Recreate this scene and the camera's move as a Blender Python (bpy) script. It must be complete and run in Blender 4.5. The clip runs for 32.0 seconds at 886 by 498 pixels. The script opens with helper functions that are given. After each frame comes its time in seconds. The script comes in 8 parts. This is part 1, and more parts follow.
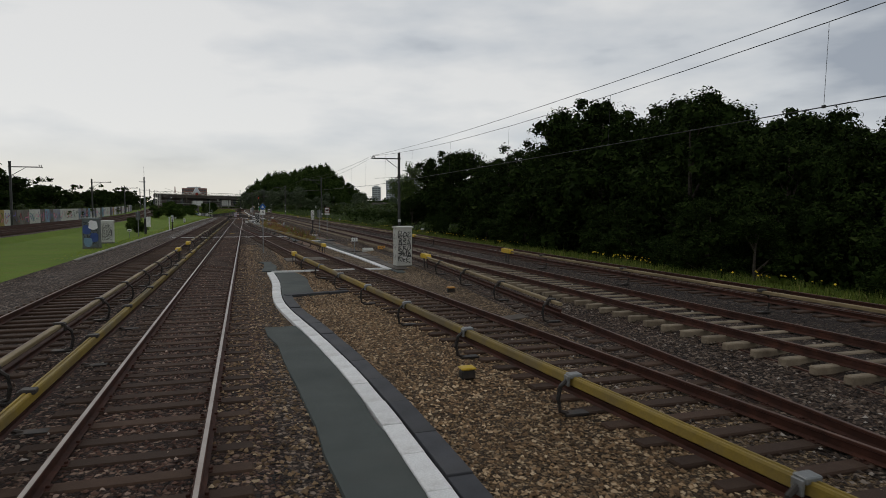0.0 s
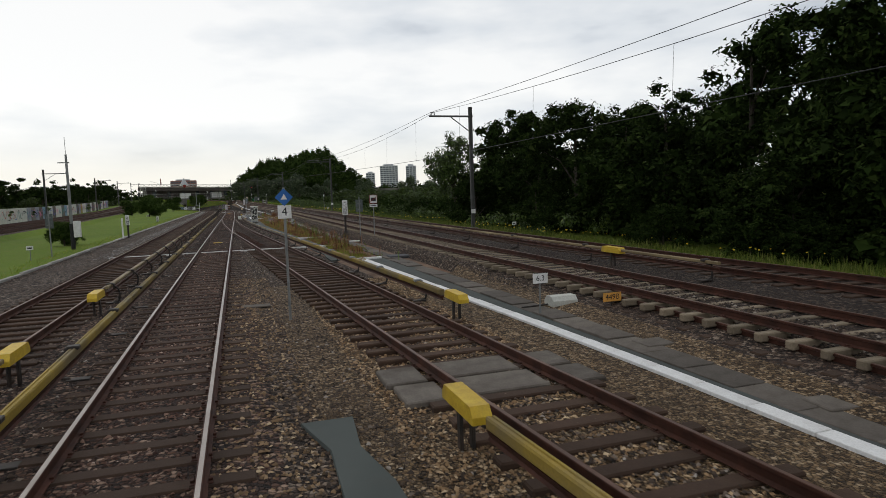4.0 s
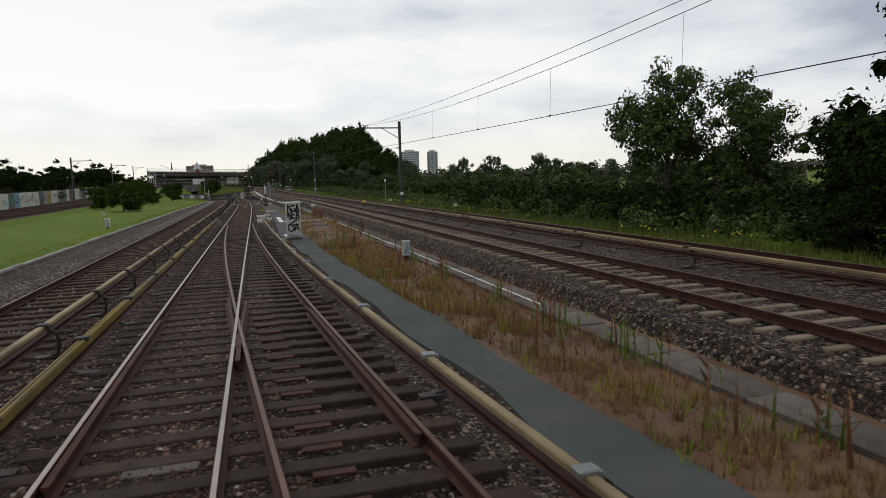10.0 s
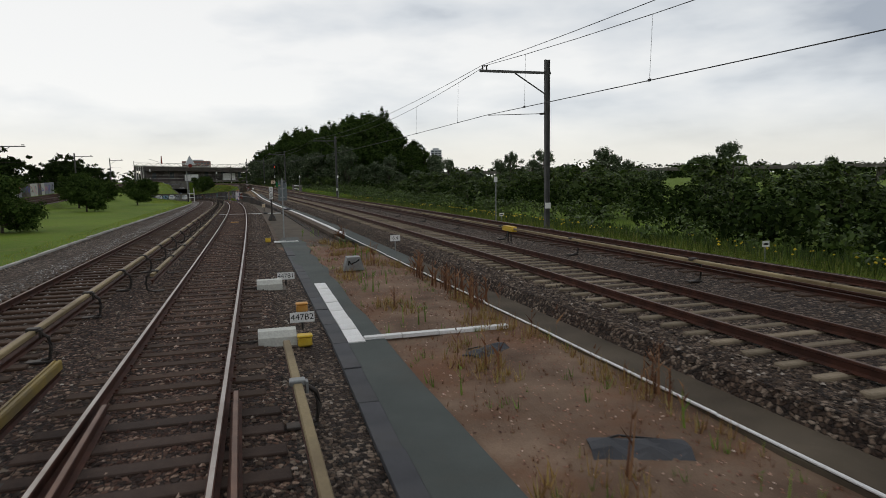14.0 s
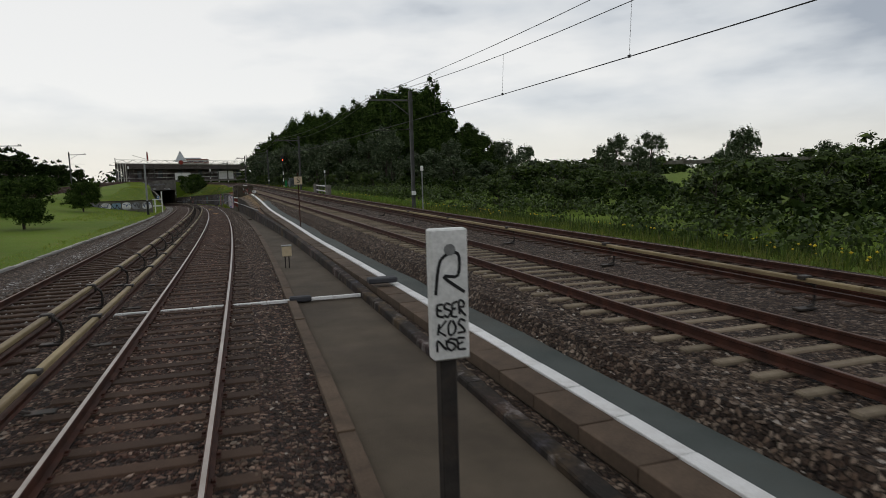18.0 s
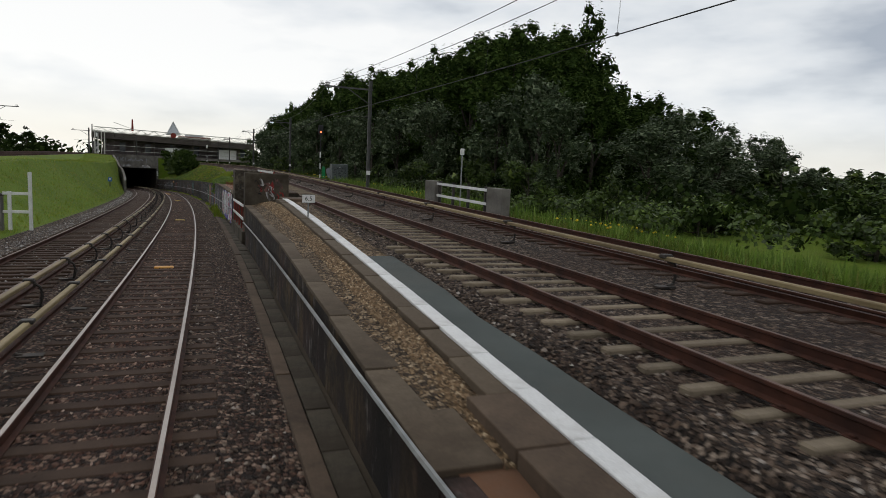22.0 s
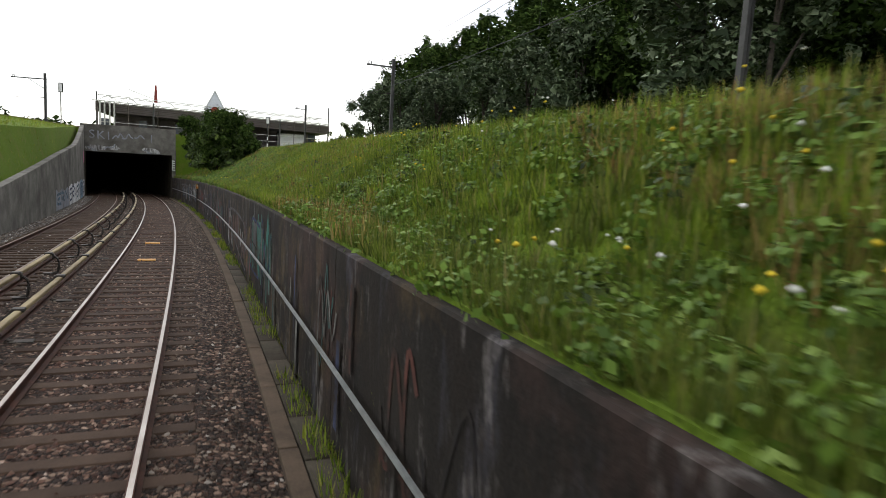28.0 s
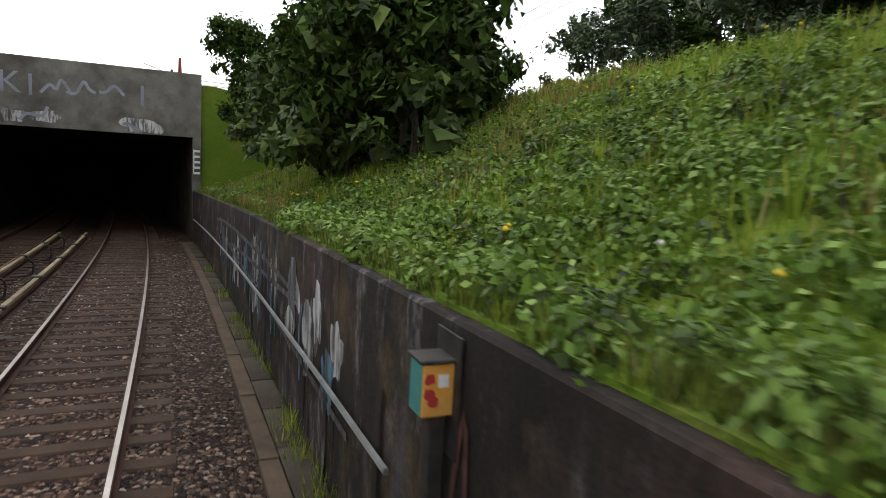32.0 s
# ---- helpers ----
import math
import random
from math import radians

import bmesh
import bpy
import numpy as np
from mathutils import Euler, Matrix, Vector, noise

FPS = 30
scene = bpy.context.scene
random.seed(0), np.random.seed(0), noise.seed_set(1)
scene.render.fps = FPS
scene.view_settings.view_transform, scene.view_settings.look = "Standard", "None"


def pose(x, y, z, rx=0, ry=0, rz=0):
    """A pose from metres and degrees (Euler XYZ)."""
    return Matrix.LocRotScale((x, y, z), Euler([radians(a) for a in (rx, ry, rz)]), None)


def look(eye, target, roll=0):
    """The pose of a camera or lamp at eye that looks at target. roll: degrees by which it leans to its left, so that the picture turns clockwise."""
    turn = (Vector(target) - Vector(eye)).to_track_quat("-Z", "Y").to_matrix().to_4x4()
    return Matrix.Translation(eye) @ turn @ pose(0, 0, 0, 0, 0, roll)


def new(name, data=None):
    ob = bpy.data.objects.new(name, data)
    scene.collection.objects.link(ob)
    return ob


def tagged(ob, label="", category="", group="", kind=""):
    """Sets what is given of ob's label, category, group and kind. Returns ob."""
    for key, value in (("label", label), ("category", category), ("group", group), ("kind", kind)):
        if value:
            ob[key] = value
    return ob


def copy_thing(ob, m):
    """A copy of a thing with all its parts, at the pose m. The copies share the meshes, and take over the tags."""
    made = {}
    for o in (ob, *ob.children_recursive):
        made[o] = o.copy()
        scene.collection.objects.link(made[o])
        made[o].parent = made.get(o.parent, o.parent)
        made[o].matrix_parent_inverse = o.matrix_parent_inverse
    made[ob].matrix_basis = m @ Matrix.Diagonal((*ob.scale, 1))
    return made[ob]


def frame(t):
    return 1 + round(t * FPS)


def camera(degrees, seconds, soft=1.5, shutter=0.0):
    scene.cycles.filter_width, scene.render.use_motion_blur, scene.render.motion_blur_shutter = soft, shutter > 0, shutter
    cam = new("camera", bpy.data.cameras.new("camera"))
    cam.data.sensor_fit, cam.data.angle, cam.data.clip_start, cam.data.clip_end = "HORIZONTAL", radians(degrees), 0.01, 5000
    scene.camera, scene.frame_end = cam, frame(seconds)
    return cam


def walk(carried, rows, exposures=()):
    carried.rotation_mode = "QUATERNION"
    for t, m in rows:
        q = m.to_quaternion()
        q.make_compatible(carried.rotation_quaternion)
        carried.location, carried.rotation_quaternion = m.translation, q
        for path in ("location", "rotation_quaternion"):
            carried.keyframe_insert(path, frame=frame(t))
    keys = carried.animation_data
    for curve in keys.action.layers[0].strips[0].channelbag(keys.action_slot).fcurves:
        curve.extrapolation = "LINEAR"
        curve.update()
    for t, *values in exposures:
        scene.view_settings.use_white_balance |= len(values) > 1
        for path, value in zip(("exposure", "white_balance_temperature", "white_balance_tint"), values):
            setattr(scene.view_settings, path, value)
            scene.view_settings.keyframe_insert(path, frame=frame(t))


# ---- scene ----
# the clip's camera lets more light in as the cutting darkens
EXPOSURES = [(0, -0.2), (2, -0.02), (3, 0.2), (9, 0.16), (13, 0.12), (17, 0.0), (20, 0.0), (22, 0.18), (24, 0.5), (24.6, 0.85), (25, 0.85), (25.4, 0.65), (26, 0.82), (29, 1.22), (30, 1.34), (31, 1.2), (32, 1.35)]

# camera and its way
cam = camera(70.0, 32.0, 0.75, 0.1)
PATH = [
    (0, (1.226, -0.018, 2.614), (1.821, 1.887, 2.48), 0.1),
    (0.5, (1.217, 2.936, 2.616), (1.849, 4.827, 2.462), 0.7),
    (1, (1.204, 6.01, 2.607), (1.878, 7.887, 2.458), 0.2),
    (1.5, (1.187, 9.209, 2.593), (1.846, 11.091, 2.438), -0.8),
    (2, (1.173, 12.47, 2.588), (1.79, 14.362, 2.382), -1.1),
    (2.5, (1.173, 15.665, 2.586), (1.813, 17.547, 2.365), -1.0),
    (3, (1.193, 18.85, 2.586), (1.81, 20.743, 2.39), -1.5),
    (3.5, (1.221, 22.056, 2.594), (1.834, 23.951, 2.414), -1.6),
    (4, (1.237, 25.25, 2.613), (1.847, 27.146, 2.429), -1.9),
    (4.5, (1.246, 28.404, 2.644), (1.848, 30.303, 2.461), -1.7),
    (6.5, (1.25, 40.42, 2.68), (1.837, 42.322, 2.482), -1.8),
    (7, (1.249, 43.466, 2.697), (1.841, 45.364, 2.484), -1.8),
    (7.5, (1.248, 46.491, 2.679), (1.842, 48.388, 2.46), -1.9),
    (8, (1.244, 49.712, 2.634), (1.849, 51.603, 2.398), -1.6),
    (8.5, (1.236, 53.154, 2.591), (1.799, 55.059, 2.359), -1.7),
    (9, (1.232, 56.742, 2.565), (1.8, 58.647, 2.345), -2.0),
    (9.5, (1.231, 60.364, 2.553), (1.804, 62.267, 2.325), -1.4),
    (10, (1.232, 64.026, 2.55), (1.79, 65.933, 2.327), -1.7),
    (10.5, (1.233, 67.804, 2.548), (1.795, 69.708, 2.304), -1.8),
    (11, (1.233, 71.759, 2.547), (1.792, 73.665, 2.306), -1.8),
    (11.5, (1.232, 75.929, 2.551), (1.788, 77.835, 2.309), -1.9),
    (12, (1.232, 80.279, 2.556), (1.791, 82.184, 2.311), -1.9),
    (12.5, (1.236, 84.758, 2.568), (1.784, 86.666, 2.321), -2.3),
    (13, (1.245, 89.34, 2.598), (1.792, 91.249, 2.359), -1.8),
    (13.5, (1.262, 94.019, 2.632), (1.819, 95.926, 2.402), -2.4),
    (14, (1.281, 98.806, 2.645), (1.844, 100.712, 2.419), -1.0),
    (14.5, (1.295, 103.716, 2.631), (1.846, 105.624, 2.399), -1.3),
    (16.5, (1.305, 124.89, 2.587), (1.861, 126.798, 2.36), -1.9),
    (17, (1.292, 130.591, 2.562), (1.849, 132.498, 2.335), -1.3),
    (17.5, (1.263, 136.421, 2.547), (1.812, 138.33, 2.316), -1.6),
    (18, (1.216, 142.364, 2.526), (1.774, 144.27, 2.29), -1.6),
    (18.5, (1.146, 148.398, 2.501), (1.761, 150.283, 2.239), -2.2),
    (19, (1.049, 154.51, 2.48), (1.581, 156.424, 2.247), 0.6),
    (19.5, (0.924, 160.684, 2.46), (1.506, 162.583, 2.226), 0.7),
    (20, (0.768, 166.906, 2.441), (1.348, 168.806, 2.21), 1.2),
    (20.5, (0.577, 173.153, 2.408), (1.145, 175.055, 2.166), 2.1),
    (21, (0.343, 179.427, 2.346), (0.915, 181.328, 2.107), 2.2),
    (21.5, (0.065, 185.763, 2.265), (0.635, 187.663, 2.011), 2.6),
    (22, (-0.274, 192.206, 2.172), (0.292, 194.109, 1.93), 2.6),
    (22.5, (-0.675, 198.775, 2.066), (-0.118, 200.679, 1.807), 2.8),
    (23, (-1.122, 205.452, 1.955), (-0.579, 207.36, 1.702), 2.7),
    (23.5, (-1.612, 212.164, 1.848), (-1.102, 214.081, 1.591), 2.3),
    (24, (-2.139, 218.942, 1.746), (-1.612, 220.856, 1.501), 3.4),
    (24.5, (-2.696, 225.708, 1.631), (-2.189, 227.625, 1.371), 3.6),
    (25, (-3.312, 232.441, 1.497), (-2.821, 234.361, 1.227), 3.4),
    (25.5, (-3.982, 239.113, 1.351), (-3.491, 241.033, 1.084), 3.3),
    (26, (-4.687, 245.717, 1.2), (-4.209, 247.64, 0.936), 3.3),
    (26.5, (-5.435, 252.22, 1.035), (-4.969, 254.146, 0.767), 2.9),
    (28.5, (-8.636, 276.061, 0.398), (-8.198, 277.997, 0.148), 3.5),
    (29, (-9.489, 281.516, 0.235), (-9.057, 283.453, -0.009), 3.5),
    (29.5, (-10.366, 286.915, 0.09), (-9.954, 288.857, -0.157), 3.5),
    (30, (-11.277, 292.305, -0.059), (-10.872, 294.248, -0.31), 3.4),
    (30.5, (-12.22, 297.696, -0.216), (-11.828, 299.644, -0.446), 3.9),
    (31, (-13.198, 303.095, -0.367), (-12.822, 305.044, -0.611), 2.9),
    (31.5, (-14.25, 308.522, -0.522), (-13.895, 310.476, -0.757), 3.6),
    (32, (-15.384, 313.988, -0.689), (-15.025, 315.94, -0.94), 3.3),
]
walk(cam, [(t, look(eye, target, roll)) for t, eye, target, roll in PATH], EXPOSURES)

# the metro track's centre line: heading (degrees to the left) and grade every 20 m
HEADING = [0.01, 0.01, 0.0, 0.0, -0.03, -0.12, -0.0, 0.45, 1.21, 2.28, 3.54, 4.78, 5.98, 7.27, 8.69, 10.4, 12.61, 15.03, 17.46, 19.9, 22.33, 24.77, 27.2, 29.64]
GRADE = [-0.0002, -0.0002, -0.0002, -0.0001, 0.0002, 0.0001, -0.0009, -0.0032, -0.0067, -0.011, -0.0154, -0.0192, -0.0223, -0.0249, -0.0272, -0.029, -0.0303, -0.0313, -0.0324, -0.0334, -0.0345, -0.0355, -0.0366, -0.0376]
G_S = np.arange(-60.0, 521.0, 1.0)
_K = np.arange(0, 461, 20.0)
_a = np.radians(np.interp(G_S, _K, HEADING))
_g = np.interp(G_S, _K, GRADE) * (G_S > 60)
G_X, G_Y, G_Z = np.cumsum(-np.sin(_a)), np.cumsum(np.cos(_a)), np.cumsum(_g)
_i = int(np.argmin(np.abs(G_S)))
G_X, G_Y, G_Z = G_X - G_X[_i], G_Y - G_Y[_i], G_Z - G_Z[_i]


def heading(s):
    return float(np.interp(s, G_S, _a))


def z0(s):
    return float(np.interp(s, G_S, G_Z))


def at(s, l, z=None, dz=0.0):
    """Place at s metres along the metro track, l metres to its right; z absolute, or dz over its rail top."""
    h = heading(s)
    x, y = np.interp(s, G_S, G_X), np.interp(s, G_S, G_Y)
    return Vector((x + l * math.cos(h), y + l * math.sin(h), z0(s) + dz if z is None else z))


def stand(s, l, z, turn=0.0):
    """The pose of a thing that stands at s, l, its front to -y along the track."""
    p = at(s, l, z)
    return pose(p.x, p.y, p.z, 0, 0, math.degrees(heading(s)) + turn)


def knots(*pairs):
    ks, vs = [p[0] for p in pairs], [p[1] for p in pairs]
    return lambda s: float(np.interp(s, ks, vs))


def smooth(*pairs):
    """As knots, with rounded corners."""
    f = knots(*pairs)
    return lambda s: sum(f(s + d) for d in (-12, -8, -4, 0, 4, 8, 12)) / 7


L_MAIN = smooth((-60, 12.3), (0, 11.0), (50, 10.1), (110, 8.9), (147, 7.9), (171, 7.15), (184, 6.85), (196, 6.45), (208, 5.95), (216, 5.75), (224, 5.65), (236, 5.75), (262, 6.6), (285, 8.7), (320, 10.9), (345, 13.5), (366, 18.5), (420, 32), (520, 58))
Z_MAIN = smooth((-60, 0.3), (110, 0.3), (147, 0.34), (184, 0.38), (196, 0.54), (208, 0.68), (216, 0.8), (224, 0.98), (236, 1.06), (262, 1.25), (290, 1.4), (320, 1.35), (366, 1.3), (520, 1.3))
L_T1 = smooth((-60, 11.5), (-20, 8.9), (7, 6.85), (21, 5.6), (48, 3.67), (56, 3.2), (66, 2.35), (77, 1.38), (82.5, 1.02), (90, 0.68), (105, 0.05), (125, 0), (130, 0))
L_X = smooth((-20, 8.0), (5, 8.75), (12, 9.2), (28, 10.0), (40, 10.3), (50, 10.1))
WALL_L = knots((126, 4.3), (153, 3.85), (172, 3.43), (185, 3.0), (197, 2.66), (238, 2.62), (345, 2.6))
# top of the cutting's wall
WALL_Z = knots((126, -0.25), (150, -0.22), (172, -0.12), (190, -0.05), (197, 0.12), (206, 0.4), (228, 0.46), (248, 0.43), (258, 0.1), (285, -0.52), (300, -0.95), (320, -1.52), (345, -2.3))
KERB_L = knots((-60, -7.0), (140, -7.0), (175, -6.5), (205, -5.9), (345, -5.75))
PORTAL = 345.0
WING_Z = knots((299, -1.5), (300, -1.3), (318, 0.0), (330, 0.6), (345, 2.6))


def lmain_x(y):
    """The other main line, west of the metro."""
    return float(np.interp(y, [-60, 70, 110, 180, 345, 440, 600], [-18.6, -19.6, -20.3, -24, -36, -41, -46]))


def lmain_z(y):
    return float(np.interp(y, [-60, 150, 200, 260, 330, 440, 600], [0.5, 0.55, 0.9, 1.7, 2.75, 3.0, 3.0]))


# ---- sky and light: a bright overcast afternoon ----
world = bpy.data.worlds.new("sky")
scene.world = world
world.use_nodes = True
wt = world.node_tree
wt.nodes.clear()
SUN_EL, SUN_ROT = radians(40), radians(-20)


def wn(kind):
    return wt.nodes.new(kind)


sky = wn("ShaderNodeTexSky")
sky.sky_type, sky.sun_disc, sky.sun_elevation, sky.sun_rotation = "NISHITA", False, SUN_EL, SUN_ROT
geo = wn("ShaderNodeTexCoord")
flat = wn("ShaderNodeMapping")
flat.inputs["Scale"].default_value = (1.0, 1.0, 3.2)
big, fine = wn("ShaderNodeTexNoise"), wn("ShaderNodeTexNoise")
for n, sc, det in ((big, 1.7, 5.0), (fine, 5.5, 6.0)):
    n.inputs["Scale"].default_value, n.inputs["Detail"].default_value = sc, det
    wt.links.new(flat.outputs[0], n.inputs["Vector"])
wt.links.new(geo.outputs["Generated"], flat.inputs["Vector"])
add = wn("ShaderNodeMath")
add.operation = "MULTIPLY_ADD"
add.inputs[1].default_value = 0.35
wt.links.new(fine.outputs[0], add.inputs[0])
wt.links.new(big.outputs[0], add.inputs[2])
ramp = wn("ShaderNodeValToRGB")
cr = ramp.color_ramp
cr.elements[0].position, cr.elements[0].color = 0.52, (3.9, 4.3, 4.9, 1)
cr.elements[1].position, cr.elements[1].color = 0.79, (9.0, 9.0, 8.9, 1)
mid = cr.elements.new(0.645)
mid.color = (6.9, 7.2, 7.5, 1)
# a heavier bank of cloud stands over the east, and the sky clears to a warm strip at the horizon
bank = wn("ShaderNodeVectorMath")
bank.operation = "DOT_PRODUCT"
bank.inputs[1].default_value = (0.6, 0.77, 0.17)
wt.links.new(geo.outputs["Generated"], bank.inputs[0])
heavy = wn("ShaderNodeMapRange")
heavy.interpolation_type = "SMOOTHSTEP"
for i, v in ((1, 0.88), (2, 1.0), (3, 0.0), (4, -0.06)):
    heavy.inputs[i].default_value = v
wt.links.new(bank.outputs["Value"], heavy.inputs[0])
cover = wn("ShaderNodeMath")
wt.links.new(add.outputs[0], cover.inputs[0])
wt.links.new(heavy.outputs[0], cover.inputs[1])
wt.links.new(cover.outputs[0], ramp.inputs[0])
sep = wn("ShaderNodeSeparateXYZ")
wt.links.new(geo.outputs["Generated"], sep.inputs[0])
# the overcast dims from the horizon to overhead
dome = wn("ShaderNodeValToRGB")
for p, v in ((0.3, 0.84), (0.6, 0.77), (1.0, 0.76)):
    e = dome.color_ramp.elements.new(p) if p < 1 else dome.color_ramp.elements[1]
    e.position, e.color = p, (v, v, v, 1)
dome.color_ramp.elements[0].color = (1, 1, 1, 1)
wt.links.new(sep.outputs[2], dome.inputs[0])
deck = wn("ShaderNodeVectorMath")
deck.operation = "SCALE"
mix = wn("ShaderNodeMix")
mix.data_type = "RGBA"
mix.inputs[0].default_value = 0.93
wt.links.new(sky.outputs[0], mix.inputs[6])
strip = wn("ShaderNodeMapRange")
strip.interpolation_type = "SMOOTHSTEP"
for i, v in ((1, 0.11), (2, 0.02), (3, 0.0), (4, 0.8)):
    strip.inputs[i].default_value = v
wt.links.new(sep.outputs[2], strip.inputs[0])
clear = wn("ShaderNodeMix")
clear.data_type = "RGBA"
clear.inputs[7].default_value = (8.6, 8.4, 7.7, 1)
wt.links.new(strip.outputs[0], clear.inputs[0])
wt.links.new(ramp.outputs[0], clear.inputs[6])
wt.links.new(clear.outputs[2], deck.inputs[0])
wt.links.new(dome.outputs[0], deck.inputs["Scale"])
wt.links.new(deck.outputs[0], mix.inputs[7])
bg, out = wn("ShaderNodeBackground"), wn("ShaderNodeOutputWorld")
bg.inputs[1].default_value = 0.1
wt.links.new(mix.outputs[2], bg.inputs[0])
wt.links.new(bg.outputs[0], out.inputs[0])
sun = new("sun", bpy.data.lights.new("sun", "SUN"))
sun.data.energy, sun.data.angle, sun.data.color = 0.25, radians(40), (1, 0.97, 0.92)
sun.matrix_world = look((math.sin(-SUN_ROT) * -100, math.cos(SUN_ROT) * 100, 84), (0, 0, 0))

# ---- materials ----


class Nodes:
    """A short way to write a node material."""

    def __init__(self, name):
        self.m = bpy.data.materials.new(name)
        self.m.use_nodes = True
        self.t = self.m.node_tree
        self.b = self.t.nodes["Principled BSDF"]

    def n(self, kind, **inputs):
        node = self.t.nodes.new(kind)
        for k, v in inputs.items():
            k = k.replace("_", " ")
            if hasattr(v, "is_output"):
                self.t.links.new(v, node.inputs[k])
            else:
                node.inputs[k].default_value = v
        return node

    def link(self, a, b):
        self.t.links.new(a, b)

    def co(self):
        return self.n("ShaderNodeTexCoord").outputs["Object"]

    def noise(self, scale, detail=4.0, vec=None, rough=0.55):
        node = self.n("ShaderNodeTexNoise", Scale=scale, Detail=detail, Roughness=rough)
        self.link(vec or self.co(), node.inputs["Vector"])
        return node.outputs[0]

    def ramp(self, fac, *stops):
        node = self.n("ShaderNodeValToRGB")
        e = node.color_ramp.elements
        while len(e) < len(stops):
            e.new(0.5)
        for el, (p, c) in zip(e, stops):
            el.position, el.color = p, (*c, 1) if len(c) == 3 else c
        self.link(fac, node.inputs[0])
        return node.outputs[0]

    def mix(self, fac, a, b, how="MIX"):
        node = self.n("ShaderNodeMix")
        node.data_type, node.blend_type = "RGBA", how
        for i, v in ((0, fac), (6, a), (7, b)):
            if hasattr(v, "is_output"):
                self.link(v, node.inputs[i])
            else:
                node.inputs[i].default_value = v if i == 0 else (*v, 1)
        return node.outputs[2]

    def bump(self, height, dist=0.01, strength=0.6):
        node = self.n("ShaderNodeBump", Strength=strength, Distance=dist, Height=height)
        self.link(node.outputs[0], self.b.inputs["Normal"])

    def done(self, col, rough=0.85, metal=0.0, spec=0.3):
        if hasattr(col, "is_output"):
            self.link(col, self.b.inputs["Base Color"])
        else:
            self.b.inputs["Base Color"].default_value = (*col, 1)
        if hasattr(rough, "is_output"):
            self.link(rough, self.b.inputs["Roughness"])
        else:
            self.b.inputs["Roughness"].default_value = rough
        self.b.inputs["Metallic"].default_value = metal
        self.b.inputs["Specular IOR Level"].default_value = spec
        return self.m


def worn(name, dark, light, stain=None, scale=3.0, grain=40.0, rough=0.85, metal=0.0, bump=0.004, piece=0.25, spec=0.3, amount=0.5, at_stain=0.55):
    """Paint, stone or metal with broad and fine variation, stains, and a shade of its own for each piece."""
    k = Nodes(name)
    v = k.co()
    g, f = k.noise(scale, 5, v), k.noise(grain, 4, v)
    c = k.mix(k.ramp(g, (0.3, (0, 0, 0)), (0.7, (1, 1, 1))), dark, light)
    c = k.mix(0.35, c, k.ramp(f, (0.25, (0.2, 0.2, 0.2)), (0.75, (1, 1, 1))), "MULTIPLY")
    if stain:
        st = k.noise(scale * 0.37, 7, v, 0.7)
        c = k.mix(k.ramp(st, (at_stain - 0.06, (0, 0, 0)), (at_stain + 0.12, (amount,) * 3)), c, stain)
    if piece:
        rnd = k.n("ShaderNodeObjectInfo").outputs["Random"]
        c = k.mix(piece, c, k.ramp(rnd, (0, (0.35, 0.35, 0.35)), (1, (1.5, 1.5, 1.5))), "MULTIPLY")
    k.bump(f, bump)
    return k.done(c, rough, metal, spec)


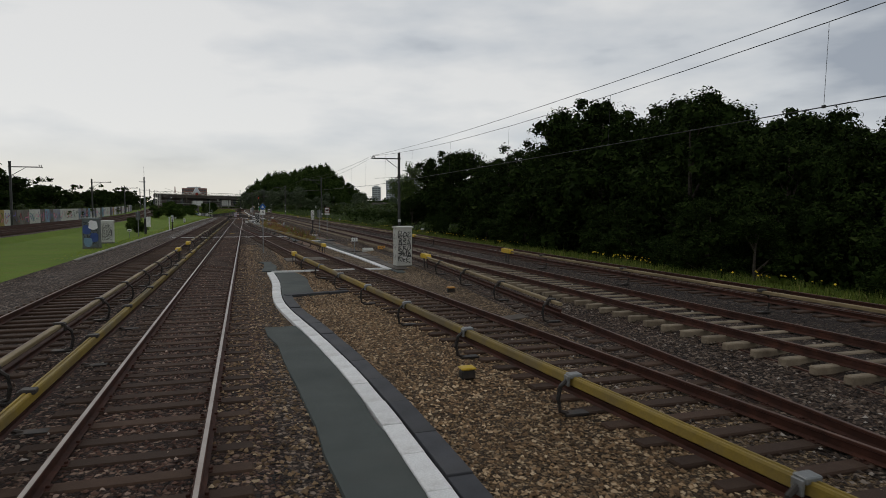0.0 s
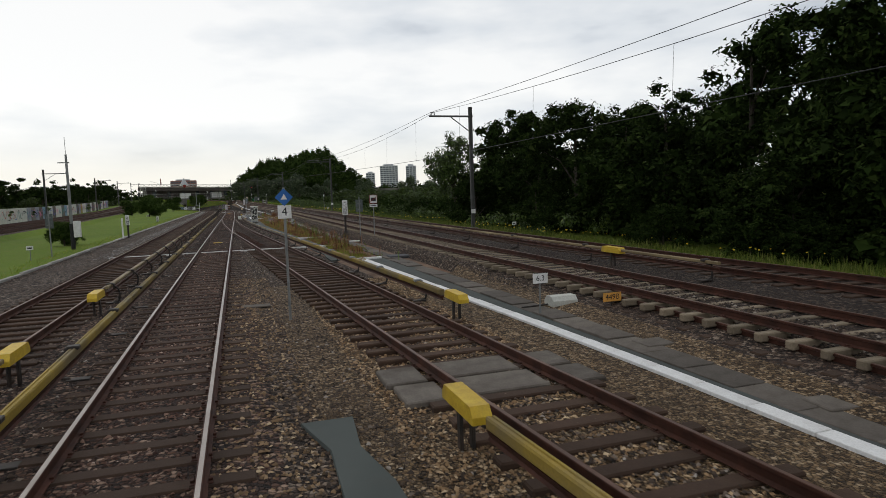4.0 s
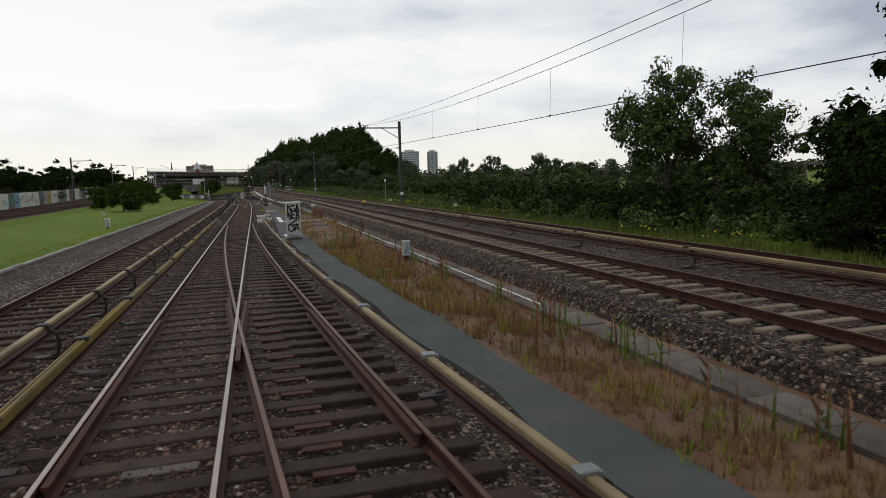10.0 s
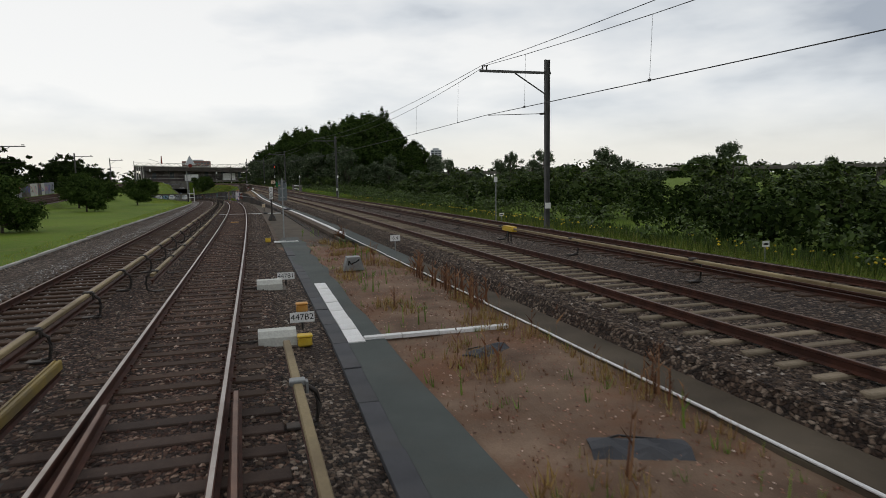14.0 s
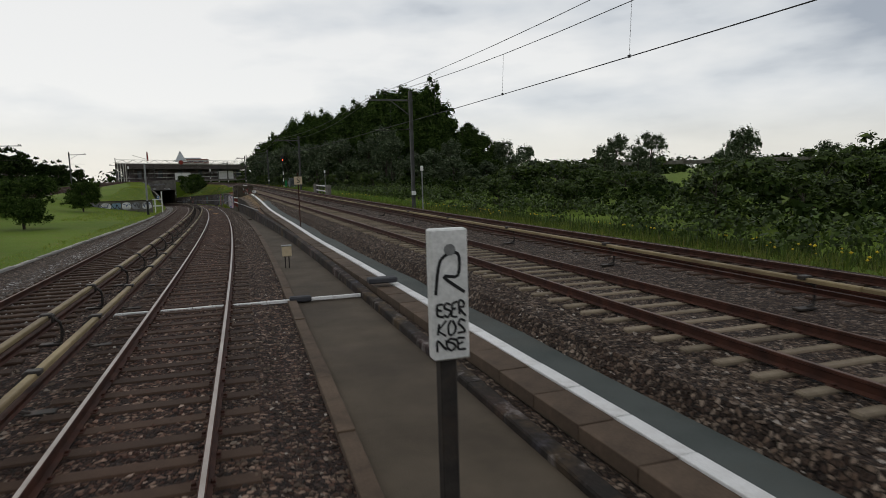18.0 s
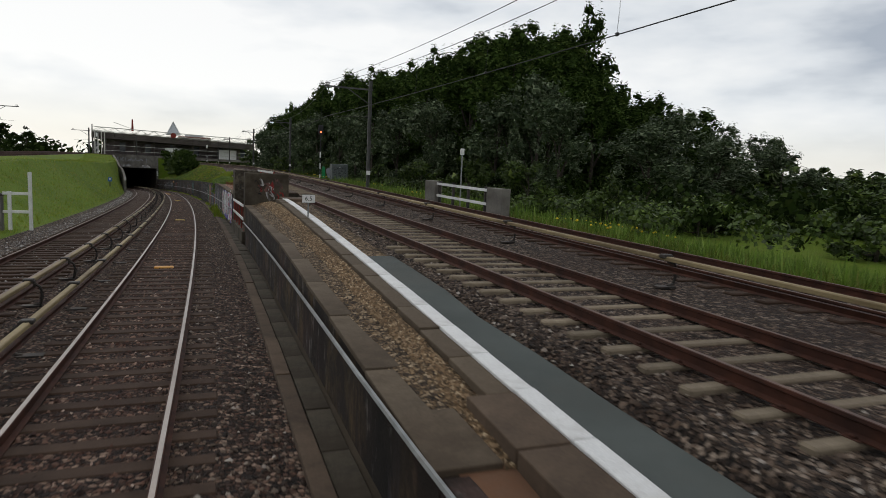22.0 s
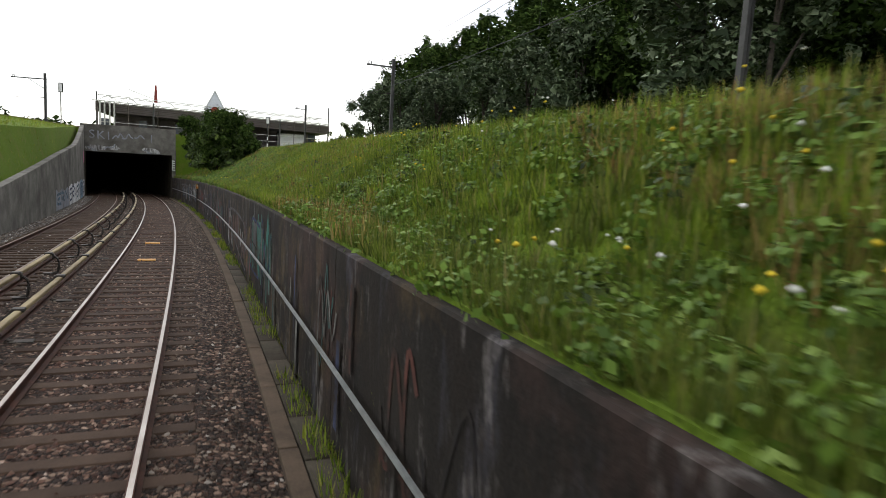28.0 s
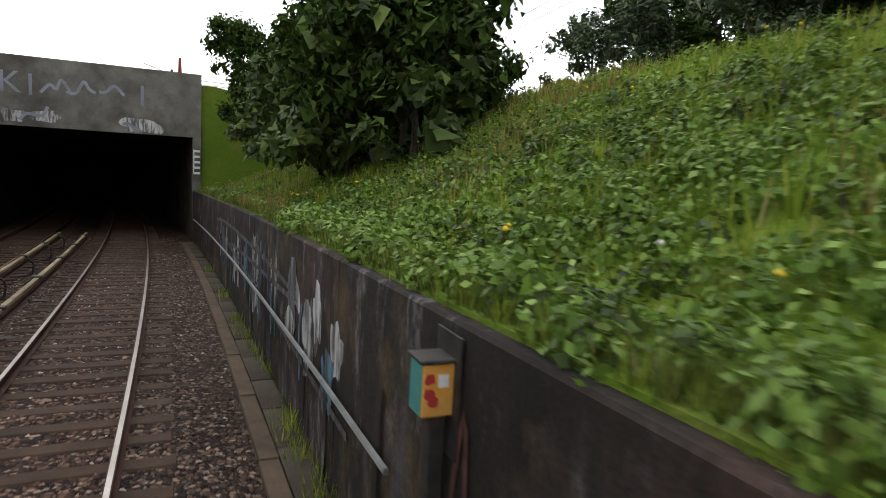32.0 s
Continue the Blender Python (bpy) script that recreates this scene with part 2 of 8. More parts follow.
def ballast_mat(name, cols, dirt, size=0.055, dirt_scale=0.35):
    """Broken stone: each stone has its own tone and tilted face; shadow in the gaps is painted into the colour."""
    k = Nodes(name)
    v = k.co()
    warp = k.n("ShaderNodeVectorMath")
    warp.operation = "MULTIPLY_ADD"
    wob = k.n("ShaderNodeTexNoise", Scale=14.0, Detail=2.0)
    k.link(v, wob.inputs["Vector"])
    k.link(wob.outputs["Color"], warp.inputs[0])
    warp.inputs[1].default_value = (0.05, 0.05, 0.05)
    k.link(v, warp.inputs[2])
    w = warp.outputs[0]
    vor, gap = k.n("ShaderNodeTexVoronoi", Scale=1 / size), k.n("ShaderNodeTexVoronoi", Scale=1 / size)
    gap.feature = "DISTANCE_TO_EDGE"
    for node in (vor, gap):
        k.link(w, node.inputs["Vector"])
    sep = k.n("ShaderNodeSeparateColor")
    k.link(vor.outputs["Color"], sep.inputs[0])
    c = k.ramp(sep.outputs[0], *[((i / (len(cols) - 1)) ** 0.8, q) for i, q in enumerate(cols)])
    d = k.noise(dirt_scale, 6, v, 0.65)
    c = k.mix(k.ramp(d, (0.4, (0, 0, 0)), (0.65, (0.6, 0.6, 0.6))), c, dirt)
    c = k.mix(0.4, c, k.ramp(k.noise(60, 3, v), (0.3, (0.35, 0.35, 0.35)), (0.7, (1.1, 1.1, 1.1))), "MULTIPLY")
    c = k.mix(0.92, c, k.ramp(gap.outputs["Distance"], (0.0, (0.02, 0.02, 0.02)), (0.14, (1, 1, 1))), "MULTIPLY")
    off, lean, tilt = k.n("ShaderNodeVectorMath"), k.n("ShaderNodeVectorMath"), k.n("ShaderNodeVectorMath")
    off.operation, lean.operation, tilt.operation = "SUBTRACT", "SUBTRACT", "DOT_PRODUCT"
    k.link(w, off.inputs[0])
    k.link(vor.outputs["Position"], off.inputs[1])
    k.link(vor.outputs["Color"], lean.inputs[0])
    lean.inputs[1].default_value = (0.5, 0.5, 0.5)
    k.link(off.outputs[0], tilt.inputs[0])
    k.link(lean.outputs[0], tilt.inputs[1])
    face = k.n("ShaderNodeMath")
    face.operation = "MULTIPLY_ADD"
    face.inputs[1].default_value = 22.0
    k.link(tilt.outputs["Value"], face.inputs[0])
    k.link(k.ramp(gap.outputs["Distance"], (0.0, (0, 0, 0)), (0.2, (1, 1, 1))), face.inputs[2])
    k.bump(face.outputs[0], 0.022, 1.0)
    return k.done(c, 0.85, 0, 0.25)


def island_mat(name, *stops, rough=0.8, spec=0.25, translucent=0.0):
    """Many loose pieces in one mesh, each with its own shade."""
    k = Nodes(name)
    rnd = k.n("ShaderNodeNewGeometry").outputs["Random Per Island"]
    c = k.ramp(rnd, *stops)
    c = k.mix(0.45, c, k.ramp(k.noise(0.5, 3), (0.3, (0.45, 0.45, 0.45)), (0.7, (1.25, 1.25, 1.25))), "MULTIPLY")
    m = k.done(c, rough, 0, spec)
    if translucent:
        tr = k.n("ShaderNodeBsdfTranslucent")
        k.link(c, tr.inputs[0])
        ms = k.n("ShaderNodeMixShader")
        ms.inputs[0].default_value = translucent
        o = k.t.nodes["Material Output"]
        k.link(k.b.outputs[0], ms.inputs[1])
        k.link(tr.outputs[0], ms.inputs[2])
        k.link(ms.outputs[0], o.inputs[0])
    return m


M = {}
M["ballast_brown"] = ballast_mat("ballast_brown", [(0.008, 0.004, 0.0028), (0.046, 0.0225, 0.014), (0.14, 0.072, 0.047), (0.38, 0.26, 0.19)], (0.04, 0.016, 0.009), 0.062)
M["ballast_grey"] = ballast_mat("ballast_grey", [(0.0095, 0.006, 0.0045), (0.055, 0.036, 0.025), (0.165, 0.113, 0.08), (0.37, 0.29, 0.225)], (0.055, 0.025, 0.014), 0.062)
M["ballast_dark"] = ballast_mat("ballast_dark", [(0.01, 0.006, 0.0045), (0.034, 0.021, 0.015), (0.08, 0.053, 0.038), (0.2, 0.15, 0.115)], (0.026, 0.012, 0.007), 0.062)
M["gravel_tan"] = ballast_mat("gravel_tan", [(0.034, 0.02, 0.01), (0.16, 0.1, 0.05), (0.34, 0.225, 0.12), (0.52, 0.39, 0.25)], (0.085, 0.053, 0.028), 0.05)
M["stone"] = island_mat("stone", (0, (0.01, 0.007, 0.0052)), (0.4, (0.042, 0.0275, 0.0195)), (0.8, (0.115, 0.081, 0.058)), (0.95, (0.2, 0.158, 0.125)), (1, (0.36, 0.32, 0.28)))
M["stone_red"] = island_mat("stone_red", (0, (0.0125, 0.0055, 0.0037)), (0.5, (0.056, 0.0235, 0.0153)), (0.85, (0.13, 0.068, 0.047)), (0.95, (0.24, 0.15, 0.11)), (1, (0.42, 0.32, 0.26)))
M["stone_pink"] = island_mat("stone_pink", (0, (0.06, 0.027, 0.019)), (0.5, (0.22, 0.1, 0.068)), (0.85, (0.36, 0.2, 0.14)), (1, (0.56, 0.44, 0.37)))
M["stone_pale"] = island_mat("stone_pale", (0, (0.06, 0.053, 0.048)), (0.5, (0.17, 0.155, 0.142)), (0.85, (0.28, 0.262, 0.245)), (1, (0.44, 0.42, 0.4)))
M["stone_tan"] = island_mat("stone_tan", (0, (0.0627, 0.0407, 0.0207)), (0.5, (0.165, 0.102, 0.0518)), (0.85, (0.266, 0.176, 0.0984)), (1, (0.47, 0.36, 0.228)))
M["stone_warm"] = island_mat("stone_warm", (0, (0.05, 0.03, 0.015)), (0.35, (0.17, 0.1, 0.05)), (0.75, (0.33, 0.21, 0.11)), (1, (0.58, 0.44, 0.28)))
M["rust"] = worn("rust", (0.036, 0.0135, 0.0085), (0.092, 0.033, 0.019), (0.024, 0.012, 0.009), 4, 60, 0.75, 0.25, 0.003, 0.0)
M["rail_top"] = worn("rail_top", (0.22, 0.19, 0.17), (0.36, 0.33, 0.31), (0.18, 0.11, 0.08), 1.2, 50, 0.4, 0.9, 0.0005, 0.0, 0.5, 0.25)
M["rail_dull"] = worn("rail_dull", (0.075, 0.036, 0.023), (0.16, 0.082, 0.053), (0.055, 0.025, 0.016), 2, 50, 0.5, 0.6, 0.001, 0.0, 0.5)
M["sleeper"] = worn("sleeper", (0.038, 0.021, 0.0125), (0.08, 0.047, 0.03), (0.034, 0.0145, 0.008), 2.2, 45, 0.9, 0, 0.006, 0.45)
M["sleeper_pale"] = worn("sleeper_pale", (0.137, 0.107, 0.0738), (0.294, 0.238, 0.168), (0.063, 0.0349, 0.0221), 2.2, 45, 0.9, 0, 0.006, 0.45)
M["wood"] = worn("wood", (0.032, 0.019, 0.014), (0.075, 0.047, 0.035), (0.03, 0.02, 0.017), 3, 55, 0.9, 0, 0.008, 0.45)
M["concrete"] = worn("concrete", (0.13, 0.122, 0.108), (0.24, 0.225, 0.2), (0.055, 0.048, 0.04), 1.1, 28, 0.92, 0, 0.006, 0.2, 0.2, 0.75, 0.5)
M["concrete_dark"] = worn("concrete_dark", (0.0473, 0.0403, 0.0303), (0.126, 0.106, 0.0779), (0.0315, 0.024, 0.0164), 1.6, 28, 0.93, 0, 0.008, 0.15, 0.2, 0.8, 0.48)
# darkest of the concretes, for the main line bridge's deck edge
M["concrete_darkest"] = worn("concrete_darkest", (0.026, 0.021, 0.016), (0.075, 0.061, 0.045), (0.016, 0.012, 0.009), 2.6, 30, 0.85, 0, 0.01, 0.1, 0.2, 0.85, 0.48)
M["concrete_mottled"] = worn("concrete_mottled", (0.04, 0.033, 0.025), (0.17, 0.145, 0.11), (0.028, 0.021, 0.015), 5.5, 34, 0.93, 0, 0.012, 0.15, 0.2, 0.85, 0.5)
M["concrete_tan"] = worn("concrete_tan", (0.0893, 0.0679, 0.0476), (0.179, 0.138, 0.0968), (0.0525, 0.0369, 0.0246), 1.4, 30, 0.92, 0, 0.006, 0.15, 0.2, 0.7, 0.5)


def wall_mat():
    """Old wall with runs of damp, lime and faded paint."""
    k = Nodes("wall_stained")
    v = k.co()
    run_map = k.n("ShaderNodeMapping", Scale=(1.0, 1.0, 0.33))
    k.link(v, run_map.inputs["Vector"])
    rv = run_map.outputs[0]
    base, fine, damp, lime, paint, ochre = k.noise(0.7, 6, v, 0.65), k.noise(30, 4, v), k.noise(1.7, 7, rv, 0.75), k.noise(3.1, 7, rv, 0.75), k.noise(1.3, 6, rv, 0.7), k.noise(0.9, 6, v, 0.7)
    c = k.mix(k.ramp(base, (0.3, (0, 0, 0)), (0.7, (1, 1, 1))), (0.013, 0.011, 0.01), (0.04, 0.033, 0.028))
    c = k.mix(k.ramp(ochre, (0.5, (0, 0, 0)), (0.66, (0.7, 0.7, 0.7))), c, (0.15, 0.1, 0.05))
    c = k.mix(k.ramp(k.noise(0.55, 6, v, 0.7), (0.5, (0, 0, 0)), (0.64, (0.55, 0.55, 0.55))), c, (0.11, 0.062, 0.052))
    c = k.mix(k.ramp(paint, (0.55, (0, 0, 0)), (0.68, (0.55, 0.55, 0.55))), c, (0.13, 0.125, 0.16))
    c = k.mix(k.ramp(lime, (0.55, (0, 0, 0)), (0.66, (0.75, 0.75, 0.75))), c, (0.27, 0.24, 0.23))
    c = k.mix(k.ramp(damp, (0.42, (0.85, 0.85, 0.85)), (0.52, (0, 0, 0))), c, (0.028, 0.021, 0.017))
    c = k.mix(0.55, c, k.ramp(fine, (0.25, (0.15, 0.15, 0.15)), (0.75, (0.8, 0.8, 0.8))), "MULTIPLY")
    k.bump(fine, 0.008)
    return k.done(c, 0.92, 0, 0.2)


M["wall_stained"] = wall_mat()
M["concrete_brown"] = worn("concrete_brown", (0.066, 0.0446, 0.0296), (0.127, 0.0874, 0.0585), (0.0385, 0.0247, 0.0164), 2.0, 30, 0.92, 0, 0.005, 0.3)
M["kerb_pale"] = worn("kerb_pale", (0.3, 0.29, 0.26), (0.5, 0.485, 0.44), (0.14, 0.13, 0.1), 1.2, 34, 0.9, 0, 0.004, 0.4)
M["lid"] = worn("lid", (0.09, 0.075, 0.062), (0.17, 0.148, 0.126), (0.05, 0.038, 0.03), 2.4, 34, 0.92, 0, 0.005, 0.5)
M["asphalt_green"] = worn("asphalt_green", (0.056, 0.066, 0.062), (0.086, 0.097, 0.091), (0.075, 0.07, 0.06), 0.9, 110, 0.9, 0, 0.004, 0.1)
M["rubber"] = worn("rubber", (0.035, 0.036, 0.042), (0.07, 0.072, 0.082), (0.05, 0.046, 0.042), 1.5, 60, 0.75, 0, 0.002, 0.25)
M["sand"] = worn("sand", (0.055, 0.042, 0.028), (0.11, 0.086, 0.06), (0.05, 0.038, 0.03), 0.9, 70, 0.95, 0, 0.006, 0)
M["dry_soil"] = worn("dry_soil", (0.1, 0.062, 0.042), (0.25, 0.17, 0.118), (0.15, 0.066, 0.032), 0.9, 45, 0.95, 0, 0.015, 0, 0.2, 0.75, 0.52)
M["white_paint"] = worn("white_paint", (0.7, 0.69, 0.68), (0.84, 0.84, 0.83), (0.34, 0.31, 0.28), 2.5, 50, 0.6, 0, 0.001, 0.1, 0.3, 0.5, 0.6)
M["yellow_board"] = worn("yellow_board", (0.2, 0.135, 0.02), (0.34, 0.235, 0.035), (0.12, 0.095, 0.06), 0.7, 40, 0.7, 0, 0.002, 0.35, 0.3, 0.85, 0.48)
M["pale_board"] = worn("pale_board", (0.19, 0.14, 0.07), (0.36, 0.28, 0.15), (0.1, 0.068, 0.038), 0.6, 40, 0.7, 0, 0.002, 0.3, 0.3, 0.7, 0.52)
M["yellow"] = worn("yellow", (0.5, 0.32, 0.02), (0.68, 0.47, 0.04), (0.25, 0.18, 0.06), 5, 60, 0.55, 0, 0.001, 0.15)
M["orange"] = worn("orange", (0.55, 0.25, 0.04), (0.7, 0.36, 0.08), (0.3, 0.17, 0.07), 5, 60, 0.55, 0, 0.001, 0.2)
M["dark_steel"] = worn("dark_steel", (0.022, 0.021, 0.02), (0.06, 0.052, 0.046), (0.075, 0.045, 0.03), 6, 60, 0.6, 0.3, 0.002, 0.1)
M["galv"] = worn("galv", (0.2, 0.21, 0.21), (0.33, 0.34, 0.34), (0.15, 0.13, 0.11), 4, 40, 0.5, 0.5, 0.001, 0.1)
M["mast_steel"] = worn("mast_steel", (0.065, 0.066, 0.064), (0.13, 0.13, 0.125), (0.055, 0.045, 0.038), 1.5, 40, 0.65, 0.35, 0.001, 0.1)
M["white_box"] = worn("white_box", (0.42, 0.42, 0.38), (0.6, 0.6, 0.55), (0.3, 0.28, 0.23), 2, 30, 0.55, 0, 0.001, 0.05, 0.3, 0.5, 0.58)
M["plate_white"] = worn("plate_white", (0.66, 0.66, 0.64), (0.82, 0.82, 0.8), (0.45, 0.42, 0.36), 5, 30, 0.45, 0, 0.0005, 0.05, 0.4, 0.4, 0.6)
M["plate_back"] = worn("plate_back", (0.1, 0.118, 0.122), (0.16, 0.18, 0.185), (0.1, 0.1, 0.09), 6, 40, 0.5, 0.4, 0.0005, 0.05)
M["black"] = worn("black", (0.012, 0.012, 0.013), (0.025, 0.025, 0.026), None, 6, 60, 0.5, 0, 0.0005, 0)
M["red_paint"] = worn("red_paint", (0.16, 0.018, 0.012), (0.27, 0.03, 0.02), (0.09, 0.03, 0.018), 5, 50, 0.55, 0, 0.001, 0.1)
M["blue_sign"] = worn("blue_sign", (0.02, 0.11, 0.36), (0.03, 0.16, 0.46), None, 5, 50, 0.4, 0, 0.0005, 0)
M["beige_plate"] = worn("beige_plate", (0.5, 0.4, 0.26), (0.62, 0.51, 0.34), None, 5, 50, 0.5, 0, 0.0005, 0)
M["bark"] = worn("bark", (0.035, 0.028, 0.022), (0.09, 0.075, 0.06), None, 6, 30, 0.95, 0, 0.02, 0.2)
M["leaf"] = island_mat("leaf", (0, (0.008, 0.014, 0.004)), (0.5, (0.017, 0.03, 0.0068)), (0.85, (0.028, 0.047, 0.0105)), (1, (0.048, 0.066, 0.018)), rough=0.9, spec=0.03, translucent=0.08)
M["leaf_wood"] = island_mat("leaf_wood", (0, (0.0162, 0.0297, 0.00756)), (0.5, (0.0378, 0.0648, 0.014)), (0.85, (0.0607, 0.101, 0.0216)), (1, (0.101, 0.135, 0.0378)), rough=0.9, spec=0.03, translucent=0.08)
M["leaf_silver"] = island_mat("leaf_silver", (0, (0.0225, 0.039, 0.0153)), (0.5, (0.048, 0.075, 0.0281)), (0.8, (0.09, 0.12, 0.0573)), (1, (0.24, 0.285, 0.178)), rough=0.65, translucent=0.12)
M["leaf_bush"] = island_mat("leaf_bush", (0, (0.021, 0.036, 0.008)), (0.5, (0.0473, 0.075, 0.0144)), (0.85, (0.0735, 0.12, 0.0208)), (1, (0.126, 0.17, 0.032)), rough=0.6, translucent=0.15)
M["leaf_bright"] = island_mat("leaf_bright", (0, (0.06, 0.11, 0.014)), (0.5, (0.12, 0.2, 0.026)), (0.85, (0.17, 0.27, 0.04)), (1, (0.27, 0.36, 0.09)), rough=0.55, translucent=0.25)
M["blade"] = island_mat("blade", (0, (0.1, 0.165, 0.012)), (0.45, (0.19, 0.27, 0.021)), (0.8, (0.28, 0.335, 0.034)), (0.93, (0.36, 0.33, 0.09)), (1, (0.3, 0.24, 0.11)), rough=0.7, translucent=0.25)
M["verge"] = island_mat("verge", (0, (0.045, 0.07, 0.01)), (0.45, (0.09, 0.125, 0.016)), (0.8, (0.15, 0.175, 0.026)), (0.95, (0.22, 0.22, 0.06)), (1, (0.24, 0.19, 0.08)), rough=0.75, translucent=0.2)
M["dry"] = island_mat("dry", (0, (0.12, 0.06, 0.03)), (0.35, (0.26, 0.15, 0.055)), (0.7, (0.38, 0.26, 0.09)), (0.9, (0.24, 0.22, 0.06)), (1, (0.48, 0.37, 0.19)), rough=0.85, translucent=0.15)
M["russet"] = island_mat("russet", (0, (0.08, 0.035, 0.02)), (0.6, (0.2, 0.09, 0.045)), (1, (0.32, 0.18, 0.09)), rough=0.85, translucent=0.1)
M["flower_yellow"] = island_mat("flower_yellow", (0, (0.5, 0.36, 0.02)), (1, (0.75, 0.55, 0.04)))
M["flower_white"] = island_mat("flower_white", (0, (0.5, 0.5, 0.42)), (1, (0.75, 0.73, 0.68)))


def ground_mat():
    """Turf, mown and bright by the kerb, rougher further off, with bare and dry patches."""
    k = Nodes("turf")
    v = k.co()
    a, b, c = k.noise(0.09, 5, v), k.noise(1.3, 6, v, 0.7), k.noise(28, 4, v)
    col = k.mix(k.ramp(a, (0.35, (0, 0, 0)), (0.65, (1, 1, 1))), (0.095, 0.155, 0.014), (0.14, 0.21, 0.02))
    col = k.mix(k.ramp(b, (0.5, (0, 0, 0)), (0.72, (0.7, 0.7, 0.7))), col, (0.18, 0.17, 0.045))
    col = k.mix(0.6, col, k.ramp(c, (0.25, (0.3, 0.3, 0.3)), (0.75, (1.25, 1.25, 1.25))), "MULTIPLY")
    k.bump(c, 0.05)
    return k.done(col, 0.95, 0, 0.15)


M["turf"] = ground_mat()

# ---- mesh helpers ----


def at_np(s, l, z):
    h = np.interp(s, G_S, _a)
    return np.stack([np.interp(s, G_S, G_X) + l * np.cos(h), np.interp(s, G_S, G_Y) + l * np.sin(h), z], -1)


def fast_mesh(name, verts, faces, material):
    """A mesh from arrays; faces all with the same count of corners."""
    me = bpy.data.meshes.new(name)
    nv, (nf, k) = len(verts), faces.shape
    me.vertices.add(nv)
    me.vertices.foreach_set("co", np.ascontiguousarray(verts, np.float32).ravel())
    me.loops.add(nf * k)
    me.loops.foreach_set("vertex_index", np.ascontiguousarray(faces, np.int32).ravel())
    me.polygons.add(nf)
    me.polygons.foreach_set("loop_start", np.arange(0, nf * k, k, dtype=np.int32))
    me.polygons.foreach_set("loop_total", np.full(nf, k, np.int32))
    me.materials.append(material)
    me.update(calc_edges=True)
    return me


def many(name, shape_v, shape_f, places, turns, sizes, material, tilt=0.3, rng=None):
    """One mesh of many small copies of a shape, each turned and sized."""
    n, v = len(places), len(shape_v)
    c, s = np.cos(turns)[:, None], np.sin(turns)[:, None]
    p = shape_v[None] * sizes[:, None]
    if rng is not None and tilt:
        p = p + rng.normal(0, tilt, (n, v, 3)) * np.abs(sizes[:, None]) * 0.35
    x, y = p[..., 0] * c - p[..., 1] * s, p[..., 0] * s + p[..., 1] * c
    vs = np.stack([x, y, p[..., 2]], -1) + places[:, None]
    fs = (shape_f[None] + (np.arange(n) * v)[:, None, None]).reshape(-1, shape_f.shape[1])
    return fast_mesh(name, vs.reshape(-1, 3), fs, material)


class Body:
    """Vertices and faces of one part, gathered from simple solids."""

    def __init__(self):
        self.v, self.f = [], []

    def add(self, vs, fs):
        o = len(self.v)
        self.v += [Vector(v) for v in vs]
        self.f += [tuple(i + o for i in f) for f in fs]
        return self

    def box(self, a, b, c=0.006):
        """A box between two corners, with chamfered edges."""
        lo, hi = [min(p, q) for p, q in zip(a, b)], [max(p, q) for p, q in zip(a, b)]
        c = min(c, *[(h - l) * 0.45 for l, h in zip(lo, hi)])
        bm = bmesh.new()
        bmesh.ops.create_cube(bm, size=1)
        for v in bm.verts:
            v.co = [(l + h) / 2 + q * (h - l) for l, h, q in zip(lo, hi, v.co)]
        if c > 0:
            bmesh.ops.bevel(bm, geom=bm.edges[:], offset=c, segments=1, affect="EDGES")
        bm.verts.index_update()
        self.add([v.co.copy() for v in bm.verts], [[v.index for v in f.verts] for f in bm.faces])
        bm.free()
        return self

    def prism(self, outline, axis, a, b):
        """An outline in two axes drawn out along the third."""
        def put(u, v, w):
            return {"x": (w, u, v), "y": (u, w, v), "z": (u, v, w)}[axis]
        n = len(outline)
        vs = [put(u, v, a) for u, v in outline] + [put(u, v, b) for u, v in outline]
        return self.add(vs, [tuple(range(n))[::-1], tuple(range(n, 2 * n))] + [(i, (i + 1) % n, n + (i + 1) % n, n + i) for i in range(n)])

    def tube(self, pts, r, sides=8, r2=None):
        """A round bar along points, closed at both ends."""
        pts = [Vector(p) for p in pts]
        n = len(pts)
        o = len(self.v)
        for i, p in enumerate(pts):
            d = (pts[min(i + 1, n - 1)] - pts[max(i - 1, 0)]).normalized()
            u = d.cross(Vector((0, 0, 1)) if abs(d.z) < 0.9 else Vector((0, 1, 0))).normalized()
            w = d.cross(u)
            q = r if r2 is None else r + (r2 - r) * i / (n - 1)
            self.v += [p + (u * math.cos(k * 2 * math.pi / sides) + w * math.sin(k * 2 * math.pi / sides)) * q for k in range(sides)]
        for i in range(n - 1):
            for k in range(sides):
                a, b = o + i * sides + k, o + i * sides + (k + 1) % sides
                self.f.append((a, b, b + sides, a + sides))
        self.f += [tuple(o + k for k in range(sides))[::-1], tuple(o + (n - 1) * sides + k for k in range(sides))]
        return self

    def turned(self, m):
        self.v = [m @ v for v in self.v]
        return self

    def mesh(self, name, material):
        me = bpy.data.meshes.new(name)
        me.from_pydata([tuple(v) for v in self.v], [], self.f)
        me.materials.append(material)
        me.update()
        return me


def part(name, body, material, parent, label=""):
    me = body.mesh(name, material) if isinstance(body, Body) else body
    ob = new(name, me)
    ob.parent = parent
    return tagged(ob, label) if label else ob


def thing(name, label, category, m=None, group="", kind=""):
    ob = tagged(new(name), label, category, group, kind)
    if m is not None:
        ob.matrix_world = m
    return ob


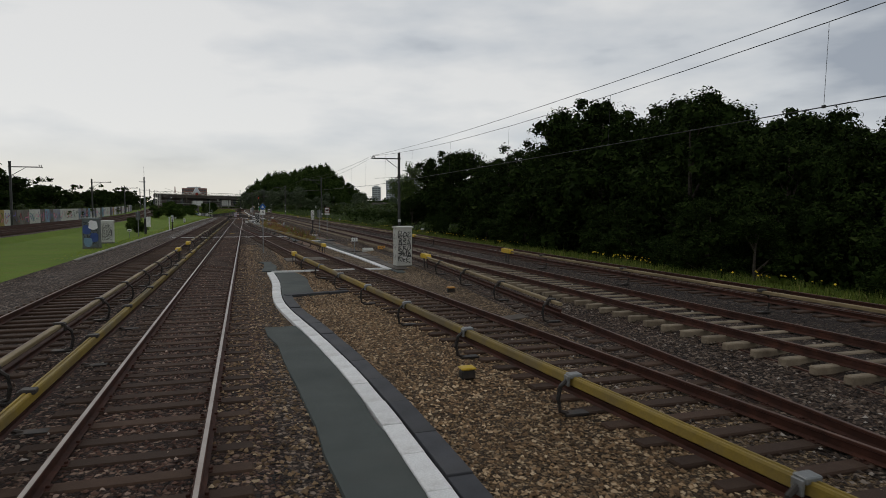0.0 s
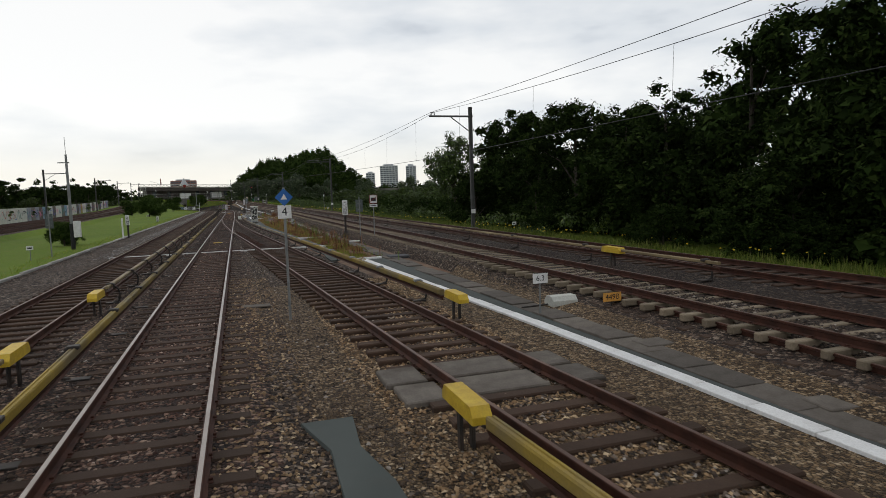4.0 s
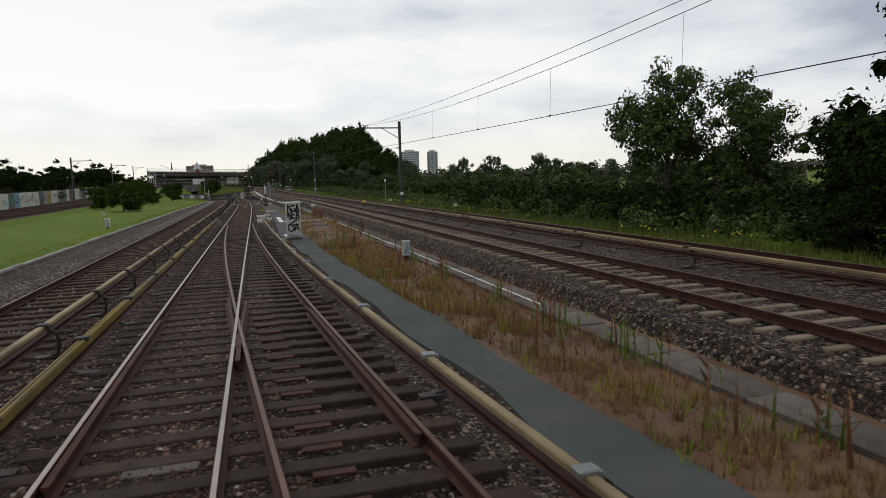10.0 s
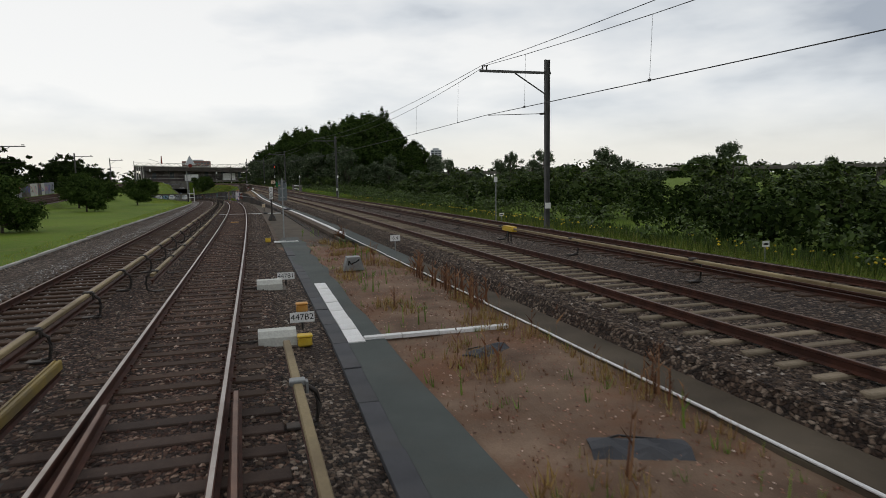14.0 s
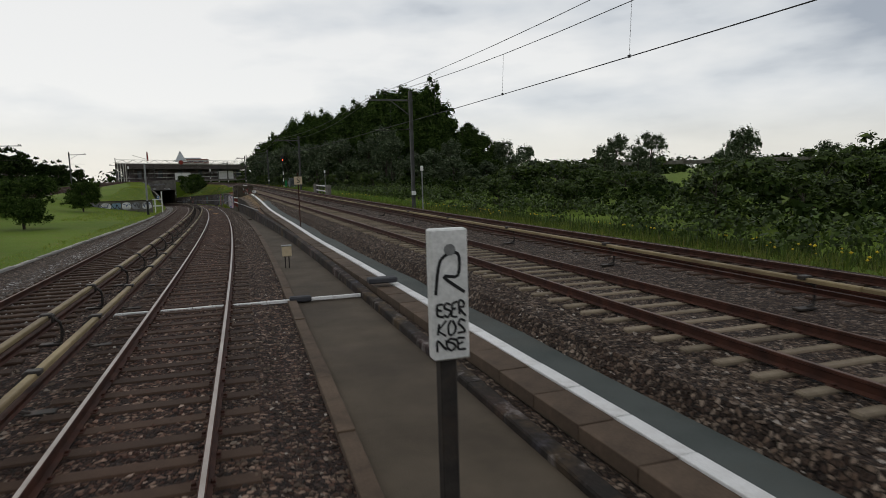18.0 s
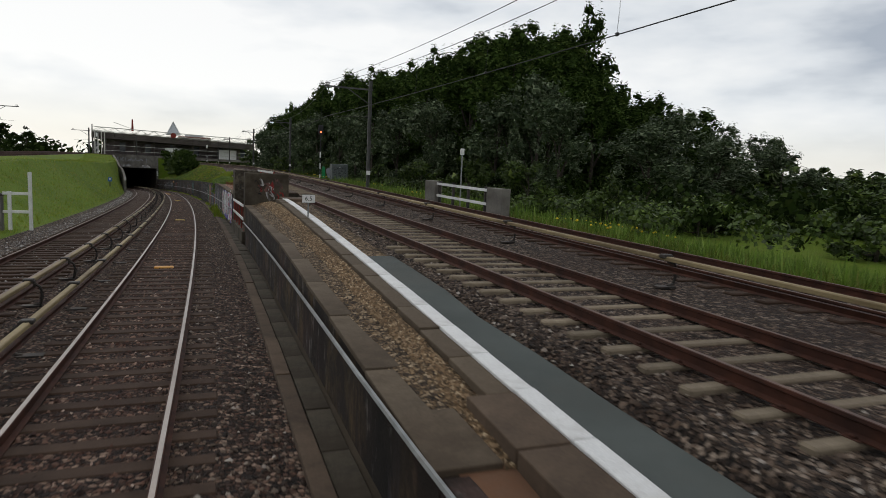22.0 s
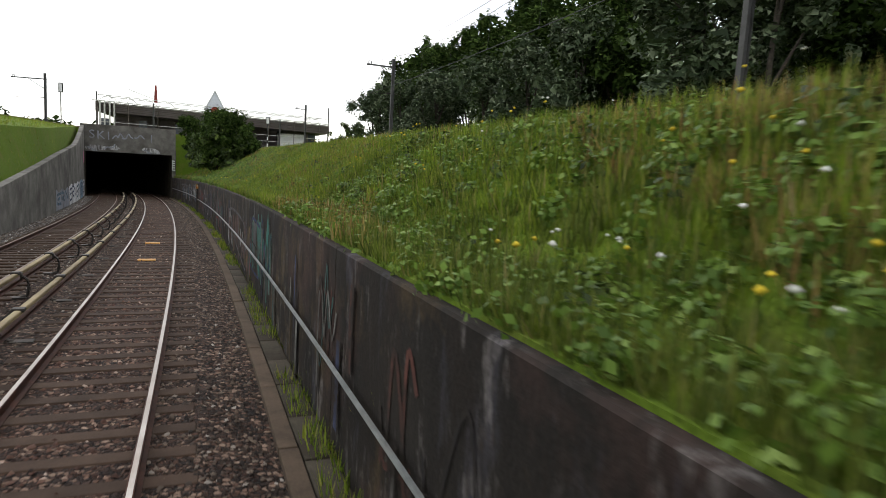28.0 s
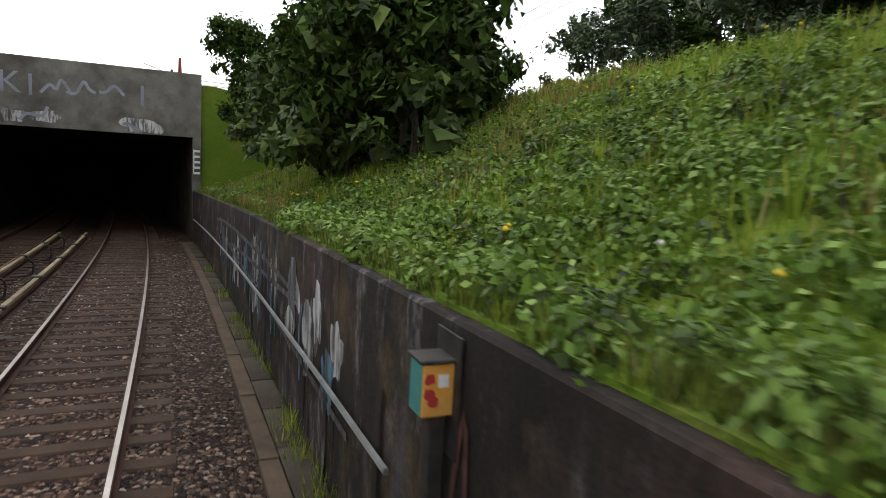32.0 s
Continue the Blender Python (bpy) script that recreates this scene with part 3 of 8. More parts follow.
def loft_body(sections, closed=True, caps=True):
    n = len(sections[0])
    b = Body()
    vs, fs = [v for sec in sections for v in sec], []
    for i in range(len(sections) - 1):
        for j in range(n if closed else n - 1):
            k = (j + 1) % n
            fs.append((i * n + j, i * n + k, (i + 1) * n + k, (i + 1) * n + j))
    if closed and caps:
        fs += [tuple(range(n))[::-1], tuple((len(sections) - 1) * n + j for j in range(n))]
    return b.add(vs, fs)


def run(a, b, step):
    n = max(1, int(round((b - a) / step)))
    return [a + (b - a) * i / n for i in range(n + 1)]


def along(a, b, lf, zf, prof, step=3.0):
    """A profile of (sideways, up) points drawn along the line lf, zf."""
    return loft_body([[at(s, lf(s) + u, zf(s) + v) for u, v in prof] for s in run(a, b, step)])


def const(v):
    return lambda s: v


def words(name, text, size, material, parent, m, thick=0.002, label="", bold=0.0):
    cu = bpy.data.curves.new(name, "FONT")
    cu.body, cu.size, cu.align_x, cu.align_y, cu.extrude = text, size, "CENTER", "CENTER", thick
    cu.offset = bold
    tmp = bpy.data.objects.new(name, cu)
    scene.collection.objects.link(tmp)
    me = bpy.data.meshes.new_from_object(tmp.evaluated_get(bpy.context.evaluated_depsgraph_get()))
    bpy.data.objects.remove(tmp)
    me.materials.clear()
    me.materials.append(material)
    me.transform(m)
    return part(name, me, material, parent, label)


RNG = np.random.default_rng(7)

# ---- the ground: one sheet from horizon to horizon ----


def ll_main(s):
    p = at(s, 0)
    return (lmain_x(p.y) - p.x) / math.cos(heading(s))


TURF, BROWN, GREY, TAN, SOIL, SAND, DARK = range(7)


def rounded(*pairs):
    f = knots(*pairs)
    return lambda s: sum(f(s + d) for d in (-3, -1.5, 0, 1.5, 3)) / 5


LIDS = rounded((26, 7.85), (37, 7.7), (52, 7.35), (62, 7.15), (75, 6.85), (92, 6.55), (107, 6.2), (124, 5.65), (136, 5.25), (153, 4.7), (170, 4.12), (178, 3.99), (186, 3.82), (194, 3.69), (202, 3.75), (217, 3.86), (220, 3.9), (226, 4.4), (228, 4.42), (262, 4.6), (300, 6))
LID_Z = rounded((-60, -0.2), (110, -0.2), (150, -0.17), (164, -0.2), (172, -0.19), (178, -0.12), (186, -0.055), (194, 0.1), (202, 0.4), (210, 0.65), (217, 0.83), (219, 0.84), (223, 0.5), (228, 0.5), (237, 0.65), (249, 0.78), (262, 0.95), (300, 1.1))


def lid_z(s):
    return LID_Z(s)


def ground_row(s):
    """(l, z, material of the stretch up to the next point)."""
    y = at(s, 0).y
    zt, zm, lm, zl, ll = z0(s) - 0.205, Z_MAIN(s) - 0.182, L_MAIN(s), lmain_z(y) - 0.22, ll_main(s)
    k = KERB_L(s)
    over, cut, gap = s > PORTAL + 0.1, s > 126, 219.6 < s < 226.6
    w = WALL_L(s) if cut else max(4.3, L_T1(s) + 1.75) if 40 < s < 66 else 4.3
    zw = (WALL_Z(s) - 0.1 if s < 196 or 219.5 < s < 226.7 else WALL_Z(s) + 0.03) if cut else zt
    if s < 185:
        crest, zc = ll + 4.6, -0.1
    else:
        crest = knots((185, ll + 4.6), (240, -11.5), (290, -9.0), (318, -6.7), (345, -6.3))(s)
        zc = knots((185, -0.1), (221, -0.2), (227, 0.7), (250, 1.7), (300, WING_Z(318) + 1.2), (318, 1.5), (345, 2.4))(s)
    row = [(-75, zl - 0.5, TURF), (ll - 8, zl - 0.5, TURF), (ll - 4.3, zl - 0.1, GREY), (ll, zl, GREY), (min(ll + 3.9, crest - 0.3), zl - 0.02, TURF)]
    row += [(crest, zc if not over else 2.35, TURF)]
    row += [((crest + k) / 2 - 0.1, (zc * 0.5 + (zt + 0.1) * 0.5) if s > 185 else -0.12, TURF)]
    row += [(k - 0.08, zt + 0.1, GREY), (k + 0.25, zt - 0.02, GREY), (-2.75, zt, BROWN), (-1.3, zt + 0.03, BROWN), (1.3, zt + 0.03, BROWN)]
    row += [(1.55, zt, GREY if s < 126 else BROWN), (2.05 if s < 84 or cut else float(np.interp(s, [84, 95, 110], [3.05, 2.6, 2.42])), zt - 0.03, (TAN if s < 44 else GREY if s < 84 else SOIL) if not cut else SAND)]
    front = TAN if s < 44 or 196 < s < 240.8 else TURF if s > 244 else GREY if cut and s < 190 else SOIL
    back = TAN if s < 44 else SOIL if s < 126 else GREY if s < 190 else TAN if s < 240.8 else SOIL if s < 244 else TURF
    ledge = 0.14 if 228 < s < 254 else -0.04 + 0.06 * noise.noise(Vector((s * 0.23, 4.0, 0.0))) if s > 228 else 0.0
    row += [(w + 0.08 + ledge if cut else w - 0.05, (zt - 0.03) if not gap else zt - 0.1, front)]
    # in the underpass gap the pit's shade is put in as dark ballast
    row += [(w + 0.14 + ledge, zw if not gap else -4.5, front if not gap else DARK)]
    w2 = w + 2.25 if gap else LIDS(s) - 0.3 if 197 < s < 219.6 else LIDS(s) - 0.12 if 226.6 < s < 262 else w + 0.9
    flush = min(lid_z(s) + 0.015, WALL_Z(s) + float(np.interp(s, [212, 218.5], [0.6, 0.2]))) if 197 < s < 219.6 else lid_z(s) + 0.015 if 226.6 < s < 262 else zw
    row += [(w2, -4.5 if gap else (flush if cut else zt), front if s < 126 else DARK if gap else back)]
    zs = lid_z(s) - 0.04 if 60 < s < 217 else lid_z(s) - 0.03 if s > 217 else zt
    row += [(w2 + 0.05, zm - 0.1 if gap else (flush - 0.04 if cut else zt), front if s < 126 else GREY if s < 190 else back)]
    edge = max(lm - 3.0, LIDS(s) + 0.66) if s < 128 else lm - 3.0 if s > 245 else LIDS(s) + 0.78 if s < 217 else LIDS(s) + 0.24
    if s < 44:
        edge, rise = max(L_X(s) - 2.3, w2 + 0.1), float(np.interp(s, [8, 20], [0, 1]))
        row += [(edge, zt, TAN), (edge + 0.9, zt + 0.11 * rise, GREY)]
    else:
        row += [(max(edge, w2 + 0.1), zs, GREY), (max(lm - 2.0, edge + 0.2), zm - 0.05 if s < 222 else zm + 0.012, GREY)]
    bed = DARK if s < 62 else GREY
    row += [(lm, zm, bed), (lm + 2.1, zm - 0.02, bed), (lm + 4.1, zm, bed), (lm + 6.3, zm - 0.05, bed)]
    row += [(lm + 7.2, zm - 0.45, TURF), (lm + 9.5, zm - 0.55, TURF), (lm + 14, -0.9, TURF), (85, -1.3, TURF)]
    if over:
        row = [(l, 2.35 if crest - 0.1 <= l <= 3.7 else z, TURF if crest - 0.1 <= l <= 6 else q) for l, z, q in row]
    return row


g_rows = [ground_row(s) for s in run(-60, PORTAL, 2.25)] + [ground_row(s) for s in [PORTAL + 0.25] + run(PORTAL + 5, 430, 5)]
g_s = run(-60, PORTAL, 2.25) + [PORTAL + 0.25] + run(PORTAL + 5, 430, 5)
sheet, slots = [], []
for s, r in zip(g_s, g_rows):
    pts = [at(s, l, z + (0.04 * noise.noise(Vector((s * 0.21, l * 0.4, 0))) if l < -8 or l > 20 else 0)) for l, z, q in r]
    sheet.append([Vector((-3000, pts[0].y, pts[0].z))] + pts + [Vector((3000, pts[-1].y, pts[-1].z))])
    slots.append([TURF] + [q for l, z, q in r])
sheet = [[Vector((v.x, -3000, v.z)) for v in sheet[0]]] + sheet + [[Vector((v.x, 3000, v.z)) for v in sheet[-1]]]
slots = [slots[0]] + slots
nc = len(sheet[0])
gv, gf, gm = [v for r in sheet for v in r], [], []
jump = 1 + len(run(-60, PORTAL, 2.25)) - 1
for i in range(len(sheet) - 1):
    for j in range(nc - 1):
        if i == jump and sheet[i][j].z < 2.0 and -5.9 < [r[0] for r in g_rows[i - 1]][max(j - 1, 0)] < 2.7:
            continue
        gf.append((i * nc + j, i * nc + j + 1, (i + 1) * nc + j + 1, (i + 1) * nc + j))
        gm.append(slots[i][j])
gme = bpy.data.meshes.new("ground")
gme.from_pydata([tuple(v) for v in gv], [], gf)
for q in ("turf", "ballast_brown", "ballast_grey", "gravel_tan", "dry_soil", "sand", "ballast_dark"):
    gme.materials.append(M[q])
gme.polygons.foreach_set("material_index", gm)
gme.update()
ground = tagged(new("ground", gme), "grass, ballast and bare soil along the railway", "ground", kind="structure")



def ground_zs(s, l):
    """Height of the ground at many places."""
    s, l = np.asarray(s, float), np.asarray(l, float)
    z = np.zeros(len(s))
    k = np.clip(np.searchsorted(g_s, s) - 1, 0, len(g_s) - 2)
    for i in np.unique(k):
        q = np.nonzero(k == i)[0]
        f = (s[q] - g_s[i]) / (g_s[i + 1] - g_s[i])
        za = np.interp(l[q], [r[0] for r in g_rows[i]], [r[1] for r in g_rows[i]])
        zb = np.interp(l[q], [r[0] for r in g_rows[i + 1]], [r[1] for r in g_rows[i + 1]])
        z[q] = za + (zb - za) * f
    return z


# ---- tracks ----
RAILP = [(-0.034, -0.002), (-0.036, -0.03), (-0.011, -0.042), (-0.009, -0.125), (-0.066, -0.145), (-0.066, -0.155), (0.066, -0.155), (0.066, -0.145), (0.009, -0.125), (0.011, -0.042), (0.036, -0.03), (0.034, -0.002)]


def sleeper_mesh(name, half, material):
    wide = 0.08 if material is M["sleeper_pale"] else 0.12
    b = Body().box((-half, -wide, -0.3), (half, wide, -0.155), 0.02)
    return b.mesh(name, material)


def plate_body(b, x):
    b.box((x - 0.11, -0.08, -0.158), (x + 0.11, 0.08, -0.143))
    for dx in (-0.085, 0.085):
        b.box((x + dx - 0.02, -0.03, -0.145), (x + dx + 0.02, 0.03, -0.118))
    return b


def build_track(name, a, b, lf, zf, label, sleep, shiny, parts_from, parts_to, gap=0.62, span=None, skip=None):
    tr = thing(name, label, "railway track", kind="structure")
    for sd in (-0.75, 0.75):
        rl = part("rail", along(a, b, lambda s: lf(s) + sd, zf, RAILP, 2.5), M["rust"], tr)
        part("rail_head", along(a, b, lambda s: lf(s) + sd, zf, [(-0.026, -0.006), (0.026, -0.006), (0.024, 0.002), (-0.024, 0.002)], 2.5), M["rail_top" if shiny else "rail_dull"], rl, "polished running surface" if shiny else "")
    one = sleeper_mesh("sleeper", 1.27, M[sleep])
    plates = plate_body(plate_body(Body(), -0.75), 0.75).mesh("fastening", M["rust"])
    far_v, far_f, n = [], [], 0
    s = a + 0.3
    while s < b:
        if skip and skip[0] < s < skip[1]:
            s += gap
            continue
        p = at(s, lf(s) + RNG.normal(0, 0.012), zf(s) + RNG.normal(0, 0.004))
        m = pose(p.x, p.y, p.z, 0, 0, math.degrees(heading(s)) + RNG.normal(0, 0.5))
        if parts_from <= s <= parts_to and n < 300:
            ob = new("sleeper", one)
            ob.parent, ob.matrix_world = tr, m
            fa = new("fastening", plates)
            fa.parent, fa.matrix_world = tr, m
            n += 1
        else:
            o = len(far_v)
            short = 0.66 if name == "track_main" and s > 206 else 1.0
            far_v += [m @ Vector((v.co.x * short, v.co.y, v.co.z)) for v in one.vertices]
            far_f += [tuple(o + i for i in q.vertices) for q in one.polygons]
        s += gap
    if far_v:
        me = bpy.data.meshes.new("sleepers_beyond")
        me.from_pydata([tuple(v) for v in far_v], [], far_f)
        me.materials.append(M[sleep])
        tagged(part("sleepers_beyond", me, None, tr), kind="stuff")
    return tr


track_metro = build_track("track_metro", -12, 400, const(0.0), z0, "metro track with polished rails on brown ballast", "sleeper", True, 0, 190, skip=(62, 107))
build_track("track_metro_west", -12, 400, const(-3.55), z0, "metro track with dull rails on grey ballast", "sleeper", False, 20, 130)
build_track("track_branch", -12, 107, L_T1, z0, "rusty branch track that joins at a switch", "sleeper", False, 0, 61, skip=(62, 107))
build_track("track_main", -12, 428, L_MAIN, Z_MAIN, "main line track with rusty rails and pale sleeper ends", "sleeper_pale", False, 20, 206, 0.6)
build_track("track_main_east", -12, 428, lambda s: L_MAIN(s) + 4.1, Z_MAIN, "main line track on the verge side", "sleeper", False, 0, 0, 0.6)
build_track("track_crossover", -12, 44, L_X, lambda s: float(np.interp(s, [4, 22], [0.0, 0.1])), "crossover track between branch and main line", "sleeper", False, 0, 24, 0.62)

# long timbers, check rails and point blades of the switch
switch = thing("switch", "railway switch with long timber sleepers and a crossing", "railway switch", kind="structure")
s = 62.2
while s < 107:
    half = (L_T1(s) + 2.54) / 2
    p = at(s, L_T1(s) / 2, z0(s))
    ob = part("timber", Body().box((-half, -0.125, -0.3), (half, 0.125, -0.15), 0.015), M["wood"], switch)
    ob.matrix_world = pose(p.x, p.y, p.z, 0, 0, math.degrees(heading(s)) + RNG.normal(0, 0.4))
    s += 0.6
for a, b, lf in ((70, 77, lambda s: -0.66), (70, 77, lambda s: L_T1(s) + 0.66), (73.5, 78.5, lambda s: 0.84 + max(0, (s - 75.5)) * 0.02), (74, 79, lambda s: L_T1(s) - 0.85)):
    part("check_rail", along(a, b, lf, z0, RAILP, 0.8), M["rust"], switch)
for s, l in ((81.5, 0.0), (96.0, 0.55)):
    p = at(s, l, z0(s) - 0.13)
    ob = part("stretcher_bar", Body().tube([(-0.7, 0, 0), (0.7, 0, 0)], 0.02, 6), M["dark_steel"], switch)
    ob.matrix_world = pose(p.x, p.y, p.z, 0, 0, 0)
for i in range(26):
    s = 62.5 + i * 0.6
    p = at(s, L_T1(s) - 0.25, z0(s) - 0.15)
    ob = part("slide_chair", Body().box((-0.2, -0.06, 0), (0.2, 0.06, 0.03), 0.006), M["rust"], switch)
    ob.matrix_world = pose(p.x, p.y, p.z, 0, 0, 0)

# ---- loose ballast stones ----
def bend(*pairs):
    """As smooth, for tighter turns."""
    f = knots(*pairs)
    return lambda s: sum(f(s + d) for d in (-1.8, -0.9, 0, 0.9, 1.8)) / 5


PATH_A = bend((-20, 2.86), (7.0, 2.86), (9.5, 2.8), (11.6, 2.66), (15, 2.34), (17.6, 2.02), (19.6, 1.92), (22, 2.08), (24.5, 2.16), (27.6, 2.03))
LINE_B = smooth((26, 7.42), (30, 7.3), (37, 7.2), (42, 6.8), (47, 6.42), (51.5, 5.85))
PATH_C = smooth((50, 5.0), (60, 4.75), (66, 4.35), (80, 3.1), (95, 2.45), (110, 2.3), (128, 2.25), (140, 2.25))

ROCK_V = np.array([(1, 0.1, 0), (0.2, 0.8, 0.1), (-0.9, 0.2, -0.1), (-0.1, -0.9, 0.1), (0.1, 0, 0.75), (0, 0.1, -0.7)], float)
ROCK_F = np.array([(0, 1, 4), (1, 2, 4), (2, 3, 4), (3, 0, 4), (1, 0, 5), (2, 1, 5), (3, 2, 5), (0, 3, 5)])


CHIP_F = ROCK_F[:4]


def stones(name, n, s_a, s_b, lf, width, material, size=(0.022, 0.05), label="loose ballast stones", clear=None, lift=0.0):
    """Stones half sunk in the ground; clear: centre line, start, gap and half width of a track whose sleepers stay bare."""
    s = RNG.uniform(s_a, s_b, n)
    wide = np.array([width(q) for q in s]) if callable(width) else width
    l = np.array([lf(q) for q in s]) + RNG.uniform(0, 1, n) * wide
    if clear:
        line, start, gap, half = clear
        d = (s - start + gap / 2) % gap - gap / 2
        on = (np.abs(d) < 0.115) & (np.abs(l - np.array([line(q) for q in s])) < half) & (RNG.random(n) < 0.9)
        s, l = s[~on], l[~on]
    n = len(s)
    z = ground_zs(s, l) + RNG.uniform(-0.008, 0.014, n) + lift
    me = many(name, ROCK_V, CHIP_F, at_np(s, l, z), RNG.uniform(0, 6.3, n), RNG.uniform(*size, (n, 1)) * np.array([[1, 0.85, 0.8]]), M[material], 0.5, RNG)
    return tagged(new(name, me), label, "stones", kind="stuff")


OWN = (const(0.0), -11.7, 0.62, 1.25)
stones("bed_stones", 52000, 1, 335, const(-0.68), 1.36, "stone_red", (0.02, 0.046), "brown ballast stones between the metro rails", OWN)
stones("shoulder_stones", 7500, 1, 48, const(0.83), 1.24, "stone_tan", (0.02, 0.046), "tan-grey ballast stones beside the metro track", OWN)
stones("shoulder_stones", 40000, 48, 340, const(0.83), 1.24, "stone", (0.02, 0.046), "grey-brown ballast stones beside the metro track", OWN)
stones("between_stones", 42000, 4, 335, const(-2.8), 1.97, "stone", (0.022, 0.05), "ballast stones between the metro tracks", OWN)
stones("west_stones", 34000, 60, 344, const(-5.7), 2.9, "stone_pale", (0.022, 0.052), "pale grey ballast stones of the western metro track", (const(-3.55), -11.7, 0.62, 1.25), 0.005)
stones("tan_stones", 36000, 2, 46, lambda s: PATH_A(s) + 0.62 if s < 19 else 2.9, 3.0, "stone_warm", (0.02, 0.044), "tan gravel stones between the tracks")
stones("grey_stones", 16000, 18, 92, const(1.6), 2.5, "stone", (0.018, 0.042), "grey ballast stones round the branch track", (L_T1, -11.7, 0.62, 1.25))
stones("branch_stones", 14000, 2, 62, lambda s: L_T1(s) - 0.7, 1.4, "stone", (0.02, 0.045), "ballast stones between the branch rails", None, 0.012)
stones("crossover_stones", 9000, 4, 42, lambda s: L_X(s) - 0.68, 1.36, "stone", (0.022, 0.045), "ballast stones between the crossover rails", None, 0.014)
stones("main_stones", 44000, 40, 250, lambda s: max(L_MAIN(s) - 2.75, LIDS(s) + 0.78) if s < 217 else LIDS(s) + 0.3, lambda s: max(0.3, L_MAIN(s) - 0.85 - (max(L_MAIN(s) - 2.75, LIDS(s) + 0.78) if s < 217 else LIDS(s) + 0.3)), "stone", (0.022, 0.05), "coarse ballast stones beside the main line", (L_MAIN, -11.7, 0.6, 1.25), 0.005)
stones("main_bed_stones", 15000, 0, 260, lambda s: L_MAIN(s) - 0.66, 1.32, "stone", (0.022, 0.05), "ballast stones between the main line rails", (L_MAIN, -11.7, 0.6, 1.25), -0.01)
stones("soil_stones", 11000, 86, 130, lambda s: PATH_C(s) + 1.0, lambda s: max(0.2, LIDS(s) - PATH_C(s) - 1.05), "stone_pink", (0.008, 0.027), "small stones on bare soil between the tracks")
stones("wall_stones", 18000, 196, 218.8, lambda s: WALL_L(s) + 0.5, lambda s: max(0.1, LIDS(s) - 0.3 - WALL_L(s) - 0.5), "stone_tan", (0.016, 0.038), "tan gravel stones behind the wall")
stones("slope_stones", 13000, 228, 241, lambda s: WALL_L(s) + 0.34, lambda s: LIDS(s) - WALL_L(s) - 0.46, "stone_pink", (0.014, 0.034), "reddish gravel stones behind the wall")

# ---- conductor rails under cover boards ----
BOARD = [(-0.05, 0.22), (-0.056, 0.23), (-0.056, 0.325), (-0.044, 0.348), (-0.016, 0.35), (-0.01, 0.336), (0.01, 0.336), (0.016, 0.35), (0.044, 0.348), (0.056, 0.325), (0.056, 0.23), (0.05, 0.22)]


def bracket_bodies(side):
    cap = Body().box((-0.09, -0.075, 0.32), (0.09, 0.075, 0.385), 0.012).box((side * 0.085, -0.06, 0.22), (side * 0.12, 0.06, 0.36), 0.006)
    arm = Body().tube([(side * 0.1, 0, 0.3), (side * 0.2, 0, 0.22), (side * 0.23, 0, 0.05), (side * 0.2, 0, -0.12), (side * 0.08, 0, -0.16)], 0.03, 6)
    arm.box((-0.14, -0.09, -0.185), (0.2, 0.09, -0.15), 0.006)
    return cap, arm


THIN_BOARD = [(-0.04, 0.28), (-0.05, 0.286), (-0.052, 0.336), (-0.04, 0.352), (0.04, 0.352), (0.052, 0.336), (0.05, 0.286), (0.04, 0.28)]


def third_rail(name, a, b, lf, zf, side, board, label, gap=3.45, first=0.0, capm="dark_steel"):
    t = thing(name, label, "conductor rail")
    n = max(1, int(round((b - a) / 13.8)))
    for i in range(n):
        p, q = a + (b - a) * i / n, a + (b - a) * (i + 1) / n
        part("cover_board", along(p + 0.015, q - 0.015, lf, zf, BOARD if board == "yellow_board" else THIN_BOARD, 2.3), M[board], t)
    part("conductor", along(a, b, lf, zf, [(-0.035, 0.1), (-0.012, 0.13), (-0.04, 0.2), (0.04, 0.2), (0.012, 0.13), (0.035, 0.1)], 2.3), M["rust"], t, "rusty steel conductor")
    cap, arm = bracket_bodies(side)
    cm, am = cap.mesh("cap", M[capm]), arm.mesh("bracket", M["dark_steel"])
    s = a + 0.5 + first
    while s < b:
        p = at(s, lf(s), zf(s))
        m = pose(p.x, p.y, p.z, 0, 0, math.degrees(heading(s)))
        o = new("bracket", am)
        o.parent, o.matrix_world = t, m
        c = new("cap", cm)
        c.parent = o
        s += gap
    return t


def end_ramp(s, l, z, m, label):
    """A boxy yellow ramp piece at the end of a cover board."""
    t = thing("end_ramp", label, "rail ramp", stand(s, l, z))
    part("cover", Body().prism([(-0.5, 0.3), (-0.42, 0.4), (0.42, 0.4), (0.5, 0.3), (0.5, 0.22), (-0.5, 0.22)], "x", -0.11, 0.11), M[m], t)
    part("leg", Body().box((-0.09, -0.05, -0.22), (-0.05, 0.05, 0.24)).box((0.05, -0.05, -0.22), (0.09, 0.05, 0.24)), M["dark_steel"], t)
    return t


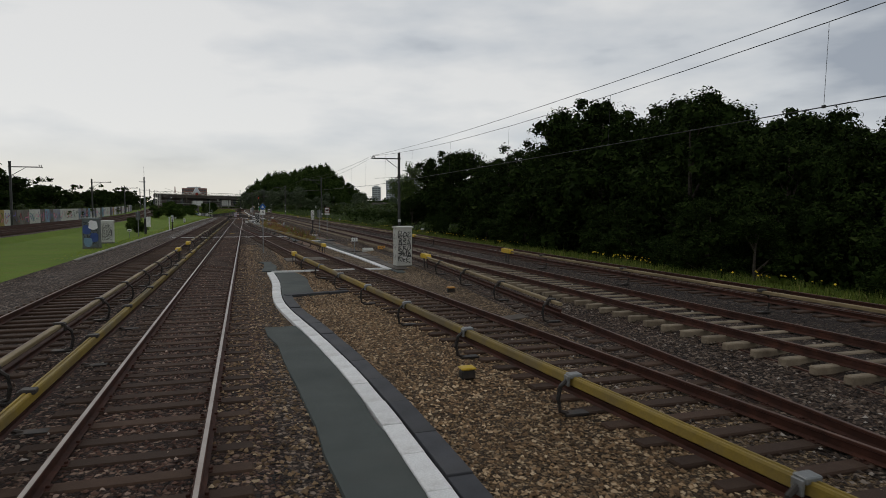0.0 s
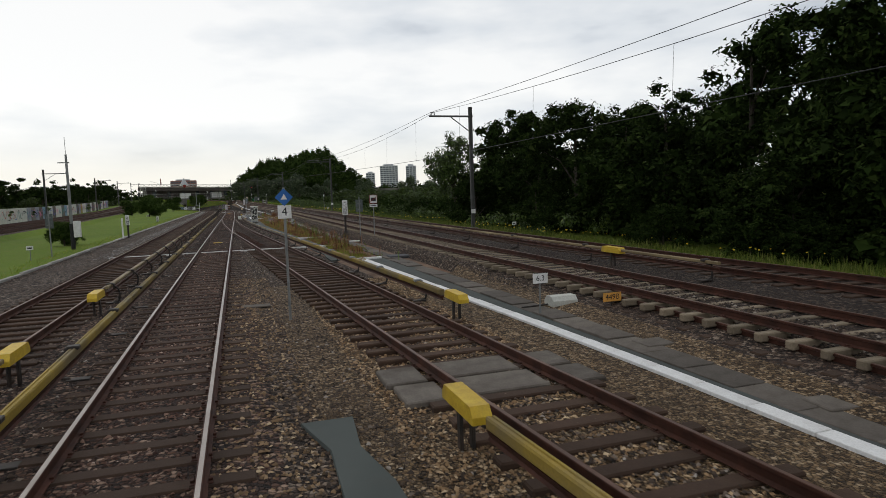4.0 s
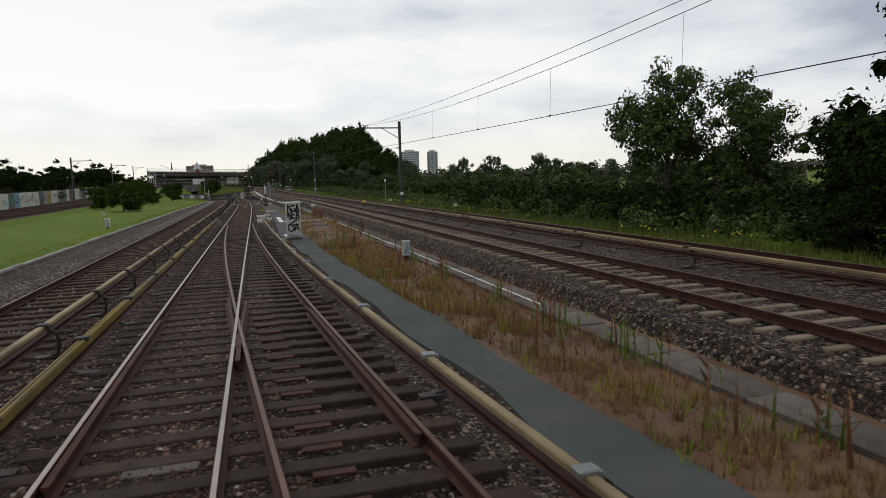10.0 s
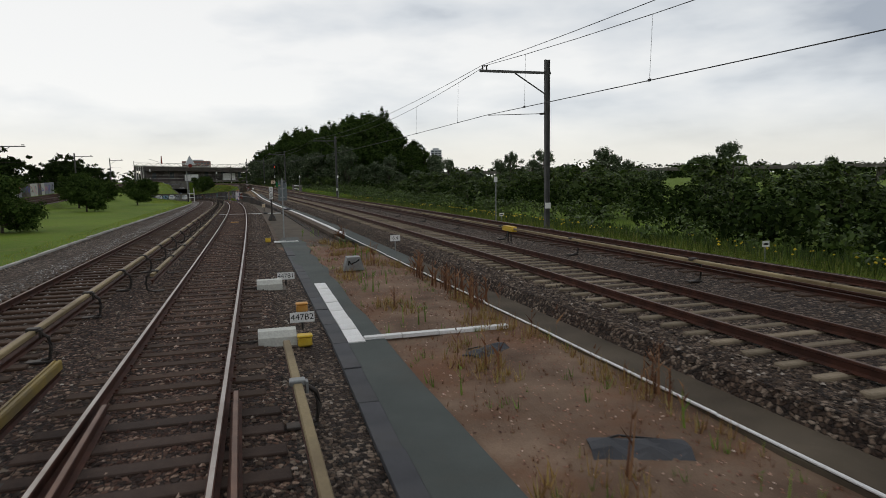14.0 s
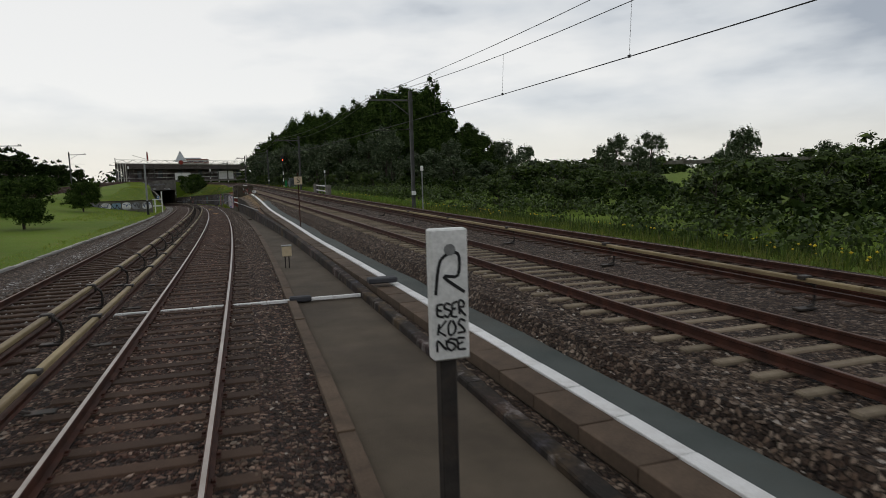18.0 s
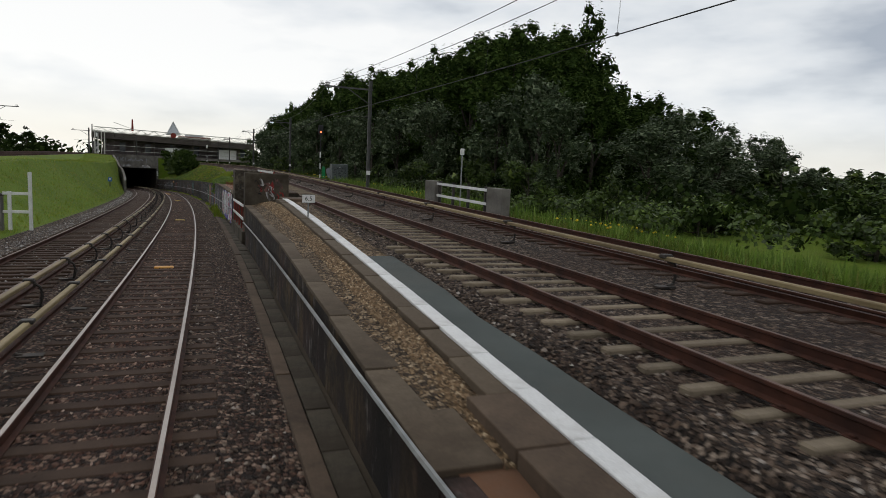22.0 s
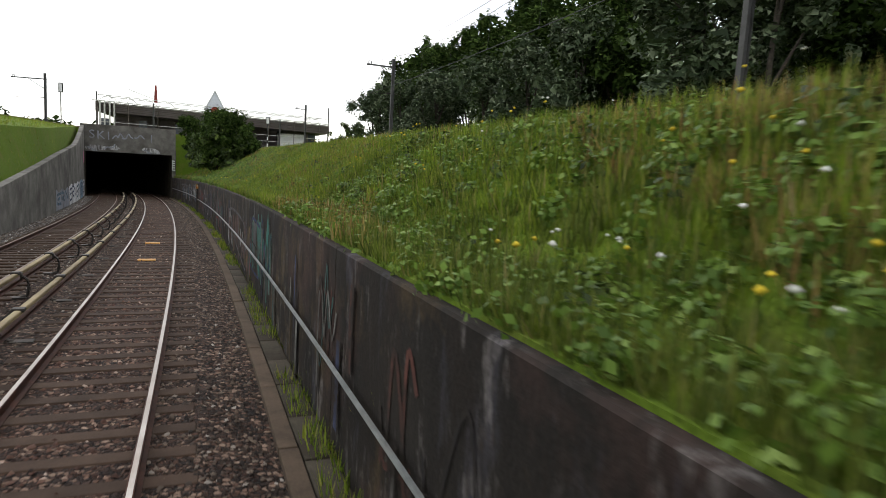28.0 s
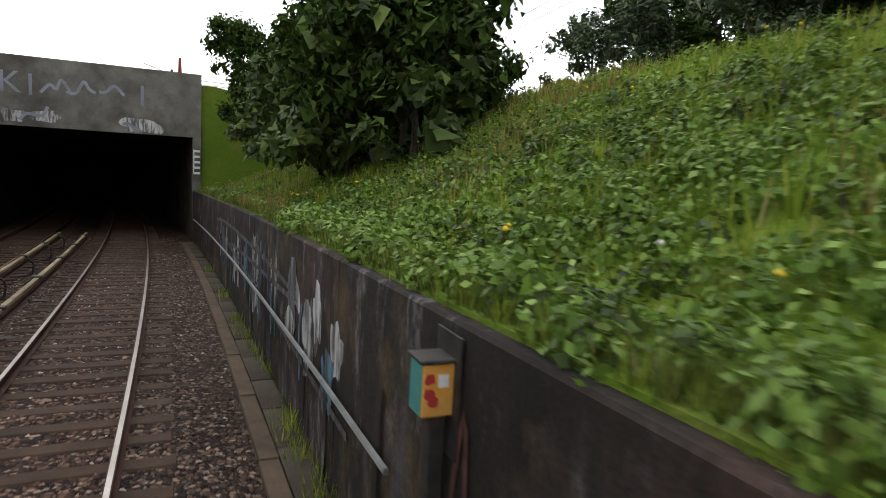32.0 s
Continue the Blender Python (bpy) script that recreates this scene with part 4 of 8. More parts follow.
BOARD_L = knots((84, L_T1(84) + 1.3), (94, 1.9), (101, 1.68), (108, 1.58))
third_rail("third_rail_near", -11, 108, const(-1.34), z0, -1, "yellow_board", "conductor rail under weathered yellow cover boards", first=2.0)
third_rail("third_rail_near", 116, 342, const(-1.34), z0, -1, "pale_board", "conductor rail under pale sun-bleached cover boards")
third_rail("third_rail_west", -11, 36, const(-2.22), z0, 1, "pale_board", "conductor rail under pale cover boards")
third_rail("third_rail_west", 44, 342, const(-2.22), z0, 1, "pale_board", "conductor rail under pale cover boards on curved brackets")
third_rail("third_rail_branch", -11, 31, lambda s: L_T1(s) - 1.36, z0, -1, "yellow_board", "conductor rail under dirty yellow cover boards", first=0.7, capm="galv")
third_rail("third_rail_branch", 39, 61.5, lambda s: L_T1(s) + 1.3, z0, 1, "yellow_board", "conductor rail under dirty yellow cover boards", first=1.2, capm="galv")
third_rail("third_rail_branch", 61.5, 108, lambda s: L_T1(s) + 1.3 if s < 84 else BOARD_L(s), z0, 1, "pale_board", "conductor rail under dull yellow-grey cover boards", first=2.6, capm="galv")
third_rail("third_rail_siding", 12.8, 26, knots((-11, 7.3), (12, 8.0), (28, 8.75)), lambda s: float(np.interp(s, [4, 22], [0.05, 0.12])), -1, "pale_board", "conductor rail under grey-brown cover boards")
third_rail("third_rail_main", -11, 26, lambda s: L_MAIN(s) + 2.05, Z_MAIN, 1, "pale_board", "conductor rail under pale cover boards between main tracks", 5.6)
third_rail("third_rail_main", 37.8, 428, lambda s: L_MAIN(s) + 2.05, Z_MAIN, 1, "pale_board", "conductor rail under pale cover boards between main tracks", 5.6)
for s, l, z in ((31.6, L_T1(31.6) - 1.36, 0), (38.2, L_T1(38.2) + 1.3, 0), (26.5, 8.72, 0.15), (36.5, -2.22, 0), (42.7, -2.22, 0)):
    end_ramp(s, l, z, "yellow", "yellow end ramp of a conductor rail cover")
for s in (26.5, 42.3, 121.5):
    end_ramp(s, L_MAIN(s) + 2.05, Z_MAIN(s), "yellow", "yellow joint cover on the main line conductor rail")


# ---- paths, white lines and trough lids between the tracks ----
def slab(name, a, b, lf, wa, wb, zf, material, label, category, height=0.03, step=1.5, wob=0.0):
    """A thin slab from lf+wa to lf+wb with a slightly uneven edge."""
    def wobble(s, k):
        return wob * noise.noise(Vector((s * 0.9, k, 3.3)))
    secs = [[at(s, lf(s) + wa + wobble(s, 1), zf(s) - 0.06), at(s, lf(s) + wb + wobble(s, 7), zf(s) - 0.06), at(s, lf(s) + wb - 0.01 + wobble(s, 7), zf(s) + height), at(s, lf(s) + wa + 0.01 + wobble(s, 1), zf(s) + height)] for s in run(a, b, step)]
    return tagged(new(name, loft_body(secs).mesh(name, M[material])), label, category, kind="structure")


low = lambda s: z0(s) - 0.2
slab("pavement", -12, 15.0, PATH_A, -0.78, 0.02, low, "asphalt_green", "green-grey asphalt path beside the metro track", "path", 0.02, 1, 0.12)
slab("pavement", 28.2, 33, const(1.95), 0.0, 0.55, low, "asphalt_green", "green-grey asphalt patch beyond the white line", "path", 0.018, 1, 0.25)
slab("pavement", 20.3, 27.4, lambda s: PATH_A(s) + 0.28, 0.0, 1.0, low, "asphalt_green", "green-grey asphalt patch beside the white line", "path", 0.018, 1, 0.25)
slab("pavement", 26, 52, LINE_B, 0.05, 0.95, low, "asphalt_green", "green-grey asphalt path between the tracks", "path", 0.02, 1, 0.15)
slab("pavement", 52.1, 131, PATH_C, 0.1, 1.0, low, "asphalt_green", "green-grey asphalt path beside dry weeds", "path", 0.02, 1.5, 0.2)
slab("pavement", 90, 119, LIDS, 0.02, 0.78, LID_Z, "sand", "brown-grey trodden strip beside the main line", "path", 0.03, 1.5, 0.12)
slab("pavement", 119.02, 204, LIDS, 0.02, 0.78, LID_Z, "asphalt_green", "green-grey asphalt strip beside the main line", "path", 0.03, 1.5, 0.12)


def pieces(name, label, category, a, b, lf, wa, wb, zf, material, length, h=0.05, piece="slab", deep=0.05, gap=0.012, jit=0.006):
    """A row of slabs, each an object of its own."""
    t = thing(name, label, category, kind="structure")
    n = max(1, int(round((b - a) / length)))
    shared = {}
    for i in range(n):
        s = a + (b - a) * (i + 0.5) / n
        step = (b - a) / n
        key = round(step, 2)
        if key not in shared:
            shared[key] = Body().box((wa, -step / 2 + gap / 2, -deep), (wb, step / 2 - gap / 2, h), 0.008).mesh(piece, M[material])
        p = at(s, lf(s), zf(s) + RNG.normal(0, jit))
        e = at(s + 0.5, lf(s + 0.5)) - at(s - 0.5, lf(s - 0.5))
        o = new(piece, shared[key])
        o.parent = t
        rise = math.degrees(math.atan(zf(s + 0.5) - zf(s - 0.5)))
        o.matrix_world = pose(p.x, p.y, p.z, rise + RNG.normal(0, 0.2), RNG.normal(0, 0.4), math.degrees(math.atan2(-e.x, e.y)) + RNG.normal(0, 0.25))
    return t


pieces("safety_line", "white painted line of kerb stones on the path", "white line", -12, 27.4, PATH_A, 0.0, 0.27, low, "white_paint", 0.98, 0.045, "kerb_stone", jit=0.003)
pieces("rubber_edge", "dark grey rubber strip beside the white line", "edging", -12, 20.2, PATH_A, 0.31, 0.6, low, "rubber", 1.3, 0.04, "strip")
strip_t = thing("rubber_edge", "dark rubber strip that leads to the branch rails", "edging", kind="structure")
for i in range(3):
    p = at(20.35 + 0.16 * i, 2.72 + 0.68 * i, low(20) + 0.01)
    part("strip", Body().box((-0.34, -0.14, -0.04), (0.34, 0.14, 0.04), 0.01), M["rubber"], strip_t).matrix_world = pose(p.x, p.y, p.z, 0, 0, 12 + 3 * i)
pieces("safety_line", "white painted line of kerb stones between the tracks", "white line", 27.5, 51.6, LINE_B, -0.13, 0.13, low, "white_paint", 0.98, 0.045, "kerb_stone", jit=0.003)
pieces("trough", "row of worn concrete cable trough lids", "cable trough", 27, 92, LIDS, -0.3, 0.3, lid_z, "lid", 1.0, 0.05, "lid", jit=0.012)
pieces("trough", "brown concrete trough lids along the edge", "cable trough", 131, 197, LIDS, -0.45, 0.0, lid_z, "concrete_brown", 1.0, 0.06, "lid", 0.12)
pieces("trough", "narrow tan concrete edge slabs beside the white line", "cable trough", 197, 217, LIDS, -0.25, 0.0, lid_z, "concrete_tan", 1.0, 0.06, "lid", 0.16)
pieces("trough", "worn concrete trough lids beside the main line", "cable trough", 228.5, 262, LIDS, 0.25, 0.75, lambda s: LID_Z(s) + 0.04, "concrete_brown", 1.0, 0.05, "lid")
pieces("edge_line", "thin white line along the trough lids", "white line", 76, 131, LIDS, -0.022, 0.022, lambda s: lid_z(s) + 0.055, "white_paint", 2.4, 0.018, "line_piece", 0.01)
pieces("edge_line", "white line along the trough lids", "white line", 131, 217, lambda s: LIDS(s), 0.0, 0.2, lambda s: lid_z(s) + 0.065, "white_paint", 1.0, 0.02, "line_piece", 0.09, jit=0.002)
pieces("edge_line", "white kerb line above the cutting", "white line", 228.5, 266, LIDS, -0.08, 0.16, lambda s: LID_Z(s), "white_paint", 1.0, 0.05, "kerb_stone", jit=0.004)


def cross_line(s, l_a, l_b, z, w, label, gaps=()):
    """A white strip laid across the tracks, broken at the rails."""
    t = thing("cross_line", label, "white line", kind="structure")
    cuts = sorted([l_a, l_b] + [g + d for g in gaps for d in (-0.09, 0.09)])
    for a, b in zip(cuts[::2], cuts[1::2]):
        n = max(1, round((b - a) / 0.7))
        for i in range(n):
            p = at(s, a + (b - a) * (i + 0.5) / n, z)
            h = (b - a) / n / 2 - 0.006
            o = part("strip", Body().box((-h, -w / 2, -0.05), (h, w / 2, 0.02), 0.006), M["white_paint"], t)
            o.matrix_world = pose(p.x, p.y, p.z + RNG.normal(0, 0.004), 0, 0, math.degrees(heading(s)) + RNG.normal(0, 0.6))
    return t


cross_line(27.7, 2.25, 7.4, -0.16, 0.16, "white strip laid across the branch track", (L_T1(27.7) - 0.75, L_T1(27.7) + 0.75))
cross_line(59.7, -4.9, 7.0, -0.15, 0.13, "broken white strip laid across four rails", (-4.3, -2.8, -0.75, 0.75, L_T1(59.7) - 0.75, L_T1(59.7) + 0.75))
cross_line(67.0, 4.6, 6.45, -0.14, 0.16, "white strip across the asphalt path")
cross_line(61.7, 7.3, 8.1, -0.12, 0.18, "short white strip by the troughs")
cross_line(51.8, 5.75, 7.0, -0.14, 0.26, "white strip that leads to a rubber mat")
cross_line(109.7, 2.97, 5.7, -0.15, 0.14, "white strip across the weedy path")
cross_line(128.6, 2.0, 3.1, -0.17, 0.22, "white strip across the asphalt path")
cross_line(157.2, -2.0, 3.85, z0(157) - 0.16, 0.1, "white strip laid across the metro track", (-0.75, 0.75))
pieces("safety_line", "short white line on the path", "white line", 109.5, 116.1, const(2.82), -0.15, 0.15, low, "white_paint", 1.0, 0.04, "kerb_stone")
pieces("safety_line", "short white line beside the cabinet", "white line", 95.7, 98.5, const(2.62), -0.14, 0.14, low, "white_paint", 1.0, 0.04, "kerb_stone")
pieces("rubber_edge", "dark grey rubber strip on the path's edge", "edging", 93, 126, knots((93, 2.28), (102, 2.32), (110, 2.4), (126, 2.3)), 0.0, 0.27, low, "rubber", 1.5, 0.035, "strip")
for s, l, z, w, d in ((51.6, 7.72, 0.0, 0.95, 0.8), (157.2, 4.3, 0.02, 0.7, 0.35), (157.2, 2.35, -0.3, 0.5, 0.22)):
    mat_t = thing("rubber_mat", "black rubber cover mat over a cable crossing", "mat", stand(s, l, z if z > 0.01 else low(s) + 0.05))
    part("mat", Body().box((-w / 2, -d / 2, -0.06), (w / 2, d / 2, 0.07), 0.03), M["rubber"], mat_t)
for s in (33.5, 34.4):
    o = thing("crossing_plank", "grey timber crossing plank between rails", "plank", stand(s, L_T1(s), low(s)))
    part("plank", Body().box((-0.6, -0.4, -0.05), (0.6, 0.4, 0.06), 0.02), M["lid"], o)
    for x in (-1.19, 1.19):
        part("side_plank", Body().box((x - 0.31, -0.4, -0.05), (x + 0.31, 0.4, 0.05), 0.02), M["lid"], o)
pieces("lawn_kerb", "pale concrete kerb along the lawn", "kerb", 36, 212, KERB_L, -0.1, 0.06, lambda s: z0(s) - 0.2, "kerb_pale", 1.0, 0.12, "kerb_stone", 0.08, jit=0.012)
pieces("walkway_kerb", "brown concrete kerb of the cutting's walkway", "kerb", 129, 343, const(2.05), 0.0, 0.2, lambda s: z0(s) - 0.2, "concrete_brown", 2.0, 0.05, "kerb_stone", 0.1)
pieces("walkway", "dark concrete walkway slabs beside the metro track", "walkway", 196, 343, const(2.27), 0.0, 0.3, lambda s: z0(s) - 0.21, "concrete_dark", 1.2, 0.03, "slab", 0.05)

# ---- the cutting's wall ----


def wall_run(name, a, b, thick, label, step=6.0):
    t = thing(name, label, "wall", kind="structure")
    n = max(1, int(round((b - a) / step)))
    for i in range(n):
        p, q = a + (b - a) * i / n + 0.012, a + (b - a) * (i + 1) / n - 0.012
        secs = [[at(s, WALL_L(s), z0(s) - 0.5), at(s, WALL_L(s) + thick, z0(s) - 0.5), at(s, WALL_L(s) + thick, WALL_Z(s) - 0.01), at(s, WALL_L(s) + thick - 0.02, WALL_Z(s)), at(s, WALL_L(s) + 0.02, WALL_Z(s)), at(s, WALL_L(s), WALL_Z(s) - 0.02)] for s in run(p, q, 2)]
        part("wall_panel", loft_body(secs), M["wall_stained"], t)
    return t


def coping_run(a, b, thick, label):
    return pieces("coping", label, "coping", a, b, lambda s: WALL_L(s), -0.03, thick, lambda s: WALL_Z(s), "concrete_tan", 2.0, 0.05, "coping_stone", 0.015, jit=0.002)


wall_run("wall_low", 127, 196, 0.22, "low dark concrete wall with a ledge beside the walkway")
wall_run("wall_cutting", 196, 218.85, 0.46, "stained concrete wall of the cutting with a handrail")
wall_run("wall_cutting_far", 228, 344.8, 0.3, "graffiti-covered concrete wall of the cutting with a handrail")
coping_run(196, 218.85, 0.5, "pale concrete coping on the wall")
coping_run(228, 246, 0.32, "pale concrete coping on the wall")
secs = [[at(s, LIDS(s) - 0.42, WALL_Z(s) - 0.4), at(s, LIDS(s) - 0.3, WALL_Z(s) - 0.4), at(s, LIDS(s) - 0.3, lid_z(s) - 0.01), at(s, LIDS(s) - 0.42, lid_z(s) - 0.01)] for s in run(128, 197, 3)]
tagged(new("wall_edge", loft_body(secs).mesh("wall_edge", M["concrete_dark"])), "dark concrete face below the trough lids", "wall", kind="structure")


def handrail(a, b, dz, label):
    t = thing("handrail", label, "handrail")
    part("bar", loft_body([[at(s, WALL_L(s) - 0.1 + 0.026 * math.cos(q * math.pi / 3), z0(s) + dz + 0.026 * math.sin(q * math.pi / 3)) for q in range(6)] for s in run(a, b, 2)]), M["galv"], t)
    for s in run(a + 1, b - 1, 3):
        p = at(s, WALL_L(s), z0(s) + dz)
        o = part("bracket", Body().tube([(-0.1, 0, 0), (-0.1, 0, -0.06), (0.02, 0, -0.08)], 0.012, 6), M["dark_steel"], t)
        o.matrix_world = pose(p.x, p.y, p.z, 0, 0, math.degrees(heading(s)))
    return t


handrail(190, 218.6, 0.72, "galvanised tube handrail on the wall")
handrail(228.3, 317, 0.78, "galvanised tube handrail on the graffiti wall")
handrail(318.4, 343, 0.85, "galvanised tube handrail that runs to the portal")

# ---- underpass between the two decks ----


def block(name, s_a, s_b, l_a, l_b, z_a, z_b, label, material="concrete_dark"):
    t = thing(name, label, "concrete block", stand((s_a + s_b) / 2, (l_a + l_b) / 2, z_a), kind="structure")
    part("block", Body().box((-(l_b - l_a) / 2, -(s_b - s_a) / 2, 0), ((l_b - l_a) / 2, (s_b - s_a) / 2, z_b - z_a), 0.03), M[material], t)
    return t


block("wall_block_near", 218.9, 219.7, 2.62, 4.35, -2.5, 1.78, "weathered concrete parapet block with faded graffiti")
block("wall_block_far", 226.7, 228.0, 2.66, 3.9, -2.8, 1.78, "dark weathered concrete parapet block", "concrete_mottled")
block("wall_step", 217.3, 218.88, 3.95, 4.95, 0.0, 0.86, "brown concrete step beside the parapet block", "concrete_brown")
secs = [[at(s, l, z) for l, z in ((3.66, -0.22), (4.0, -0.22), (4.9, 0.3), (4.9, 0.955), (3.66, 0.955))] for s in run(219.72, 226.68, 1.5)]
tagged(new("wall_deck", loft_body(secs).mesh("wall_deck", M["concrete_darkest"])), "dark concrete deck edge of the main line bridge", "bridge", kind="structure")
secs = [[at(s, 3.65, 0.96), at(s, 4.85, 0.96), at(s, 4.85, 1.0), at(s, 3.65, 1.0)] for s in run(219.73, 226.67, 1.5)]
tagged(new("wall_deck_walk", loft_body(secs).mesh("wall_deck_walk", M["concrete_brown"])), "brown concrete walkway on the bridge edge", "walkway", kind="structure")
secs = [[at(s, 2.5, dz=-1.6), at(s, 2.78, dz=-1.6), at(s, 2.78, dz=0.3), at(s, 2.5, dz=0.3)] for s in run(218.92, 226.68, 1.5)]
tagged(new("wall_deck_metro", loft_body(secs).mesh("wall_deck_metro", M["concrete_dark"])), "dark concrete deck edge of the metro bridge", "bridge", kind="structure")
LETTER_Y = M["yellow_letters"] = worn("yellow_letters", (0.17, 0.165, 0.02), (0.34, 0.32, 0.035), (0.05, 0.045, 0.025), 4.5, 40, 0.8, 0, 0.001, 0.25, 0.3, 0.85, 0.52)
lt = thing("graffiti_letters", "large faded yellow block letters painted on concrete", "graffiti")
STROKES = {"F": ["0 0 0 1", "0 1 1 1", "0 .5 .8 .5"], "U": ["0 1 0 0", "0 0 1 0", "1 0 1 1"], "N": ["0 0 0 1", "0 1 1 0", "1 0 1 1"], "S": ["1 1 0 1", "0 1 0 .58", "0 .58 1 .42", "1 .42 1 0", "1 0 0 0"], "R": ["0 0 0 1", "0 1 .9 1", ".9 1 .95 .52", ".95 .52 0 .5", ".3 .5 1 0"], "E": ["0 0 0 1", "0 1 1 1", "0 .5 .8 .5", "0 0 1 0"], "I": ["0 0 0 1"]}
for ch, s, wide in zip("FUNSREI", (225.55, 224.7, 223.75, 222.88, 222.12, 221.3, 220.8), (0.62, 0.74, 0.7, 0.64, 0.58, 0.46, 0.16)):
    letter = Body()
    for i, line in enumerate(STROKES[ch]):
        x0, y0, x1, y1 = [float(q) for q in line.split()]
        ax, ay, bx, by = (x0 - 0.5) * (wide - 0.16), (y0 - 0.5) * 0.74, (x1 - 0.5) * (wide - 0.16), (y1 - 0.5) * 0.74
        d = Vector((bx - ax, by - ay)).normalized() * 0.08
        n = Vector((-d.y, d.x))
        quad = [(ax - d.x + n.x, ay - d.y + n.y), (ax - d.x - n.x, ay - d.y - n.y), (bx + d.x - n.x, by + d.y - n.y), (bx + d.x + n.x, by + d.y + n.y)]
        letter.add([at(s - u, 3.656 - 0.0007 * i, 0.4 + v) for u, v in quad], [(0, 1, 2, 3)])
    part("letter", letter, LETTER_Y, lt)


def railing(s_a, s_b, l, zf, gap, heights, label, half=0.055, past=0.1):
    t = thing("railing", label, "railing")
    for s in run(s_a, s_b, gap):
        p = at(s, l, zf(s))
        o = part("post", Body().box((-0.03, -0.03, 0), (0.03, 0.03, heights[-1] + 0.03), 0.006).box((-0.05, -0.05, 0), (0.05, 0.05, 0.012), 0.003), M["red_paint"], t, "red painted post")
        o.matrix_world = pose(p.x, p.y, p.z, 0, 0, math.degrees(heading(s)))
    for h in heights:
        part("bar", loft_body([[at(s, l - 0.045 - d, zf(s) + h + v) for d, v in ((0, -half), (0.035, -half), (0.035, half), (0, half))] for s in run(s_a - 0.1, s_b + past, 2)]), M["white_paint"], t, "white painted bar")
    return t


railing(219.4, 226.3, 2.64, lambda s: z0(s) + 0.3, 1.6, (0.5, 1.05), "low railing with red posts and white bars")
railing(219.75, 225.4, 3.84, lambda s: 1.0, 1.46, (0.235, 0.815), "railing with red posts and white bars on the bridge", 0.044, 0.9)

fence = thing("bridge_fence", "white-barred steel fence between concrete blocks by the bridge", "fence")
for s in run(217.2, 222.6, 1.8):
    p = at(s, L_MAIN(s) + 6.7, Z_MAIN(s) - 0.5)
    o = part("post", Body().box((-0.06, -0.06, 0), (0.06, 0.06, 1.28), 0.008), M["dark_steel"], fence)
    o.matrix_world = pose(p.x, p.y, p.z, 0, 0, math.degrees(heading(s)))
for h in (0.55, 1.14):
    part("bar", loft_body([[at(s, L_MAIN(s) + 6.6 + u, Z_MAIN(s) - 0.5 + h + v) for u, v in ((0, -0.06), (0.04, -0.06), (0.04, 0.06), (0, 0.06))] for s in run(216.6, 222.9, 2)]), M["white_paint"], fence)
for s in (216.0, 223.5):
    block("fence_block", s - 0.75, s + 0.75, L_MAIN(s) + 6.5, L_MAIN(s) + 6.9, Z_MAIN(s) - 0.9, Z_MAIN(s) + 0.78, "grey concrete end block of the fence", "concrete")

# the low wall over the underpass, west of the metro
west = thing("wall_underpass", "low concrete wall with white and blue graffiti beyond the lawn", "wall", kind="structure")
for i in range(5):
    part("wall_panel", Body().box((-20.0 + i * 1.96, 221.85, -1.2), (-18.06 + i * 1.96, 222.15, 0.38), 0.01), M["concrete"], west)
    part("coping", Body().box((-20.0 + i * 1.96, 221.8, 0.38), (-18.06 + i * 1.96, 222.2, 0.5), 0.015), M["concrete_dark"], west)
rail_w = thing("railing", "white-barred railing beside the underpass wall", "railing")
for x in (-9.95, -9.2):
    part("post", Body().box((x - 0.06, 221.9, -1.0), (x + 0.06, 222.02, 1.4 if x > -9.5 else 0.6), 0.01), M["plate_white"], rail_w)
for z in (-0.3, 0.45):
    part("bar", Body().box((-10.2, 221.93, z), (-9.2, 221.99, z + 0.12), 0.01), M["plate_white"], rail_w)
lamp_w = thing("pole", "tall grey pole with a dark base beside the lawn", "pole", pose(-9.4, 213, -0.6))
part("shaft", Body().tube([(0, 0, 1.2), (0, 0, 5.0)], 0.09, 8), M["galv"], lamp_w)
part("base", Body().tube([(0, 0, -0.2), (0, 0, 1.2)], 0.11, 8), M["black"], lamp_w)

# ---- the portal and the tunnel behind it ----
portal = thing("tunnel_portal", "stained concrete tunnel portal with white graffiti", "tunnel portal", kind="structure")


def portal_part(name, s_a, s_b, l_a, l_b, za, zb, material, label=""):
    secs = [[at(s, l, z) for l, z in ((l_a, za(s)), (l_b, za(s)), (l_b, zb(s)), (l_a, zb(s)))] for s in run(s_a, s_b, 6)]
    return part(name, loft_body(secs), M[material], portal, label)


portal_part("lintel", PORTAL, PORTAL + 0.7, -5.95, 2.95, const(0.05), const(2.78), "concrete")
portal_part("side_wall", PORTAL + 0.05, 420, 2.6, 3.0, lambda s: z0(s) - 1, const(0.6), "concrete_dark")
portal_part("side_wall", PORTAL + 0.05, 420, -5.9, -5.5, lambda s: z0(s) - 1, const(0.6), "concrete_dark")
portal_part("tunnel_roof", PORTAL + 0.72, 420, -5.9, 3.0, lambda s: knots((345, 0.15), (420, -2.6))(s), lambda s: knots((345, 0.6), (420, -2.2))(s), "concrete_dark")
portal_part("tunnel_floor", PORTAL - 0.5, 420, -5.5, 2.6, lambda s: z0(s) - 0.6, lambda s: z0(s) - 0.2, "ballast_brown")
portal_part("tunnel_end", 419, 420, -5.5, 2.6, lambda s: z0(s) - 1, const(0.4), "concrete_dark")
